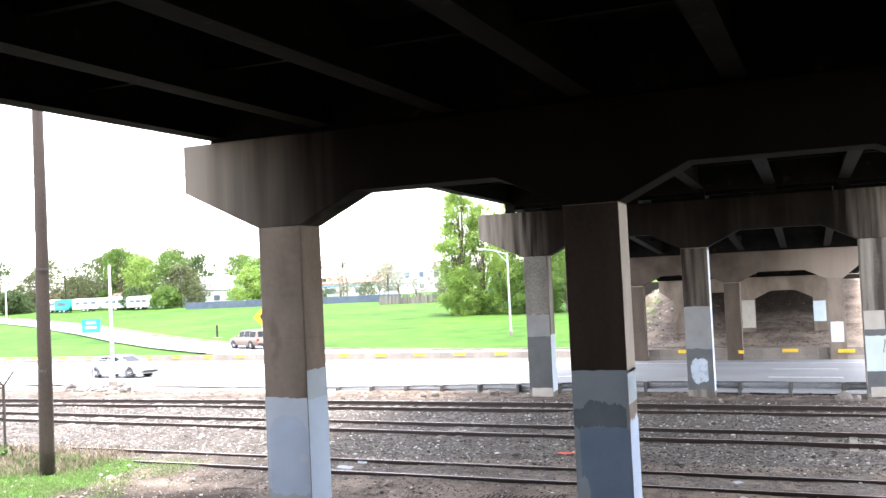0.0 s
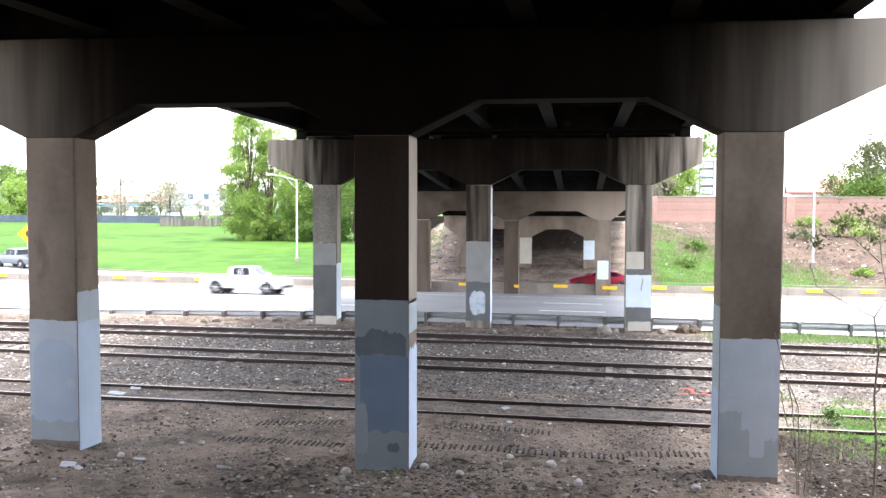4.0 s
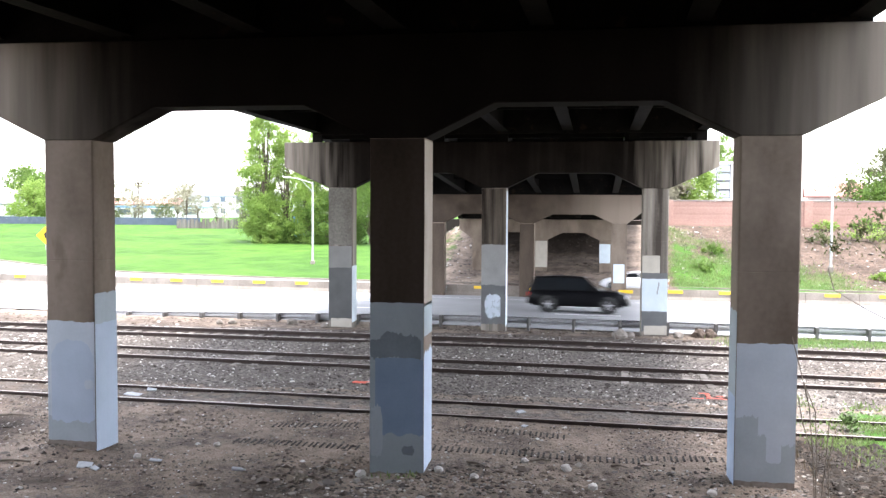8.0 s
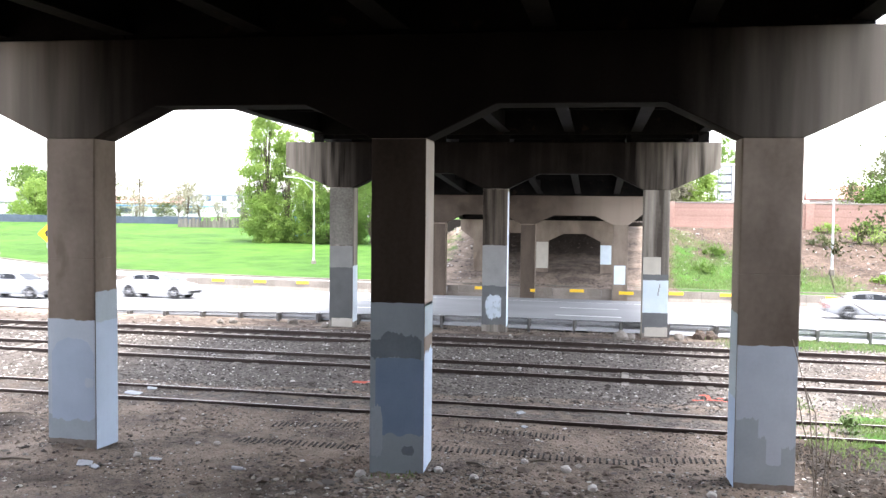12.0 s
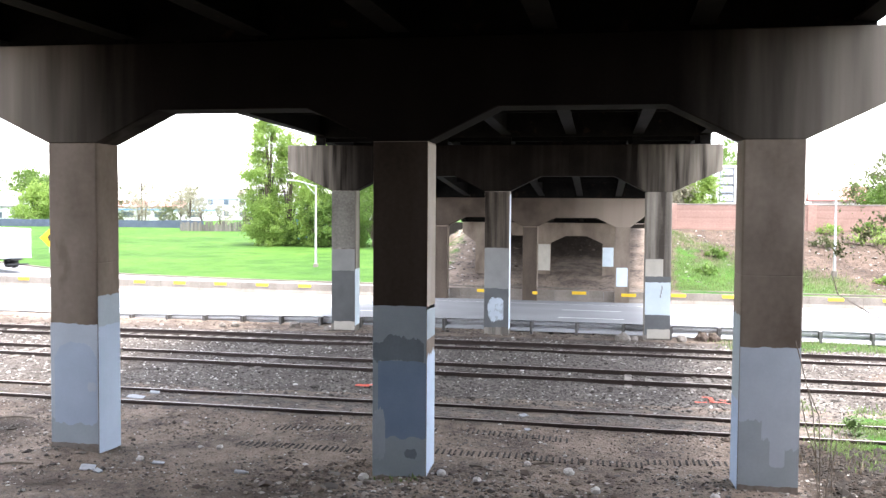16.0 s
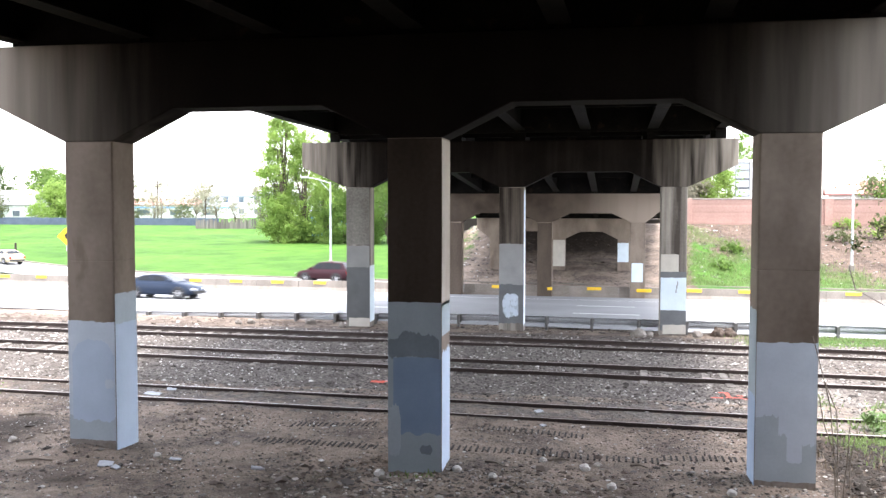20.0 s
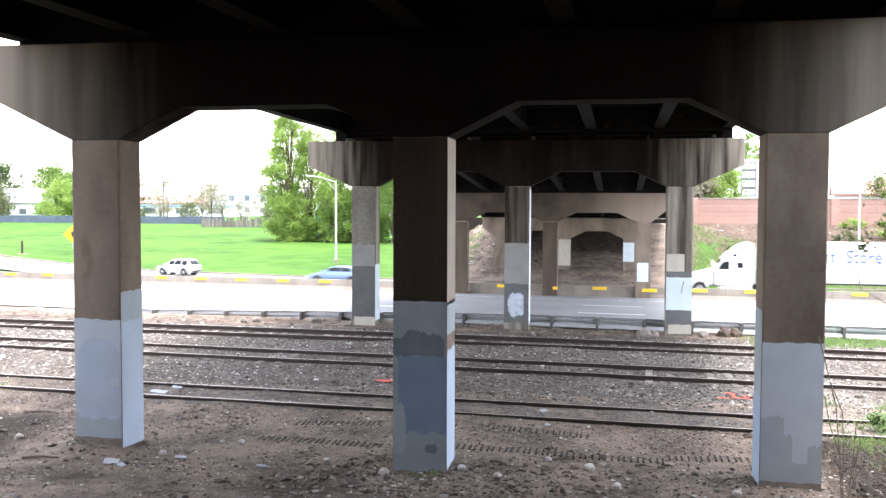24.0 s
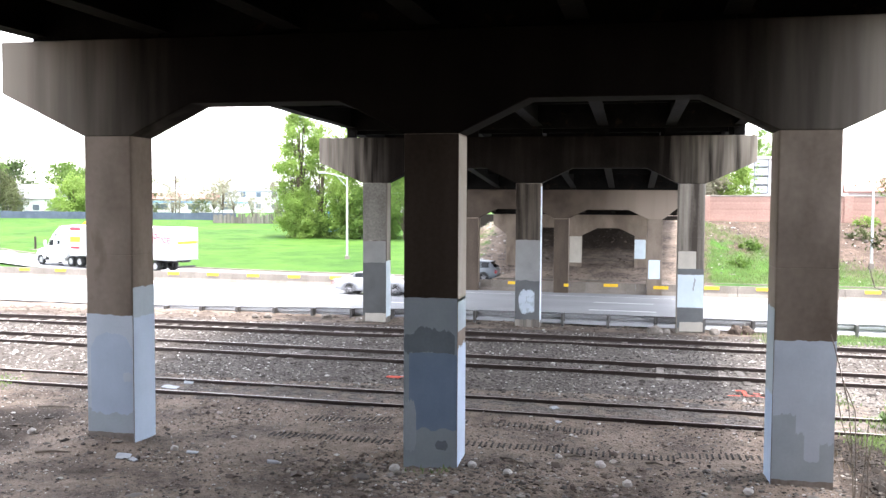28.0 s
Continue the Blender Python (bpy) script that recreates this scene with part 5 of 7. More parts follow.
def wheel_simple(parent, x, y, r):
    w = part("wheel", rod((x, y - 0.12, r), (x, y + 0.12, r), r, None, 16), RUBBER, parent)
    part("rim", rod((x, y - 0.13, r), (x, y + 0.13, r), r * 0.55, None, 12), GALV, w)


for x, y, turn, length, lab in ((-147.6, 146, 12, 6.6, "white travel trailer parked behind the grass"), (-140.0, 146.5, 8, 6.0, "small white travel trailer with a blue stripe"), (-132.5, 145.5, 14, 5.5, "white travel trailer parked by the yard"), (-159.5, 147, 10, 5.0, "short white travel trailer among parked cars")):
    trailer_home(x, y, turn, length, lab)
trailer_home(-153.6, 145.2, 8, 4.0, "small teal camper parked beside a white trailer", SIGNGREEN)

for k, (x, y, h) in enumerate(((-91, 162, 8.5), (-158, 150, 9.0), (-122, 146, 8.0), (-70, 168, 8.0))):
    p = tagged(empty("utility_pole", pose(x, y, hill_z(x, y))), "thin wooden utility pole among the houses", "utility pole", group="distant utility poles")
    part("pole", rod((0, 0, -0.5), (0, 0, h), 0.16, 0.11, 8), POLEWOOD, p)
    part("crossarm", box(-1.1, 1.1, -0.06, 0.06, h - 0.8, h - 0.65), POLEWOOD, p)


# ---- brick wall on the far bank ----
def brick_wall():
    wall = tagged(new("wall_brick", None), "reddish brick noise wall with pale coping on the bank", "wall", kind="structure")
    x0, x1, y, zb, zt = 10.6, 62.0, 78.2, 1.4, 5.38
    part("core", box(x0, x1, y, y + 0.3, zb, zt, 0.0), BRICKMAT, wall)
    for k in range(5):
        x = 10.9 + 6.67 * 2 * k
        part("pillar", box(x - 0.4, x + 0.4, y - 0.16, y + 0.46, zb, zt + 0.12, 0.02), BRICKMAT, wall)
    part("coping", box(x0, x1, y - 0.08, y + 0.38, zt + 0.004, zt + 0.14, 0.02), BARRIERMAT, wall, "pale coping")
    seam = None
    for k in range(18):
        z = zb + 0.2 * k + 0.35
        if seam is None:
            seam = part("brick_course", box(x0 + 0.02, x1 - 0.02, y - 0.012, y + 0.002, -0.088, 0.088, 0.004), BRICKMAT, wall)
            seam.matrix_basis = pose(0, 0, z)
        else:
            shared("brick_course", seam.data, wall, pose(0, 0, z))
    return wall


brick_wall()


# ---- plants and small things ----
GRASSBLADE = mat("grass_blades", (0.115, 0.185, 0.05), 0.7, dark=(0.06, 0.105, 0.03), scale=1.2, fine=6, bump=0)
SOFTBLADE = leaf_mat("soft_grass_blades", (0.24, 0.32, 0.12), (0.14, 0.2, 0.07))
DRYBLADE = mat("dry_grass_blades", (0.27, 0.22, 0.155), 0.8, dark=(0.15, 0.12, 0.08), scale=1.2, fine=6, bump=0)
TWIG = mat("grey_twig", (0.24, 0.2, 0.165), 0.9, dark=(0.14, 0.115, 0.09), scale=6)
CARD = mat("pale_litter", (0.52, 0.54, 0.57), 0.8, dark=(0.36, 0.38, 0.41), scale=3)
REDMARK = mat("orange_red_marking_paint", (0.75, 0.1, 0.05), 0.8, dark=(0.5, 0.08, 0.05), scale=8)
ROCK = mat("pale_rock", (0.25, 0.22, 0.19), 0.95, dark=(0.13, 0.115, 0.1), scale=3)


def stone_material():
    m = bpy.data.materials.new("mixed_stones")
    m.use_nodes = True
    n, l = m.node_tree.nodes, m.node_tree.links
    geo = n.new("ShaderNodeNewGeometry")
    r = n.new("ShaderNodeValToRGB")
    e = r.color_ramp.elements
    e[0].color, e[1].color = (0.038, 0.031, 0.025, 1), (0.66, 0.63, 0.59, 1)
    for p, c in ((0.5, (0.098, 0.084, 0.073, 1)), (0.82, (0.2, 0.178, 0.158, 1)), (0.92, (0.44, 0.41, 0.375, 1))):
        e.new(p).color = c
    l.new(geo.outputs["Random Per Island"], r.inputs["Fac"])
    l.new(r.outputs["Color"], n["Principled BSDF"].inputs["Base Color"])
    n["Principled BSDF"].inputs["Roughness"].default_value = 0.9
    return m


STONES = stone_material()
CLODS = stone_material()
CLODS.name = "soil_clods"
for k, c in enumerate(((0.085, 0.064, 0.05), (0.17, 0.132, 0.105), (0.24, 0.195, 0.16), (0.32, 0.275, 0.24), (0.42, 0.38, 0.34))):
    CLODS.node_tree.nodes["Color Ramp"].color_ramp.elements[k].color = (*c, 1)
DAMP = mat("damp_soil_clods", (0.14, 0.106, 0.083), 0.95, dark=(0.07, 0.052, 0.04), scale=3)


def stones(name, label, count, area, size, seed, weight=None, flat=0.6, material=None):
    """Loose stones as one object: squashed, uneven octahedra lying on the ground."""
    rng = np.random.default_rng(seed)
    base = np.array([(1, 0, 0), (-1, 0, 0), (0, 1, 0), (0, -1, 0), (0, 0, 1), (0, 0, -1), (0.6, 0.6, 0.45), (-0.6, -0.55, 0.5)])
    tri = [(0, 6, 4), (6, 2, 4), (0, 2, 6), (2, 1, 4), (1, 7, 4), (7, 3, 4), (1, 3, 7), (3, 0, 4), (2, 0, 5), (1, 2, 5), (3, 1, 5), (0, 3, 5)]
    verts, faces = [], []
    for _ in range(count):
        x, y = rng.uniform(area[0], area[1]), rng.uniform(area[2], area[3])
        if weight and rng.random() > weight(x, y):
            continue
        if any(abs(y - f(x)) < 0.9 for f in (mid_far, mid_mid)) and any(abs(abs(y - f(x)) - 0.78) < 0.12 for f in (mid_far, mid_mid)):
            continue
        s = size * rng.uniform(0.45, 1.0) ** 2 * (1 + 1.2 * (rng.random() > 0.96))
        a = rng.uniform(0, math.tau)
        c, d = math.cos(a), math.sin(a)
        sc = np.array([s * rng.uniform(0.8, 1.5), s, s * flat * rng.uniform(0.6, 1.2)])
        p = base * sc * rng.uniform(0.75, 1.2, (8, 1))
        q = np.stack([p[:, 0] * c - p[:, 1] * d + x, p[:, 0] * d + p[:, 1] * c + y, p[:, 2] + land_z(x, y) + s * flat * 0.25], 1)
        o = len(verts)
        verts += q.tolist()
        faces += [(i + o, j + o, k + o) for i, j, k in tri]
    me = bpy.data.meshes.new(name)
    me.from_pydata(verts, [], faces)
    me.materials.append(material or STONES)
    return tagged(new(name, me), label, "stones", kind="stuff")


stones("ballast", "loose grey and whitish track gravel", 52000, (-30, 18, 6.2, 19.8), 0.045, 1)
stones("pebbles", "scattered pebbles and stones on bare dirt", 17000, (-20, 14, -3.5, 6.4), 0.036, 2, lambda x, y: (x < 7.6 or y > 3.6) * 0.35 + 0.6 * (x < 7.6 or y > 3.6) * (noise.noise((x * 0.5, y * 0.5, 8)) > 0.05))
stones("rubble", "loose rubble at the foot of the column", 620, (4.6, 9.6, -1.6, 1.0), 0.05, 3)
stones("rubble", "loose rubble at the foot of the column", 420, (-1.6, 2.2, -1.6, 0.2), 0.05, 4)
stones("rubble", "loose brown rubble along the guardrail shoulder", 4200, (-42, 16, 19.2, 23.4), 0.055, 5, None, 0.6, DAMP)
stones("rubble", "loose pale stones along the guardrail shoulder", 700, (-42, 16, 19.2, 23.0), 0.06, 6)


def tufts(name, label, spots, material, height, seed, spread=0.35, blades=26):
    rng = np.random.default_rng(seed)
    verts, faces = [], []
    for x, y in spots:
        for _ in range(blades):
            px, py = x + rng.normal() * spread, y + rng.normal() * spread
            z = land_z(px, py) - 0.02
            a, h = rng.uniform(0, math.tau), height * rng.uniform(0.5, 1.3)
            w, lean = 0.012 + 0.01 * rng.random(), rng.normal(size=2) * 0.35 * h
            dx, dy = math.cos(a) * w, math.sin(a) * w
            o = len(verts)
            verts += [(px - dx, py - dy, z), (px + dx, py + dy, z), (px + lean[0] * 0.4 + dx * 0.7, py + lean[1] * 0.4 + dy * 0.7, z + h * 0.6), (px + lean[0] * 0.4 - dx * 0.7, py + lean[1] * 0.4 - dy * 0.7, z + h * 0.6), (px + lean[0], py + lean[1], z + h)]
            faces += [(o, o + 1, o + 2, o + 3), (o + 3, o + 2, o + 4)]
    me = bpy.data.meshes.new(name)
    me.from_pydata(verts, [], faces)
    me.materials.append(material)
    return tagged(new(name, me), label, "grass", kind="stuff")


def spots_in(n, area, seed, keep=None):
    rng = random.Random(seed)
    out = []
    while len(out) < n:
        x, y = rng.uniform(area[0], area[1]), rng.uniform(area[2], area[3])
        if keep is None or keep(x, y):
            out.append((x, y))
    return out


tufts("grass", "fresh green grass tufts beside the siding", spots_in(150, (8.3, 14, 1.8, 8.0), 1, lambda x, y: noise.noise((x * 0.7, y * 0.7, 2)) > 0.0), SOFTBLADE, 0.1, 1, 0.25, 40)
tufts("grass", "green grass round the utility pole", spots_in(420, (-23, -12.4, -1.0, 5.2), 2, lambda x, y: noise.noise((x * 0.5, y * 0.5, 4)) > -0.25 - 0.1 * (-15 - x)), SOFTBLADE, 0.07, 2, 0.3, 60)
tufts("dry_grass", "dry straw-coloured grass along the fence", spots_in(130, (-24, -15.5, 2.8, 6.0), 3), DRYBLADE, 0.2, 3, 0.4, 30)
tufts("grass", "green verge grass in front of the guardrail", spots_in(160, (8.6, 20, 18.8, 21.4), 4), SOFTBLADE, 0.14, 4, 0.4)
tufts("grass", "weeds and grass on the far bank", spots_in(900, (9.5, 24, 57.0, 75), 5, lambda x, y: y < 76 - 0.9 * (x - 9) and noise.noise((x * 0.4, y * 0.4, 6)) > -0.25), SOFTBLADE, 0.24, 5, 0.7, 18)
tufts("dry_grass", "dry weeds on the far bank", spots_in(90, (10, 45, 60, 77), 6), DRYBLADE, 0.35, 6, 0.6, 14)
tufts("weeds", "small green weeds at the foot of the column", [(0.1, -0.12), (0.32, -0.1), (-0.3, -0.1)], SOFTBLADE, 0.1, 8, 0.12, 16)
tufts("dry_grass", "sparse dry weeds by the column", spots_in(10, (7.4, 9.4, 1.2, 4.2), 7), DRYBLADE, 0.16, 7, 0.3, 6)


def sapling():
    """A thin forked sapling with a few leaves, close to the pier."""
    t = tagged(empty("sapling", pose(8.42, -0.6, land_z(8.42, -0.6))), "thin bare forked sapling with sparse new leaves", "sapling")
    bm = bmesh.new()
    stem = [(0, 0, -0.2), (0.03, 0, 0.9), (-0.02, 0.02, 1.7), (0.03, 0, 2.45), (-0.06, 0, 3.0)]
    for k, (a, b) in enumerate(zip(stem, stem[1:])):
        rod(a, b, 0.024 - 0.003 * k, 0.021 - 0.003 * k, 7, bm)
    part("stem", bm, TWIG, t)
    for pts in ([(-0.06, 0, 3.0), (-0.45, 0.05, 3.2), (-0.95, 0.1, 3.5), (-1.05, 0.1, 3.85)], [(-0.06, 0, 3.0), (0.15, 0, 3.35), (0.4, -0.05, 3.75), (0.5, 0, 4.3)], [(0.15, 0, 3.35), (0.05, 0.05, 3.9), (-0.02, 0.05, 4.7)], [(-0.02, 0.02, 1.7), (0.35, 0, 2.3), (0.6, 0.1, 2.6)], [(0.02, 0.05, 3.9), (-0.4, 0.05, 4.3), (-0.95, 0.08, 4.35)]):
        bm = bmesh.new()
        for a, b in zip(pts, pts[1:]):
            rod(a, b, 0.011, 0.006, 5, bm)
        part("branch", bm, TWIG, t)
    leaf_cloud("leaves", [((0.45, 0, 2.45), 0.35), ((0.1, 0, 2.5), 0.25), ((-0.95, 0.1, 4.2), 0.32), ((-0.55, 0, 4.5), 0.38), ((-0.1, 0, 4.3), 0.36), ((-0.3, 0, 4.75), 0.3), ((0.35, 0, 4.6), 0.5), ((0.75, 0, 5.2), 0.5)], 950, 0.036, OLIVE, t, 9)
    return t


sapling()
stalks = tagged(empty("dry_stalk", pose(7.25, -0.5, land_z(7.25, -0.5))), "thin dry weed stalks standing before the painted column", "dry weed")
for pts in ([(0, 0, -0.1), (-0.05, 0, 0.8), (-0.12, 0.02, 1.6), (-0.3, 0, 2.3), (-0.42, 0, 2.75)], [(0.02, 0, -0.1), (0.0, -0.03, 0.9), (-0.02, 0, 1.5), (-0.22, 0, 2.0)], [(-0.05, 0, 0.8), (-0.22, 0, 1.3), (-0.3, 0.02, 1.75)], [(0.1, 0.05, -0.1), (0.16, 0, 0.7), (0.2, 0.02, 1.35)], [(0.25, 0.1, -0.1), (0.22, 0.1, 0.6), (0.3, 0.1, 1.1)]):
    bm = bmesh.new()
    for a, b in zip(pts, pts[1:]):
        rod(a, b, 0.011, 0.008, 5, bm)
    part("stem", bm, TWIG, stalks)
for k, (x, y, s) in enumerate(((9.1, 4.6, 0.4), (9.9, 2.4, 0.5), (10.6, 4.2, 0.5), (-19.4, 4.6, 0.35))):
    b = tagged(empty("weed", pose(x, y, land_z(x, y))), "leafy green weed on the dirt", "weed", group="weeds")
    bm = bmesh.new()
    for i in range(5):
        rod((0, 0, -0.05), (s * 0.5 * math.cos(i * 1.3), s * 0.5 * math.sin(i * 1.3), s * 0.9), 0.008, 0.004, 4, bm)
    part("stalk_cluster", bm, TWIG, b)
    leaf_cloud("leaves", [((0, 0, s * 0.6), s * 0.55)], 150, 0.06, GRASSBLADE, b, 40 + k)

for k, (x, y, s) in enumerate(((14.0, 68.5, 0.8), (24, 71.5, 1.0), (28.5, 72, 1.6), (33, 70, 2.0), (38, 71, 2.0), (31, 65, 0.9), (-11.5, 64, 1.2), (-13.5, 70, 1.6), (25.5, 76.2, 0.9), (29.2, 76.4, 1.1), (32.2, 76.0, 1.3), (35.4, 76.5, 1.2), (38.6, 76.0, 1.5), (42.0, 76.4, 1.4), (16.2, 61.5, 0.6), (12.6, 63.5, 0.7), (19.0, 60.0, 0.5), (26.5, 62.0, 0.6))):
    b = tagged(empty("bush", pose(x, y, land_z(x, y))), "ragged green bush on the weedy bank", "bush", group="bushes on the bank")
    bm = bmesh.new()
    for i in range(6):
        rod((0, 0, -0.1), (s * 0.6 * math.cos(i * 1.1), s * 0.6 * math.sin(i * 1.1), s * 0.9), 0.03, 0.01, 4, bm)
    part("stem_cluster", bm, TWIG, b)
    leaf_cloud("leaves", [((0, 0, s * 0.7), s * 0.7), ((s * 0.9, 0, s * 0.4), s * 0.5), ((-s * 0.9, 0.2, s * 0.35), s * 0.55), ((s * 0.2, -0.5, s * 0.3), s * 0.6)], 520, 0.12, (LEAF, OLIVE, SPRING)[k % 3], b, 70 + k, 0.6)


def rock(x, y, s, seed, label, material=None):
    bm = bmesh.new()
    bmesh.ops.create_icosphere(bm, subdivisions=2, radius=s)
    for v in bm.verts:
        v.co *= 1 + 0.35 * noise.noise(v.co * (1.4 / s) + Vector((seed, 0, 0)))
        v.co.z *= 0.75
    ob = part("rock", bm, material or ROCK)
    ob.matrix_basis = pose(x, y, land_z(x, y) + s * 0.4, 0, 0, seed * 40)
    return tagged(ob, label, "rock", group="loose rocks")


for k, (x, y, s) in enumerate(((4.6, 20.1, 0.3), (5.0, 20.4, 0.2), (-9.5, 21.9, 0.24), (-12.6, 21.3, 0.16), (-12.1, 21.5, 0.18), (6.9, 20.7, 0.22), (-7.7, 20.8, 0.18), (-30.5, 22.8, 0.3), (-0.5, -0.45, 0.08), (5.3, -0.3, 0.06))):
    rock(x, y, s, k + 1, "grey rock lying on the gravel")
for k, (x, y, s) in enumerate(((-0.62, -0.22, 0.1), (0.78, 0.1, 0.09), (1.5, -0.3, 0.08), (3.1, 0.6, 0.1), (3.6, -0.4, 0.09), (5.6, -0.5, 0.09), (-3.9, 0.9, 0.07), (2.3, 1.0, 0.07), (-8.6, 0.4, 0.09), (-5.1, -0.1, 0.08))):
    rock(x, y, s, k + 40, "small brown stone lying on the dirt", STONES)
for x in (7.72, 8.15):
    heap(x, 21.1, (0.27, 0.22, 0.3), mat("brown_stump_wood", (0.11, 0.08, 0.06), 0.95, dark=(0.045, 0.033, 0.026), scale=5) if x < 8 else bpy.data.materials["brown_stump_wood"], "rough brown wood stump beside the guardrail", "stump", x, "stump")
# Damp soil whose colour also carries the shade beside the sapling.
DAMPSHADED = mat("dark_damp_shaded_soil", (0.04, 0.031, 0.024), 0.95, dark=(0.018, 0.014, 0.011), scale=4)
stones("dirt_clods", "crumbled dark wet soil near the sapling, shade included", 7000, (7.6, 12.5, -2.5, 3.4), 0.06, 24, None, 0.6, DAMPSHADED)


def litter(x, y, w, d, turn, material, label, thick=0.02):
    bm = box(-w / 2, w / 2, -d / 2, d / 2, 0, thick, 0.004)
    bmesh.ops.subdivide_edges(bm, edges=list(bm.edges), cuts=2, use_grid_fill=True)
    for v in bm.verts:
        v.co.z += 0.03 * noise.noise((v.co.x * 5 + x, v.co.y * 5, 0))
    ob = part("litter", bm, material)
    ob.matrix_basis = pose(x, y, land_z(x, y) + 0.02, 6, 4, turn)
    return tagged(ob, label, "litter", group="litter on the dirt")


for x, y, w, d, a in ((-5.78, -0.8, 0.27, 0.2, 20), (-5.48, -0.96, 0.2, 0.1, -30), (-4.64, -0.26, 0.22, 0.1, 10), (-8.02, 5.17, 0.42, 0.2, 0), (-7.8, 5.75, 0.24, 0.16, 20), (1.9, 5.0, 0.2, 0.14, 40), (6.6, 3.0, 0.16, 0.1, 10), (2.1, 3.6, 0.14, 0.1, 60)):
    litter(x, y, w, d, a, CARD, "scrap of pale litter lying on dirt")
for x, y, w, a in ((-7.2, -0.9, 0.7, 12), (-6.9, 0.25, 0.6, 5), (1.45, 0.45, 0.5, -35), (2.6, 1.1, 0.4, 10), (-9.6, 2.6, 0.8, 8), (-1.6, -0.8, 0.4, 80), (4.1, 1.0, 0.35, -20)):
    bm = rod((-w / 2, 0, 0), (0, 0.04, 0.02), 0.03, 0.025, 6)
    rod((0, 0.04, 0.02), (w / 2, -0.03, 0.01), 0.025, 0.012, 6, bm)
    ob = part("stick", bm, TWIG)
    ob.matrix_basis = pose(x, y, land_z(x, y) + 0.03, 0, 0, a)
    tagged(ob, "short broken stick lying on the dirt", "stick", group="sticks on the dirt")


def spray_mark(x, y, strokes, label):
    bm = bmesh.new()
    for ux, uy, w, d in strokes:
        seg = 7
        pts = []
        for i in range(seg + 1):
            t = i / seg
            pts.append((ux - w / 2 + w * t, uy - d / 2 + 0.03 * noise.noise((t * 5, ux, 0))))
        for i in range(seg + 1):
            t = 1 - i / seg
            pts.append((ux - w / 2 + w * t, uy + d / 2 + 0.03 * noise.noise((t * 5, uy, 4))))
        bm.faces.new([bm.verts.new((x + a, y + b, land_z(x + a, y + b) + 0.045)) for a, b in pts])
    bmesh.ops.triangulate(bm, faces=bm.faces)
    ob = part("spray_mark", bm, REDMARK)
    return tagged(ob, label, "paint mark", group="orange survey marks")


spray_mark(6.5, 7.7, [(-0.3, -0.32, 0.3, 0.1), (0.12, -0.28, 0.42, 0.09), (0.0, 0.1, 0.1, 0.5), (-0.12, 0.35, 0.16, 0.1), (0.3, 0.0, 0.2, 0.07), (0.42, -0.38, 0.2, 0.06)], "orange-red survey mark sprayed on the gravel")
spray_mark(-2.75, 7.85, [(0, 0, 0.4, 0.3), (0.15, 0.1, 0.3, 0.12)], "small orange-red survey mark on the gravel")


def tyre_print(x0, y0, x1, y1, label):
    """Rows of lug prints pressed into the dirt: low ridges either side of each groove."""
    bm = bmesh.new()
    n = int(math.hypot(x1 - x0, y1 - y0) / 0.12)
    for k in range(n):
        if noise.noise((k * 0.16, y0, 3)) < -0.5:
            continue
        t = k / n
        x, y = x0 + (x1 - x0) * t, y0 + (y1 - y0) * t
        z = land_z(x, y)
        lean = 0.012 * math.sin(k * 2.1)
        box(x - 0.02 + lean, x + 0.02 + lean, y - 0.17, y + 0.17, z - 0.02, z + 0.012, 0, bm)
    ob = part("tyre_print", bm, bpy.data.materials["dark_damp_shaded_soil"])
    return tagged(ob, label, "tyre track", kind="stuff")


for x0, y0, x1, y1 in ((-3.4, 2.9, -1.5, 3.25), (-3.7, 1.42, -1.0, 1.44), (0.1, 3.38, 3.1, 3.02), (0.2, 1.6, 4.6, 1.5), (4.6, 1.72, 6.2, 1.8)):
    tyre_print(x0, y0, x1, y1, "pressed tyre tread print in the dirt")

stones("rubble", "brown rubble on the slope under the far span", 1100, (-7, 6, 55, 72), 0.1, 31, None, 0.6, DAMP)
stones("rubble", "pale rubble and litter on the slope beside the far pier", 500, (-13, -6.5, 57, 74), 0.14, 32)
stones("rubble", "brown clods and leaf litter on the weedy bank", 1500, (10, 34, 58, 77), 0.13, 33, None, 0.5)
stones("rubble", "heap of broken concrete and brush by the light pole", 260, (-36.5, -32.0, 22.6, 25.0), 0.22, 34)

stones("grit", "fine pale grit scattered over bare dirt", 26000, (-14, 12, -4.5, 4.5), 0.022, 35, lambda x, y: (x < 7.6 or y > 3.6) * 0.35 + 0.65 * (x < 7.6 or y > 3.6) * (noise.noise((x * 0.4, y * 0.4, 17)) > -0.05))

# wood chips and flakes trodden into the dirt
stones("wood_chips", "pale wood chips and flakes trodden into dirt", 900, (-12, 12, -3.5, 6), 0.06, 21, lambda x, y: 0.3 + 0.7 * (noise.noise((x * 0.6, y * 0.6, 2)) > 0.1), 0.18)
stones("dirt_clods", "crumbled clods of brown soil", 9000, (-14, 7.8, -4.5, 4.2), 0.05, 22, lambda x, y: 0.12 + 0.88 * (noise.noise((x * 0.45, y * 0.6, 12)) > 0.18), 0.6, CLODS)
stones("dirt_clods", "crumbled clods of soil by the columns", 700, (-2.6, 4.4, -2.4, 0.6), 0.075, 23, None, 0.6, CLODS)

bottle = tagged(empty("bottle", pose(-2.85, -0.55, land_z(-2.85, -0.55) + 0.04, 0, 0, -8)), "clear plastic bottle with a pale label lying on dirt", "bottle")
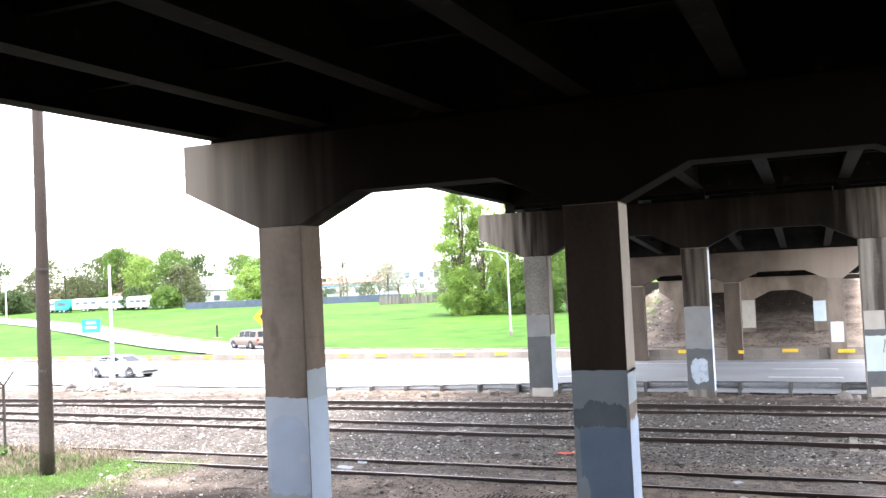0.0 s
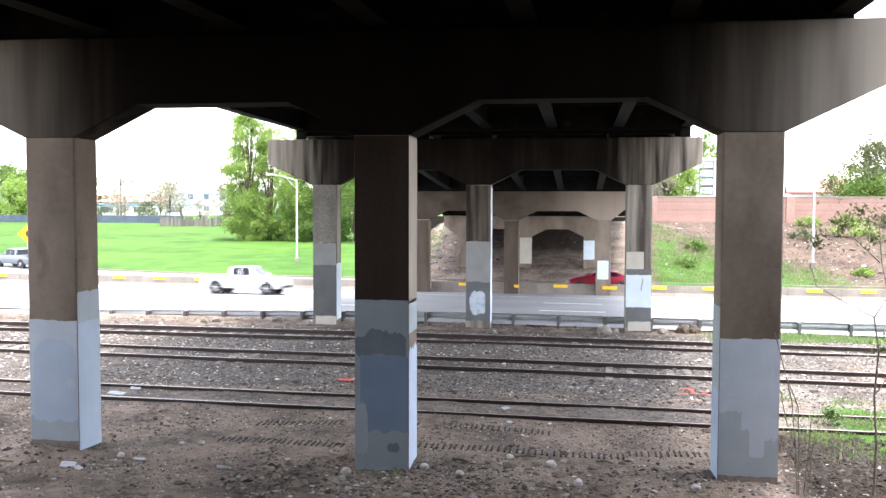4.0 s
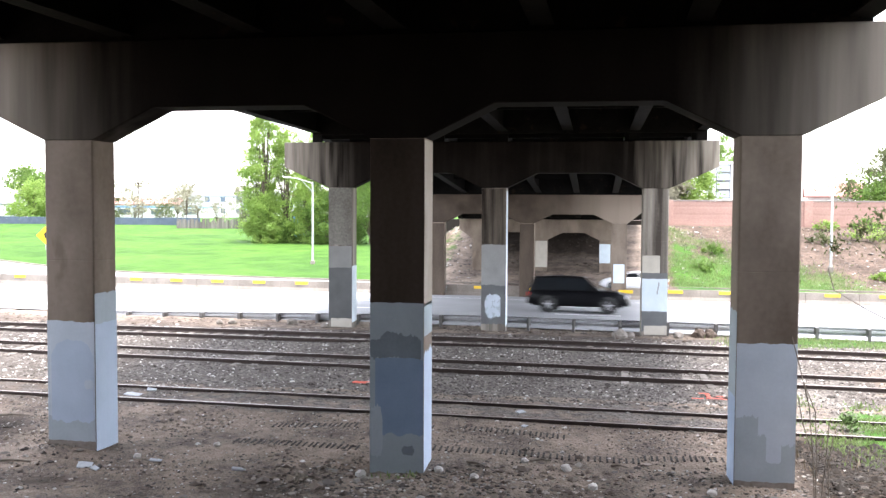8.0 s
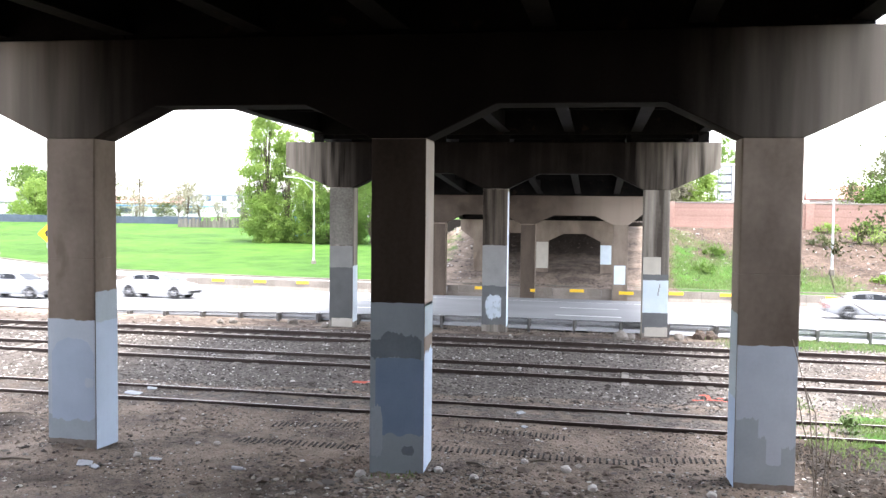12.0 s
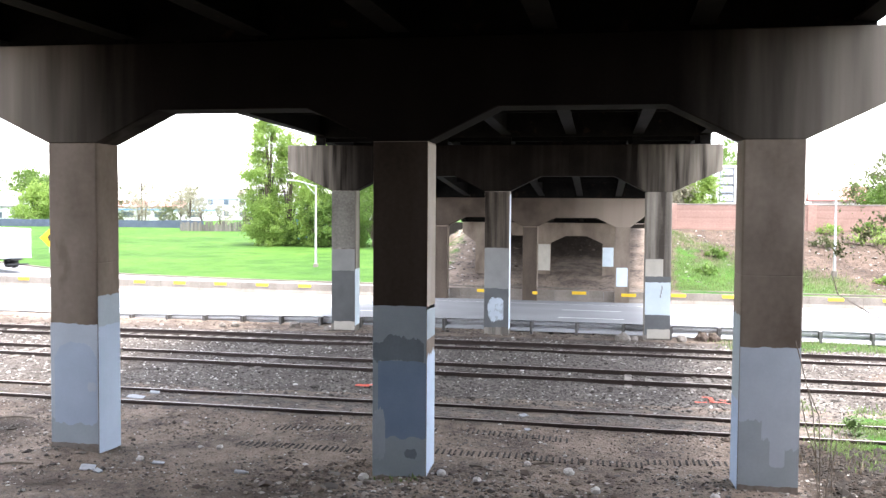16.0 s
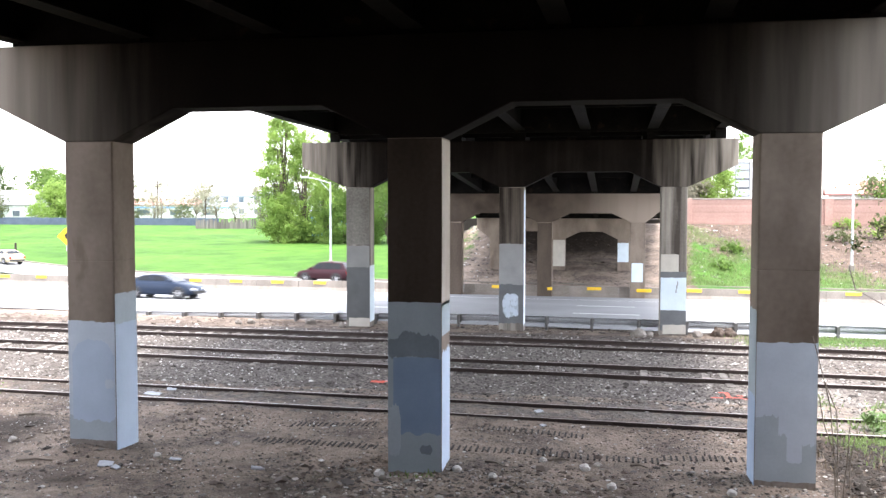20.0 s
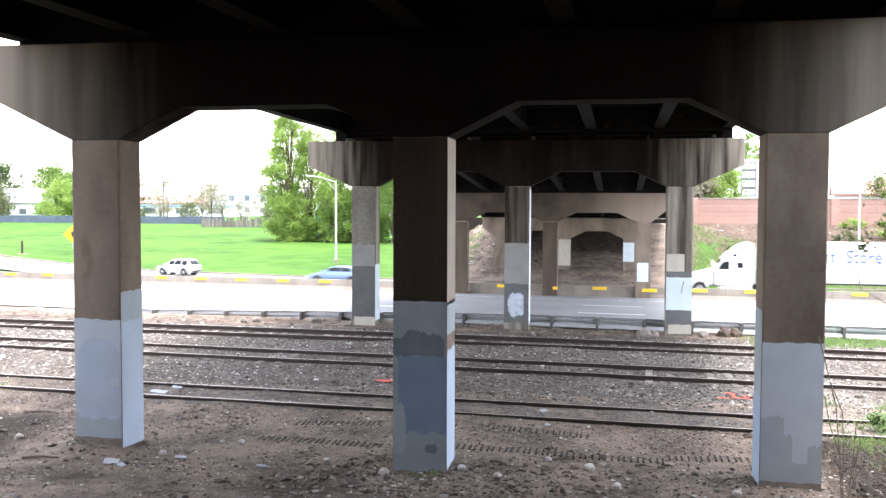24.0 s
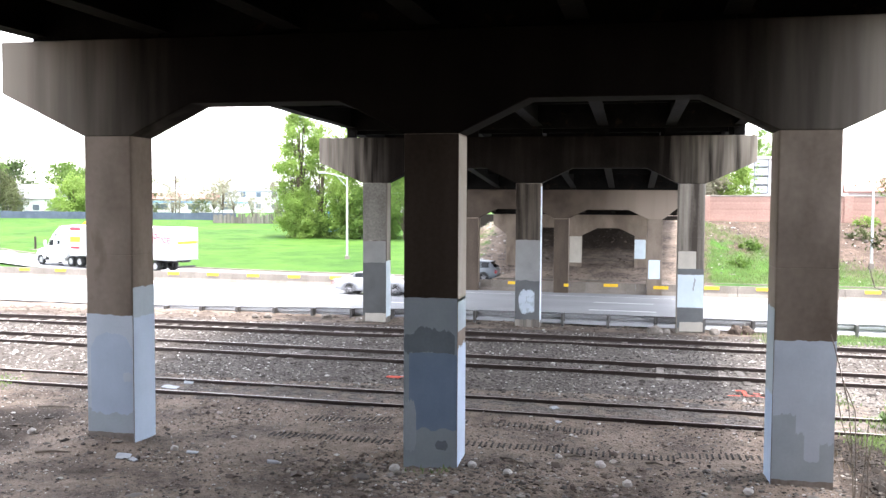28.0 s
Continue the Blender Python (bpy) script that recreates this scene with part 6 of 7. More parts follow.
part("body", rod((-0.13, 0, 0), (0.06, 0, 0), 0.035, None, 12), CARD, bottle)
part("neck", rod((0.06, 0, 0), (0.12, 0, 0), 0.033, 0.014, 12), CARD, bottle)
part("cap", rod((0.12, 0, 0), (0.145, 0, 0), 0.016, None, 10), WHITE, bottle)

root = bmesh.new()
pts = [(-1.62, -1.05, -0.05), (-1.6, -0.95, 0.1), (-1.66, -0.8, 0.14), (-1.58, -0.62, 0.05), (-1.62, -0.4, -0.05)]
for a, b in zip(pts, pts[1:]):
    rod(Vector(a) + Vector((0, 0, land_z(a[0], a[1]))), Vector(b) + Vector((0, 0, land_z(b[0], b[1]))), 0.025, 0.018, 6, root)
tagged(part("root", root, TWIG), "bare pale root arching out of the dirt", "root")


# ---- vehicles ----
def gloss(name, base, spec=0.35):
    m = mat(name, base, 0.35, 0.0, dark=tuple(c * 0.9 for c in base), scale=0.6, bump=0, coat=spec * 0.35, spec=spec)
    return m


def plain(name, base, rough=0.3, metal=0.0):
    m = bpy.data.materials.new(name)
    m.use_nodes = True
    p = m.node_tree.nodes["Principled BSDF"]
    p.inputs["Base Color"].default_value = (*base, 1)
    p.inputs["Roughness"].default_value, p.inputs["Metallic"].default_value = rough, metal
    return m


CAR_WHITE, CAR_BLACK, CAR_RED = gloss("white_car_paint", (0.75, 0.75, 0.76)), gloss("black_car_paint", (0.004, 0.004, 0.005), 0.12), gloss("red_car_paint", (0.24, 0.008, 0.028))
CAR_SILVER, CAR_GREY, CAR_TAN = gloss("silver_car_paint", (0.42, 0.43, 0.45)), gloss("grey_car_paint", (0.16, 0.18, 0.2)), gloss("tan_car_paint", (0.5, 0.42, 0.28))
CAR_NAVY, CAR_BLUE = gloss("dark_navy_car_paint", (0.018, 0.028, 0.05), 0.16), gloss("grey_blue_car_paint", (0.14, 0.2, 0.3))
CAR_ORANGE = gloss("orange_car_paint", (0.6, 0.3, 0.1))
CAR_MAROON, CAR_BRONZE = gloss("maroon_car_paint", (0.2, 0.025, 0.035), 0.2), gloss("bronze_car_paint", (0.2, 0.15, 0.12))
CAR_PLUM = gloss("dark_plum_car_paint", (0.035, 0.01, 0.014), 0.16)
TINTED = plain("tinted_window_glass", (0.012, 0.014, 0.016), 0.1)
TINTED.node_tree.nodes["Principled BSDF"].inputs["Specular IOR Level"].default_value = 0.22
ALLOY = plain("wheel_alloy", (0.5, 0.5, 0.52), 0.35, 0.7)
TRIMBLACK = plain("black_plastic_trim", (0.02, 0.02, 0.02), 0.6)
HEADLAMP, TAILLAMP = plain("headlight_lens", (0.7, 0.72, 0.75), 0.15), plain("tail_light_lens", (0.4, 0.01, 0.01), 0.2)

SEDAN = dict(L=4.95, W=1.84, low=0.24, top=[(-2.475, 0.5), (-2.45, 0.8), (-2.35, 0.95), (-1.5, 1.0), (1.15, 0.96), (1.9, 0.85), (2.3, 0.72), (2.475, 0.5)],
             roof=[(-1.85, 1.0), (-1.05, 1.36), (-0.35, 1.43), (0.3, 1.4), (1.25, 0.96)], glass=[(-1.25, -0.4), (-0.33, 0.62)], wheels=(1.52, -1.38), r=0.33)
SUV = dict(L=5.2, W=2.0, low=0.32, top=[(-2.6, 0.6), (-2.58, 1.1), (-2.5, 1.15), (1.1, 1.15), (2.0, 1.1), (2.45, 0.98), (2.6, 0.6)],
           roof=[(-2.55, 1.15), (-2.3, 1.82), (-1.0, 1.9), (0.35, 1.85), (1.2, 1.15)], glass=[(-2.2, -1.3), (-1.2, -0.35), (-0.27, 0.6)], wheels=(1.62, -1.5), r=0.39)
CROSSOVER = dict(L=4.6, W=1.85, low=0.3, top=[(-2.3, 0.6), (-2.27, 1.0), (-2.15, 1.06), (1.0, 1.04), (1.8, 0.95), (2.2, 0.8), (2.3, 0.55)],
                 roof=[(-2.2, 1.06), (-1.75, 1.6), (-0.6, 1.68), (0.25, 1.63), (1.25, 1.03)], glass=[(-1.7, -1.05), (-0.97, -0.2), (-0.12, 0.65)], wheels=(1.4, -1.3), r=0.36)
MINIVAN = dict(L=4.95, W=1.95, low=0.24, top=[(-2.475, 0.55), (-2.45, 1.0), (-2.38, 1.06), (1.2, 1.02), (2.0, 0.88), (2.38, 0.7), (2.475, 0.5)],
               roof=[(-2.4, 1.06), (-2.1, 1.66), (-0.8, 1.74), (0.3, 1.68), (1.65, 0.98)], glass=[(-2.0, -1.15), (-1.05, -0.1), (0.0, 0.85)], wheels=(1.55, -1.4), r=0.33)
PICKUP = dict(L=5.6, W=1.98, low=0.36, top=[(-2.8, 0.7), (-2.78, 1.14), (-0.7, 1.16), (1.2, 1.14), (2.1, 1.08), (2.65, 0.98), (2.8, 0.65)],
              roof=[(-0.85, 1.16), (-0.72, 1.72), (0.1, 1.8), (0.5, 1.77), (1.3, 1.14)], glass=[(-0.6, -0.05), (0.03, 0.72)], wheels=(1.8, -1.65), r=0.39)
JEEP = dict(L=4.7, W=1.9, low=0.38, top=[(-2.35, 0.6), (-2.33, 1.15), (1.0, 1.15), (2.1, 1.1), (2.3, 1.0), (2.35, 0.6)],
            roof=[(-2.25, 1.15), (-2.12, 1.8), (-0.6, 1.84), (0.6, 1.8), (0.95, 1.15)], glass=[(-2.0, -1.05), (-0.95, -0.15), (-0.05, 0.6)], wheels=(1.5, -1.35), r=0.4)


def along(points, x):
    for (x0, z0), (x1, z1) in zip(points, points[1:]):
        if x <= x1:
            return z0 + (z1 - z0) * max((x - x0) / (x1 - x0), 0)
    return points[-1][1]


def loft(rings, bm=None):
    bm = bm or bmesh.new()
    rows = [[bm.verts.new(p) for p in r] for r in rings]
    n = len(rings[0])
    for a, b in zip(rows, rows[1:]):
        for i in range(n):
            bm.faces.new((a[i], a[(i + 1) % n], b[(i + 1) % n], b[i]))
    bm.faces.new(rows[0]), bm.faces.new(rows[-1][::-1])
    bmesh.ops.recalc_face_normals(bm, faces=bm.faces)
    return bm


def plate(points, thick, material, name, parent, out, label=""):
    """A thin slab on a polygon, thickened along out."""
    bm = bmesh.new()
    out = Vector(out).normalized() * thick
    a = [bm.verts.new(Vector(p)) for p in points]
    b = [bm.verts.new(Vector(p) + out) for p in points]
    n = len(points)
    bm.faces.new(a), bm.faces.new(b[::-1])
    for i in range(n):
        bm.faces.new((a[(i + 1) % n], a[i], b[i], b[(i + 1) % n]))
    bmesh.ops.recalc_face_normals(bm, faces=bm.faces)
    return part(name, bm, material, parent, label)


def wheel(parent, x, y, r, side, wide=0.22, rim_scale=0.66):
    bm = bmesh.new()
    prof = [(r * 0.6, wide / 2), (r * 0.93, wide / 2), (r, wide / 2 - 0.04), (r, -wide / 2 + 0.04), (r * 0.93, -wide / 2), (r * 0.6, -wide / 2)]
    n = 24
    rows = [[bm.verts.new((x + q * math.cos(a), y + v, r + q * math.sin(a))) for q, v in prof] for a in (math.tau * i / n for i in range(n))]
    for i in range(n):
        a, b = rows[i], rows[(i + 1) % n]
        for k in range(len(prof)):
            bm.faces.new((a[k], a[(k + 1) % len(prof)], b[(k + 1) % len(prof)], b[k]))
    bmesh.ops.recalc_face_normals(bm, faces=bm.faces)
    w = part("wheel", bm, RUBBER, parent, smooth=True)
    bm = bmesh.new()
    yo = y + side * (wide / 2 - 0.03)
    rod((x, yo - side * 0.08, r), (x, yo, r), r * rim_scale, None, 20, bm)
    for k in range(5):
        a = math.tau * k / 5 + 0.3
        rod((x, yo + side * 0.01, r), (x + r * 0.6 * math.cos(a), yo + side * 0.02, r + r * 0.6 * math.sin(a)), 0.04, 0.03, 6, bm)
    part("rim", bm, ALLOY, w)


def car(kind, spec, material, label, bed=False):
    thing = tagged(empty(kind), label, kind.replace("_", " "))
    L, W, low = spec["L"], spec["W"], spec["low"]
    half = L / 2
    xs = sorted({p[0] for p in spec["top"]} | {half * t / 8 for t in range(-7, 8)})

    def wide(x):
        return W / 2 * (1 - 0.16 * abs(x / half) ** 5)

    rings = []
    for x in xs:
        zt, w = along(spec["top"], x), wide(x)
        zb = low + (0.1 if abs(x) > half - 0.25 else 0)
        mid = zb + (zt - zb) * 0.55
        right = [(w * 0.9, zb), (w * 0.985, zb + 0.12), (w, mid), (w * 0.965, zt - 0.06), (w * 0.9, zt)]
        rings.append([(x, -y, z) for y, z in right] + [(x, y, z) for y, z in right[::-1]])
    part("body", loft(rings), material, thing, smooth=True)
    roof = spec["roof"]
    rx = sorted({p[0] for p in roof} | {roof[0][0] + (roof[-1][0] - roof[0][0]) * k / 8 for k in range(1, 8)})

    def sides(x):
        zb = along(spec["top"], x) - 0.03
        zr = max(along(roof, x), zb + 0.01)
        wb = wide(x) * 0.93
        full = max(p[1] for p in roof)
        wr = wb - 0.2 * (zr - zb) / (full - 0.95)
        return zb, zr, wb, wr

    rings = []
    for x in rx:
        zb, zr, wb, wr = sides(x)
        rings.append([(x, -wb, zb), (x, -wr, zr - 0.05 * (zr - zb)), (x, -wr + 0.1 * (zr - zb), zr), (x, wr - 0.1 * (zr - zb), zr), (x, wr, zr - 0.05 * (zr - zb)), (x, wb, zb)])
    part("cabin", loft(rings), material, thing)

    def on_side(x, f, s):
        zb, zr, wb, wr = sides(x)
        z = zb + 0.03 + (zr - zb - 0.03) * f
        k = (z - zb) / max(zr - zb, 0.01)
        return (x, s * (wb + (wr - wb) * min(k / 0.95, 1)), z)

    for s in (-1, 1):
        for a, b in spec["glass"]:
            lowz = [on_side(a, 0.12, s), on_side(b, 0.12, s)]
            steps = [b + (a - b) * k / 4 for k in range(5)]
            bottom = min(p[2] for p in lowz)
            pts = []
            for x in (a, b):
                zb, zr, wb, wr = sides(x)
                z = max(p[1] for p in spec["top"][2:-2]) + 0.05
                k = (z - zb) / max(zr - zb, 0.01)
                pts.append((x, s * (wb + (wr - wb) * k), z))
            pts += [on_side(x, 0.86, s) for x in steps]
            plate(pts, 0.012, TINTED, "side_window", thing, (0, s, 0.25))
    front = [p for p in roof[-2:]]
    back = roof[:2]
    for name, (pa, pb), sign in (("windscreen", (front[1], front[0]), 1), ("rear_window", (back[0], back[1]), -1)):
        a = pa[0] + (pb[0] - pa[0]) * 0.1
        b = pa[0] + (pb[0] - pa[0]) * 0.9
        zb0, zr0, wb0, wr0 = sides(a)
        zb1, zr1, wb1, wr1 = sides(b)
        pts = [(a, -wr0 * 0.9, zr0), (a, wr0 * 0.9, zr0), (b, wr1 * 0.84, zr1), (b, -wr1 * 0.84, zr1)]
        plate(pts, 0.015, TINTED, name, thing, (sign, 0, 0.8))
    if bed:
        x0, x1 = -half + 0.12, roof[0][0] - 0.05
        zt = along(spec["top"], -1.5)
        part("bed_liner", box(x0, x1, -W / 2 + 0.2, W / 2 - 0.2, zt - 0.03, zt + 0.006), TRIMBLACK, thing)
        for s in (-1, 1):
            part("bed_rail", box(x0, x1, s * (W / 2 - 0.16) - 0.05, s * (W / 2 - 0.16) + 0.05, zt - 0.02, zt + 0.05, 0.015), material, thing)
    for x in spec["wheels"]:
        for s in (-1, 1):
            y = s * (wide(x) - 0.1)
            bm = rod((x, s * (wide(x) - 0.3), spec["r"] * 1.06), (x, s * (wide(x) * 1.0 + 0.004), spec["r"] * 1.06), spec["r"] * 1.2, None, 22)
            part("wheel_arch", bm, TRIMBLACK, thing)
            wheel(thing, x, y, spec["r"], s)
    for s in (-1, 1):
        zf, zr = along(spec["top"], half - 0.2) - 0.12, along(spec["top"], -half + 0.1) - 0.2
        part("headlight", box(half - 0.32, half - 0.03, s * W * 0.33 - 0.17, s * W * 0.33 + 0.17, zf - 0.1, zf + 0.04, 0.03), HEADLAMP, thing)
        part("tail_light", box(-half + 0.005, -half + 0.12, s * W * 0.37 - 0.12, s * W * 0.37 + 0.12, zr - 0.16, zr + 0.08, 0.02), TAILLAMP, thing)
        part("mirror", box(roof[-1][0] - 0.35, roof[-1][0] - 0.18, s * (W / 2 + 0.09) - 0.09, s * (W / 2 + 0.09) + 0.09, along(spec["top"], 0.8) + 0.02, along(spec["top"], 0.8) + 0.18, 0.03), material, thing)
    part("bumper", box(half - 0.12, half + 0.03, -W * 0.4, W * 0.4, low + 0.08, low + 0.26, 0.03), TRIMBLACK, thing)
    part("bumper", box(-half - 0.03, -half + 0.12, -W * 0.4, W * 0.4, low + 0.1, low + 0.28, 0.03), TRIMBLACK, thing)
    return thing


def lettering(text, size, material, parent, m):
    """Letters of the built-in font as a thin mesh."""
    cu = bpy.data.curves.new("lettering", "FONT")
    cu.body, cu.size, cu.extrude, cu.align_x, cu.offset = text, size, 0.004, "CENTER", 0.012
    tmp = bpy.data.objects.new("lettering", cu)
    scene.collection.objects.link(tmp)
    bpy.context.view_layer.update()
    me = bpy.data.meshes.new_from_object(tmp)
    bpy.data.objects.remove(tmp)
    me.materials.clear()
    me.materials.append(material)
    ob = new("lettering", me)
    ob.parent, ob.matrix_basis = parent, m
    return ob


TRUCK_WHITE = gloss("white_truck_paint", (0.76, 0.77, 0.78))
CHASSIS = plain("black_chassis", (0.02, 0.02, 0.022), 0.6)
T_RED, T_ORANGE, T_NAVY = plain("red_vinyl", (0.6, 0.03, 0.06), 0.5), plain("orange_vinyl", (0.85, 0.3, 0.02), 0.5), plain("navy_vinyl", (0.04, 0.08, 0.3), 0.5)


def semi_truck(label, signs, rear):
    """Sleeper tractor and box trailer; the nose is at x = 0 and the truck points along +x."""
    truck = tagged(empty("semi_truck"), label, "truck", group="semi trucks")
    w = 1.25
    hood = [(-2.25, 0.75), (-0.15, 0.55), (0, 0.7), (-0.05, 1.2), (-0.3, 1.5), (-1.65, 1.85), (-2.25, 1.95)]
    part("hood", prism(hood, -0.95, 0.95, 0.12), TRUCK_WHITE, truck, smooth=False)
    for s in (-1, 1):
        fender = [(-1.75, 0.65), (-1.65, 1.1), (-1.2, 1.28), (-0.7, 1.2), (-0.3, 0.95), (-0.12, 0.55), (-0.5, 0.5), (-0.72, 0.95), (-1.1, 1.1), (-1.5, 0.95), (-1.6, 0.6)]
        part("fender", prism(fender, s * 1.22 - 0.16, s * 1.22 + 0.02 if s < 0 else s * 1.22 + 0.02, 0.03), TRUCK_WHITE, truck)
    cab = [(-4.95, 0.75), (-2.2, 0.75), (-2.2, 1.95), (-2.75, 2.75), (-3.2, 3.2), (-3.9, 3.75), (-4.6, 3.98), (-4.95, 3.98)]
    part("cab", prism(cab, -w, w, 0.1), TRUCK_WHITE, truck)
    for s in (-1, 1):
        o = s * (w + 0.002)
        plate([(-3.25, o, 1.98), (-2.42, o, 1.98), (-2.8, o, 2.55), (-3.25, o, 2.6)], 0.012, TINTED, "side_window", truck, (0, s, 0))
        plate([(-4.25, o, 2.1), (-3.8, o, 2.1), (-3.8, o, 2.5), (-4.25, o, 2.5)], 0.012, TINTED, "sleeper_window", truck, (0, s, 0))
        plate([(-3.75, o, 2.95), (-3.35, o, 2.95), (-3.7, o, 3.22), (-3.75, o, 3.22)], 0.012, TINTED, "roof_window", truck, (0, s, 0))
        part("fuel_tank", rod((-4.6, s * 0.95, 0.72), (-3.1, s * 0.95, 0.72), 0.3, None, 18), ALLOY, truck)
        part("side_skirt", box(-4.9, -2.6, s * 1.2 - 0.03, s * 1.2 + 0.03, 0.4, 0.73, 0.02), TRUCK_WHITE, truck)
        part("mirror", box(-2.3, -2.15, s * 1.45 - 0.1, s * 1.45 + 0.1, 1.9, 2.5, 0.04), TRUCK_WHITE, truck)
    plate([(-2.24, -1.05, 2.0), (-2.24, 1.05, 2.0), (-2.72, 0.98, 2.7), (-2.72, -0.98, 2.7)], 0.03, TINTED, "windscreen", truck, (1, 0, 0.7))
    part("chassis", box(-7.2, -0.4, -0.45, 0.45, 0.62, 0.9, 0.03), CHASSIS, truck)
    part("exhaust", rod((-5.1, 0.9, 0.9), (-5.1, 0.9, 3.7), 0.07, None, 10), ALLOY, truck)
    part("bumper", box(-0.35, 0.06, -1.15, 1.15, 0.32, 0.66, 0.06), TRUCK_WHITE, truck)
    for s in (-1, 1):
        wheel(truck, -1.15, s * 1.05, 0.5, s, 0.28, 0.55)
        for x in (-5.75, -7.05, rear + 4.15, rear + 2.85):
            wheel(truck, x, s * 0.98, 0.5, s, 0.5, 0.55)
    x0, x1, zb, zt = rear, -5.75, 1.15, 4.05
    box_ = part("trailer", box(x0, x1, -1.3, 1.3, zb, zt, 0.04), TRUCK_WHITE, truck, "white box trailer")
    part("trailer_frame", box(x0 + 0.1, x1 - 0.3, -0.5, 0.5, 0.92, 1.146, 0.02), CHASSIS, truck)
    for s in (-1, 1):
        part("bottom_rail", box(x0, x1, s * 1.31 - 0.015, s * 1.31 + 0.015, zb - 0.05, zb + 0.1), GALV, truck)
        part("landing_leg", box(-9.0, -8.85, s * 0.7 - 0.07, s * 0.7 + 0.07, 0.35, 0.92), CHASSIS, truck)
        for k in range(int((x1 - x0 - 0.6) / 1.22)):
            x = x0 + 0.6 + k * 1.22
            part("side_seam", box(x - 0.012, x + 0.012, s * 1.303 - 0.004, s * 1.303 + 0.004, zb + 0.12, zt - 0.06), GALV, truck)
    part("rear_door_frame", box(x0 - 0.04, x0 - 0.002, -1.28, 1.28, zb, zt - 0.02, 0.01), GALV, truck)
    part("rear_guard", box(x0 + 0.05, x0 + 0.15, -1.1, 1.1, 0.45, 0.6, 0.02), CHASSIS, truck)
    if signs:
        o = 1.312
        for a, b, z0, z1, m in ((-7.4, -5.85, 3.55, 3.85, T_RED), (-7.4, -5.85, 2.4, 2.95, T_ORANGE), (-7.4, -5.85, 3.05, 3.14, T_RED), (-7.3, -5.95, 1.75, 1.98, T_RED), (-18.2, -7.9, 2.27, 2.31, T_NAVY), (-16.9, -13.0, 1.84, 1.9, T_RED)):
            part("logo_panel", box(a, b, o, o + (0.012 if m is TRUCK_WHITE else 0.006), z0, z1), m, truck)
        for word, x, ink in (("Right", -9.5, T_NAVY), ("Store", -12.6, T_NAVY), ("Right", -15.75, T_RED), ("Price", -18.6, T_RED)):
            lettering(word, 1.3, ink, truck, pose(x, o + 0.004, 2.62, 90, 0, 180) @ Matrix.Diagonal((0.86, 1, 1, 1)))
        part("rear_panel", box(rear - 0.05, rear - 0.042, -1.2, 1.2, 2.6, 2.82), T_ORANGE, truck)
    for piece in truck.children:
        piece.matrix_basis = Matrix.Scale(0.93, 4) @ piece.matrix_basis
    return truck


def lane_rows(offset, t_at, x_at, speed):
    def at(t):
        x = x_at + speed * (t - t_at)
        y = guard_y(x) + offset
        turn = math.degrees(math.atan2(guard_y(x + 2) - guard_y(x - 2), 4))
        lean = math.degrees(math.atan2(road_z(x, y + 1) - road_z(x, y - 1), 2))
        return pose(x, y, road_z(x, y) + 0.01, lean, 0, turn)
    return times(at)


def times(at):
    ts = [0, 1 / FPS] + [0.5 * k for k in range(1, 56)] + [28 - 1 / FPS, 28]
    return [(t, at(t)) for t in ts]


def smooth_path():
    pts = [Vector(p) for p in RAMP]
    for _ in range(3):
        out = [pts[0]]
        for a, b in zip(pts, pts[1:]):
            out += [a * 0.75 + b * 0.25, a * 0.25 + b * 0.75]
        pts = out + [pts[-1]]
    return pts


PATHWAY = smooth_path()


def ramp_rows(offset, t_at, s_at, speed, long=0.0):
    """s runs along the ramp from x = 60."""
    lengths = [0.0]
    for a, b in zip(PATHWAY, PATHWAY[1:]):
        lengths.append(lengths[-1] + (b - a).length)
    base = 840.54

    def spot(s):
        s = min(max(s + base, 0.1), lengths[-1] - 0.1)
        k = int(np.searchsorted(lengths, s)) - 1
        t = (s - lengths[k]) / (lengths[k + 1] - lengths[k])
        return PATHWAY[k].lerp(PATHWAY[k + 1], t), (PATHWAY[k + 1] - PATHWAY[k]).normalized()

    def at(t):
        s = s_at + speed * (t - t_at)
        p, d = spot(s)
        q, _ = spot(s - (long or 8))
        e, _ = spot(s + (0 if long else 4))
        d = (e - q).normalized()
        p = p + Vector((d.y, -d.x)) * offset
        return pose(p.x, p.y, ramp_z(p.x) + 0.01, 0, 0, math.degrees(math.atan2(d.y, d.x)))
    return times(at)


def motions():
    for build, rows in TRAFFIC:
        walk(build, rows)



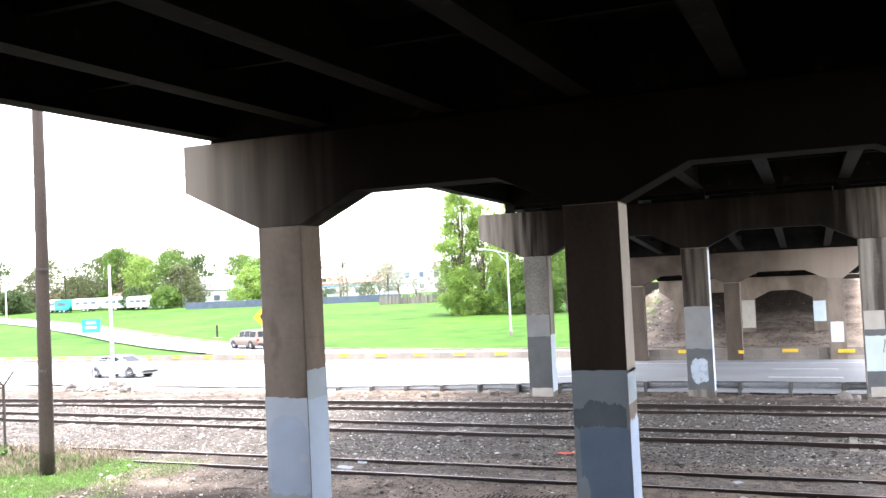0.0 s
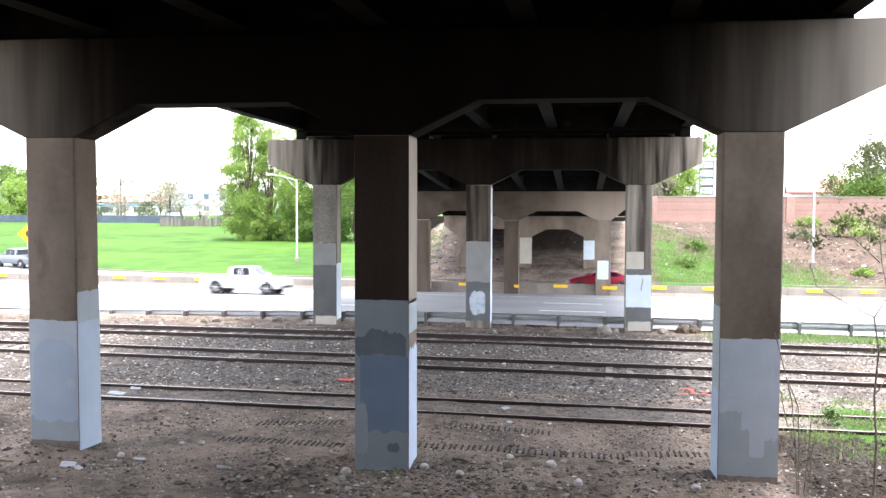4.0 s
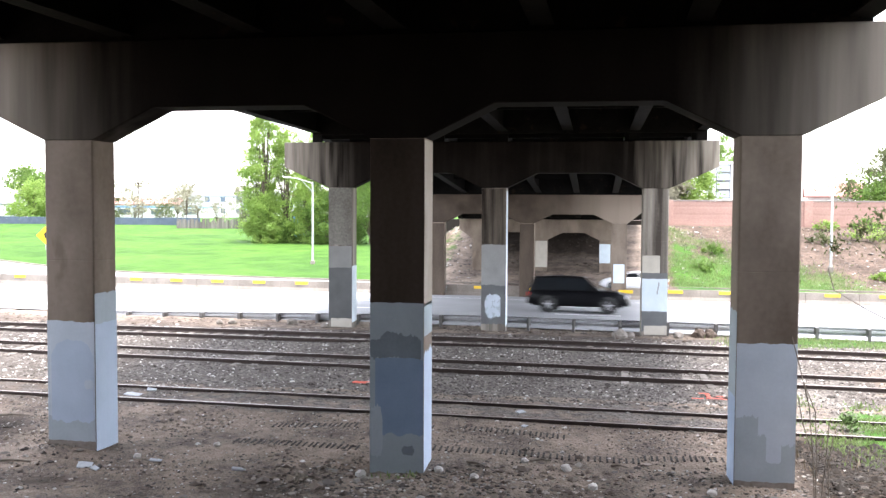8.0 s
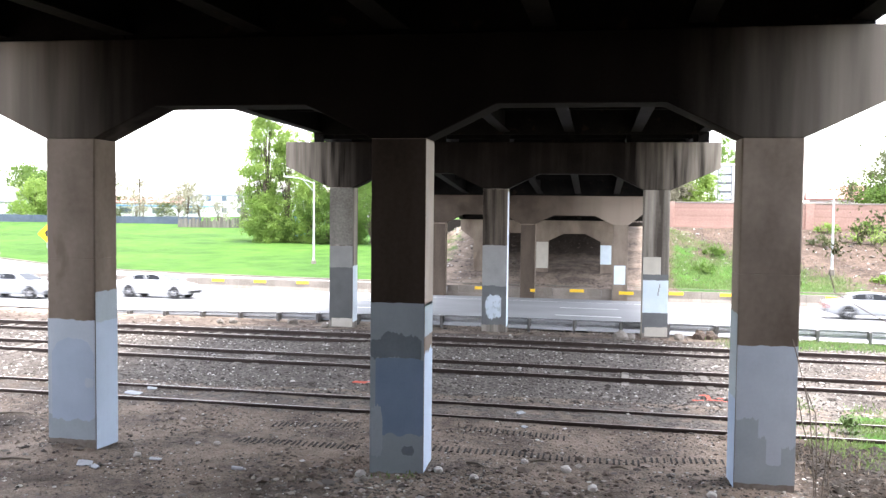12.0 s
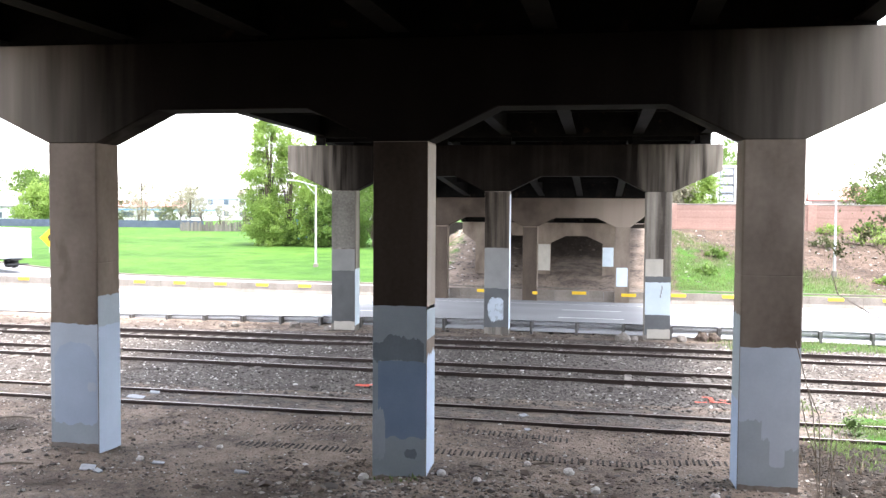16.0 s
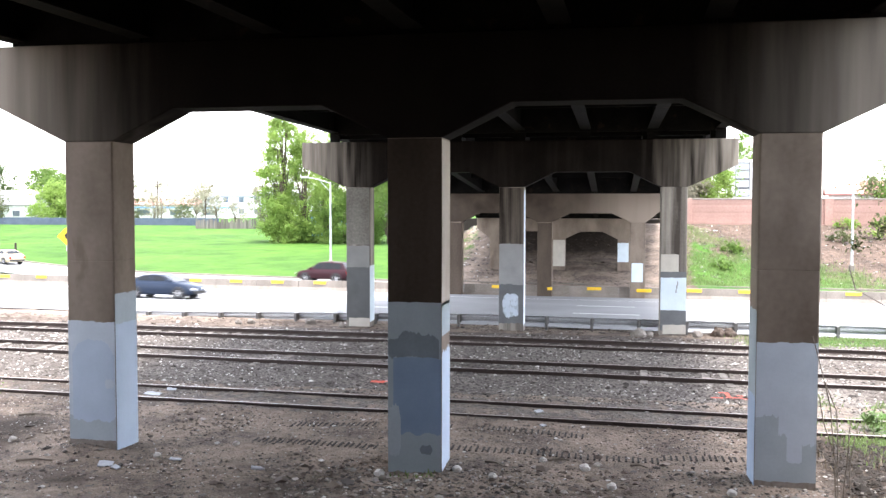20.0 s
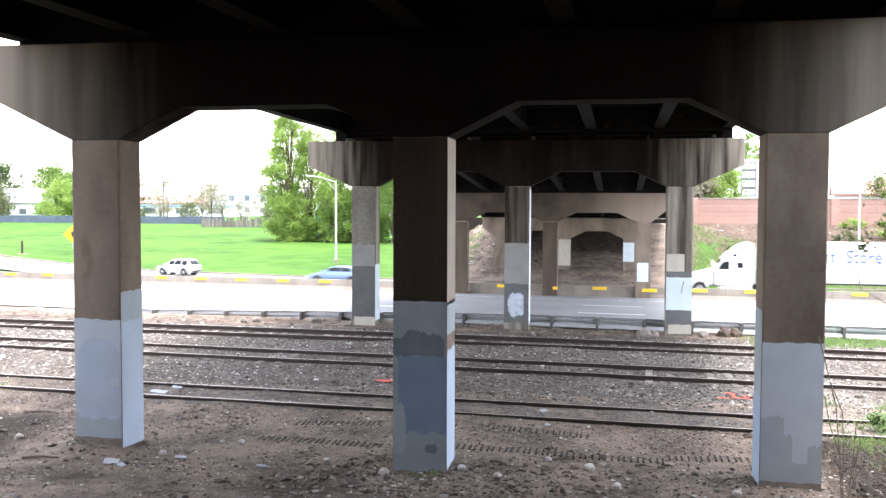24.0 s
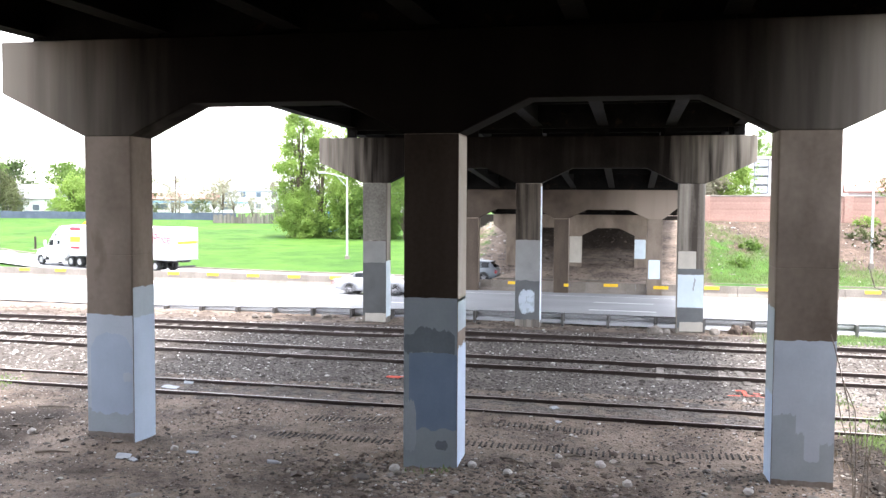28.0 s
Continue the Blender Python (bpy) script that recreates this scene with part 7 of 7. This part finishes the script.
def camper_trailer():
    """A folded camper: a low box with a rounded lid, a tongue to the front, one axle."""
    thing = tagged(empty("camper_trailer"), "low white folded camper trailer towed by an SUV", "trailer")
    body = [(-2.1, 0.42), (1.95, 0.42), (2.1, 0.62), (2.1, 0.98), (-2.1, 0.98)]
    part("body", prism(body, -1.0, 1.0, 0.03), CAR_WHITE, thing)
    lid = [(-2.14, 0.985), (2.14, 0.985), (2.14, 1.2), (1.9, 1.36), (-1.95, 1.36), (-2.14, 1.22)]
    part("lid", prism(lid, -1.04, 1.04, 0.05), CAR_WHITE, thing, "white lid with rounded edges")
    part("frame", box(-2.0, 2.0, -0.7, 0.7, 0.34, 0.416, 0.01), CHASSIS, thing)
    part("tongue", rod((1.95, 0, 0.42), (2.85, 0, 0.46), 0.05, 0.04, 8), CHASSIS, thing)
    for side in (-1, 1):
        part("fender", prism([(-0.55, 0.5), (-0.45, 0.72), (0.25, 0.72), (0.35, 0.5)], side * 1.06 - 0.06, side * 1.06 + 0.06, 0.02), TRIMBLACK, thing)
        part("side_stripe", box(-2.0, 2.0, side * 1.004 - 0.004, side * 1.004 + 0.004, 0.8, 0.86), GALV, thing)
        part("tail_light", box(-2.13, -2.1, side * 0.82 - 0.08, side * 0.82 + 0.08, 0.6, 0.72), T_RED, thing)
        wheel(thing, -0.1, side * 0.93, 0.3, side)
    return thing


hatch = car("hatchback", CROSSOVER, CAR_WHITE, "small white hatchback on the exit ramp")
for piece in hatch.children:
    piece.matrix_basis = Matrix.Scale(0.84, 4) @ piece.matrix_basis
jeep = car("suv", JEEP, CAR_WHITE, "boxy white off-road SUV with a black soft top")
part("soft_top", box(-2.33, -1.0, -0.97, 0.97, 1.17, 1.88, 0.06), TRIMBLACK, jeep, "black soft top")
for side in (-0.965, 0.965):
    part("rocker_panel", box(-0.9, 1.0, side - 0.03, side + 0.03, 0.36, 0.52, 0.01), TRIMBLACK, jeep)

TRAFFIC = [
    (car("sedan", SEDAN, CAR_WHITE, "white sedan with dark windows in the shoulder-side lane"), lane_rows(5.9, 1.4, -7.15, 22.2)),
    (car("pickup_truck", PICKUP, CAR_WHITE, "white pickup truck with dark windows on the highway", True), lane_rows(15.6, 4.13, -13.4, 31.8)),
    (car("suv", SUV, CAR_WHITE, "white SUV towing a low trailer on the highway"), lane_rows(9.9, 6.6, 11.8, 25.3)),
    (camper_trailer(), lane_rows(9.9, 6.5, 4.15, 25.3)),
    (car("suv", SUV, CAR_BLACK, "large glossy black SUV on the highway"), lane_rows(10.0, 7.56, -8.2, 24.9)),
    (car("minivan", MINIVAN, CAR_SILVER, "silver minivan on the highway"), lane_rows(9.6, 9.7, -13.15, 25.1)),
    (car("sedan", SEDAN, CAR_SILVER, "pale silver sedan on the highway"), lane_rows(13.6, 11.36, -1.6, 30.8)),
    (car("sedan", SEDAN, CAR_WHITE, "white sedan with tinted windows on the highway"), lane_rows(9.8, 12.05, -20.7, 25.5)),
    (car("sedan", SEDAN, CAR_SILVER, "silver sedan in the shoulder-side highway lane"), lane_rows(5.6, 12.25, -21.65, 28.0)),
    (car("sedan", SEDAN, CAR_ORANGE, "orange-yellow sedan in a far highway lane"), lane_rows(14.4, 12.3, -30.3, 26.1)),
    (car("sedan", SEDAN, CAR_NAVY, "dark navy sedan on the highway"), lane_rows(9.9, 20.62, -5.3, 28.4)),
    (car("sedan", SEDAN, CAR_SILVER, "silver sedan in a far highway lane"), lane_rows(13.8, 21.27, -19.3, 33.4)),
    (jeep, lane_rows(9.9, 25.68, -6.4, 30.0)),
    (car("sedan", SEDAN, CAR_SILVER, "silver sedan speeding in a far highway lane"), lane_rows(14.0, 27.69, -22.1, 33.7)),
    (car("suv", SUV, CAR_BRONZE, "bronze SUV climbing the exit ramp"), ramp_rows(1.6, 0.73, 124.6, 17.8)),
    (car("crossover", CROSSOVER, CAR_RED, "bright red crossover on the exit ramp"), ramp_rows(-1.5, 1.92, 79.0, 31.5)),
    (car("pickup_truck", PICKUP, CAR_GREY, "grey pickup truck on the exit ramp", True), ramp_rows(1.6, 3.13, 95.2, 17.8)),
    (car("crossover", CROSSOVER, CAR_WHITE, "white crossover overtaking on the exit ramp"), ramp_rows(-1.5, 2.3, 75.4, 27.5)),
    (car("sedan", SEDAN, CAR_RED, "red sedan on the exit ramp"), ramp_rows(-1.5, 4.1, 57.4, 26.4)),
    (car("sedan", SEDAN, CAR_WHITE, "white sedan on the exit ramp"), ramp_rows(1.4, 8.5, 66.4, 25.7)),
    (car("minivan", MINIVAN, CAR_MAROON, "maroon minivan on the exit ramp"), ramp_rows(1.4, 9.96, 67.9, 27.5)),
    (car("sedan", SEDAN, CAR_TAN, "old tan sedan on the exit ramp"), ramp_rows(1.4, 18.43, 71.8, 31.1)),
    (car("crossover", CROSSOVER, CAR_PLUM, "dark plum hatchback on the exit ramp"), ramp_rows(1.4, 19.88, 76.8, 25.0)),
    (car("sedan", SEDAN, CAR_GREY, "dark grey sedan on the exit ramp"), ramp_rows(-1.5, 21.5, 57.6, 32.0)),
    (hatch, ramp_rows(1.4, 22.5, 67.0, 18.6)),
    (car("sedan", SEDAN, CAR_BLUE, "grey-blue sedan on the exit ramp"), ramp_rows(-1.5, 24.47, 92.5, 31.3)),
    (car("crossover", CROSSOVER, CAR_GREY, "dark grey crossover on the exit ramp"), ramp_rows(1.6, 26.88, 52.9, 14.3)),
    (car("sedan", SEDAN, CAR_BLACK, "black sedan entering the exit ramp"), ramp_rows(-1.5, 28.0, 33.0, 22.0)),
    (semi_truck("plain white semi truck with a long box trailer", False, -23.6), ramp_rows(-1.3, 14.5, 95.0, 24.2, 20.0)),
    (semi_truck("white semi truck whose trailer bears blue and red lettering", True, -20.4), ramp_rows(-1.3, 25.98, 81.5, 15.0, 18.0)),
]

motions()
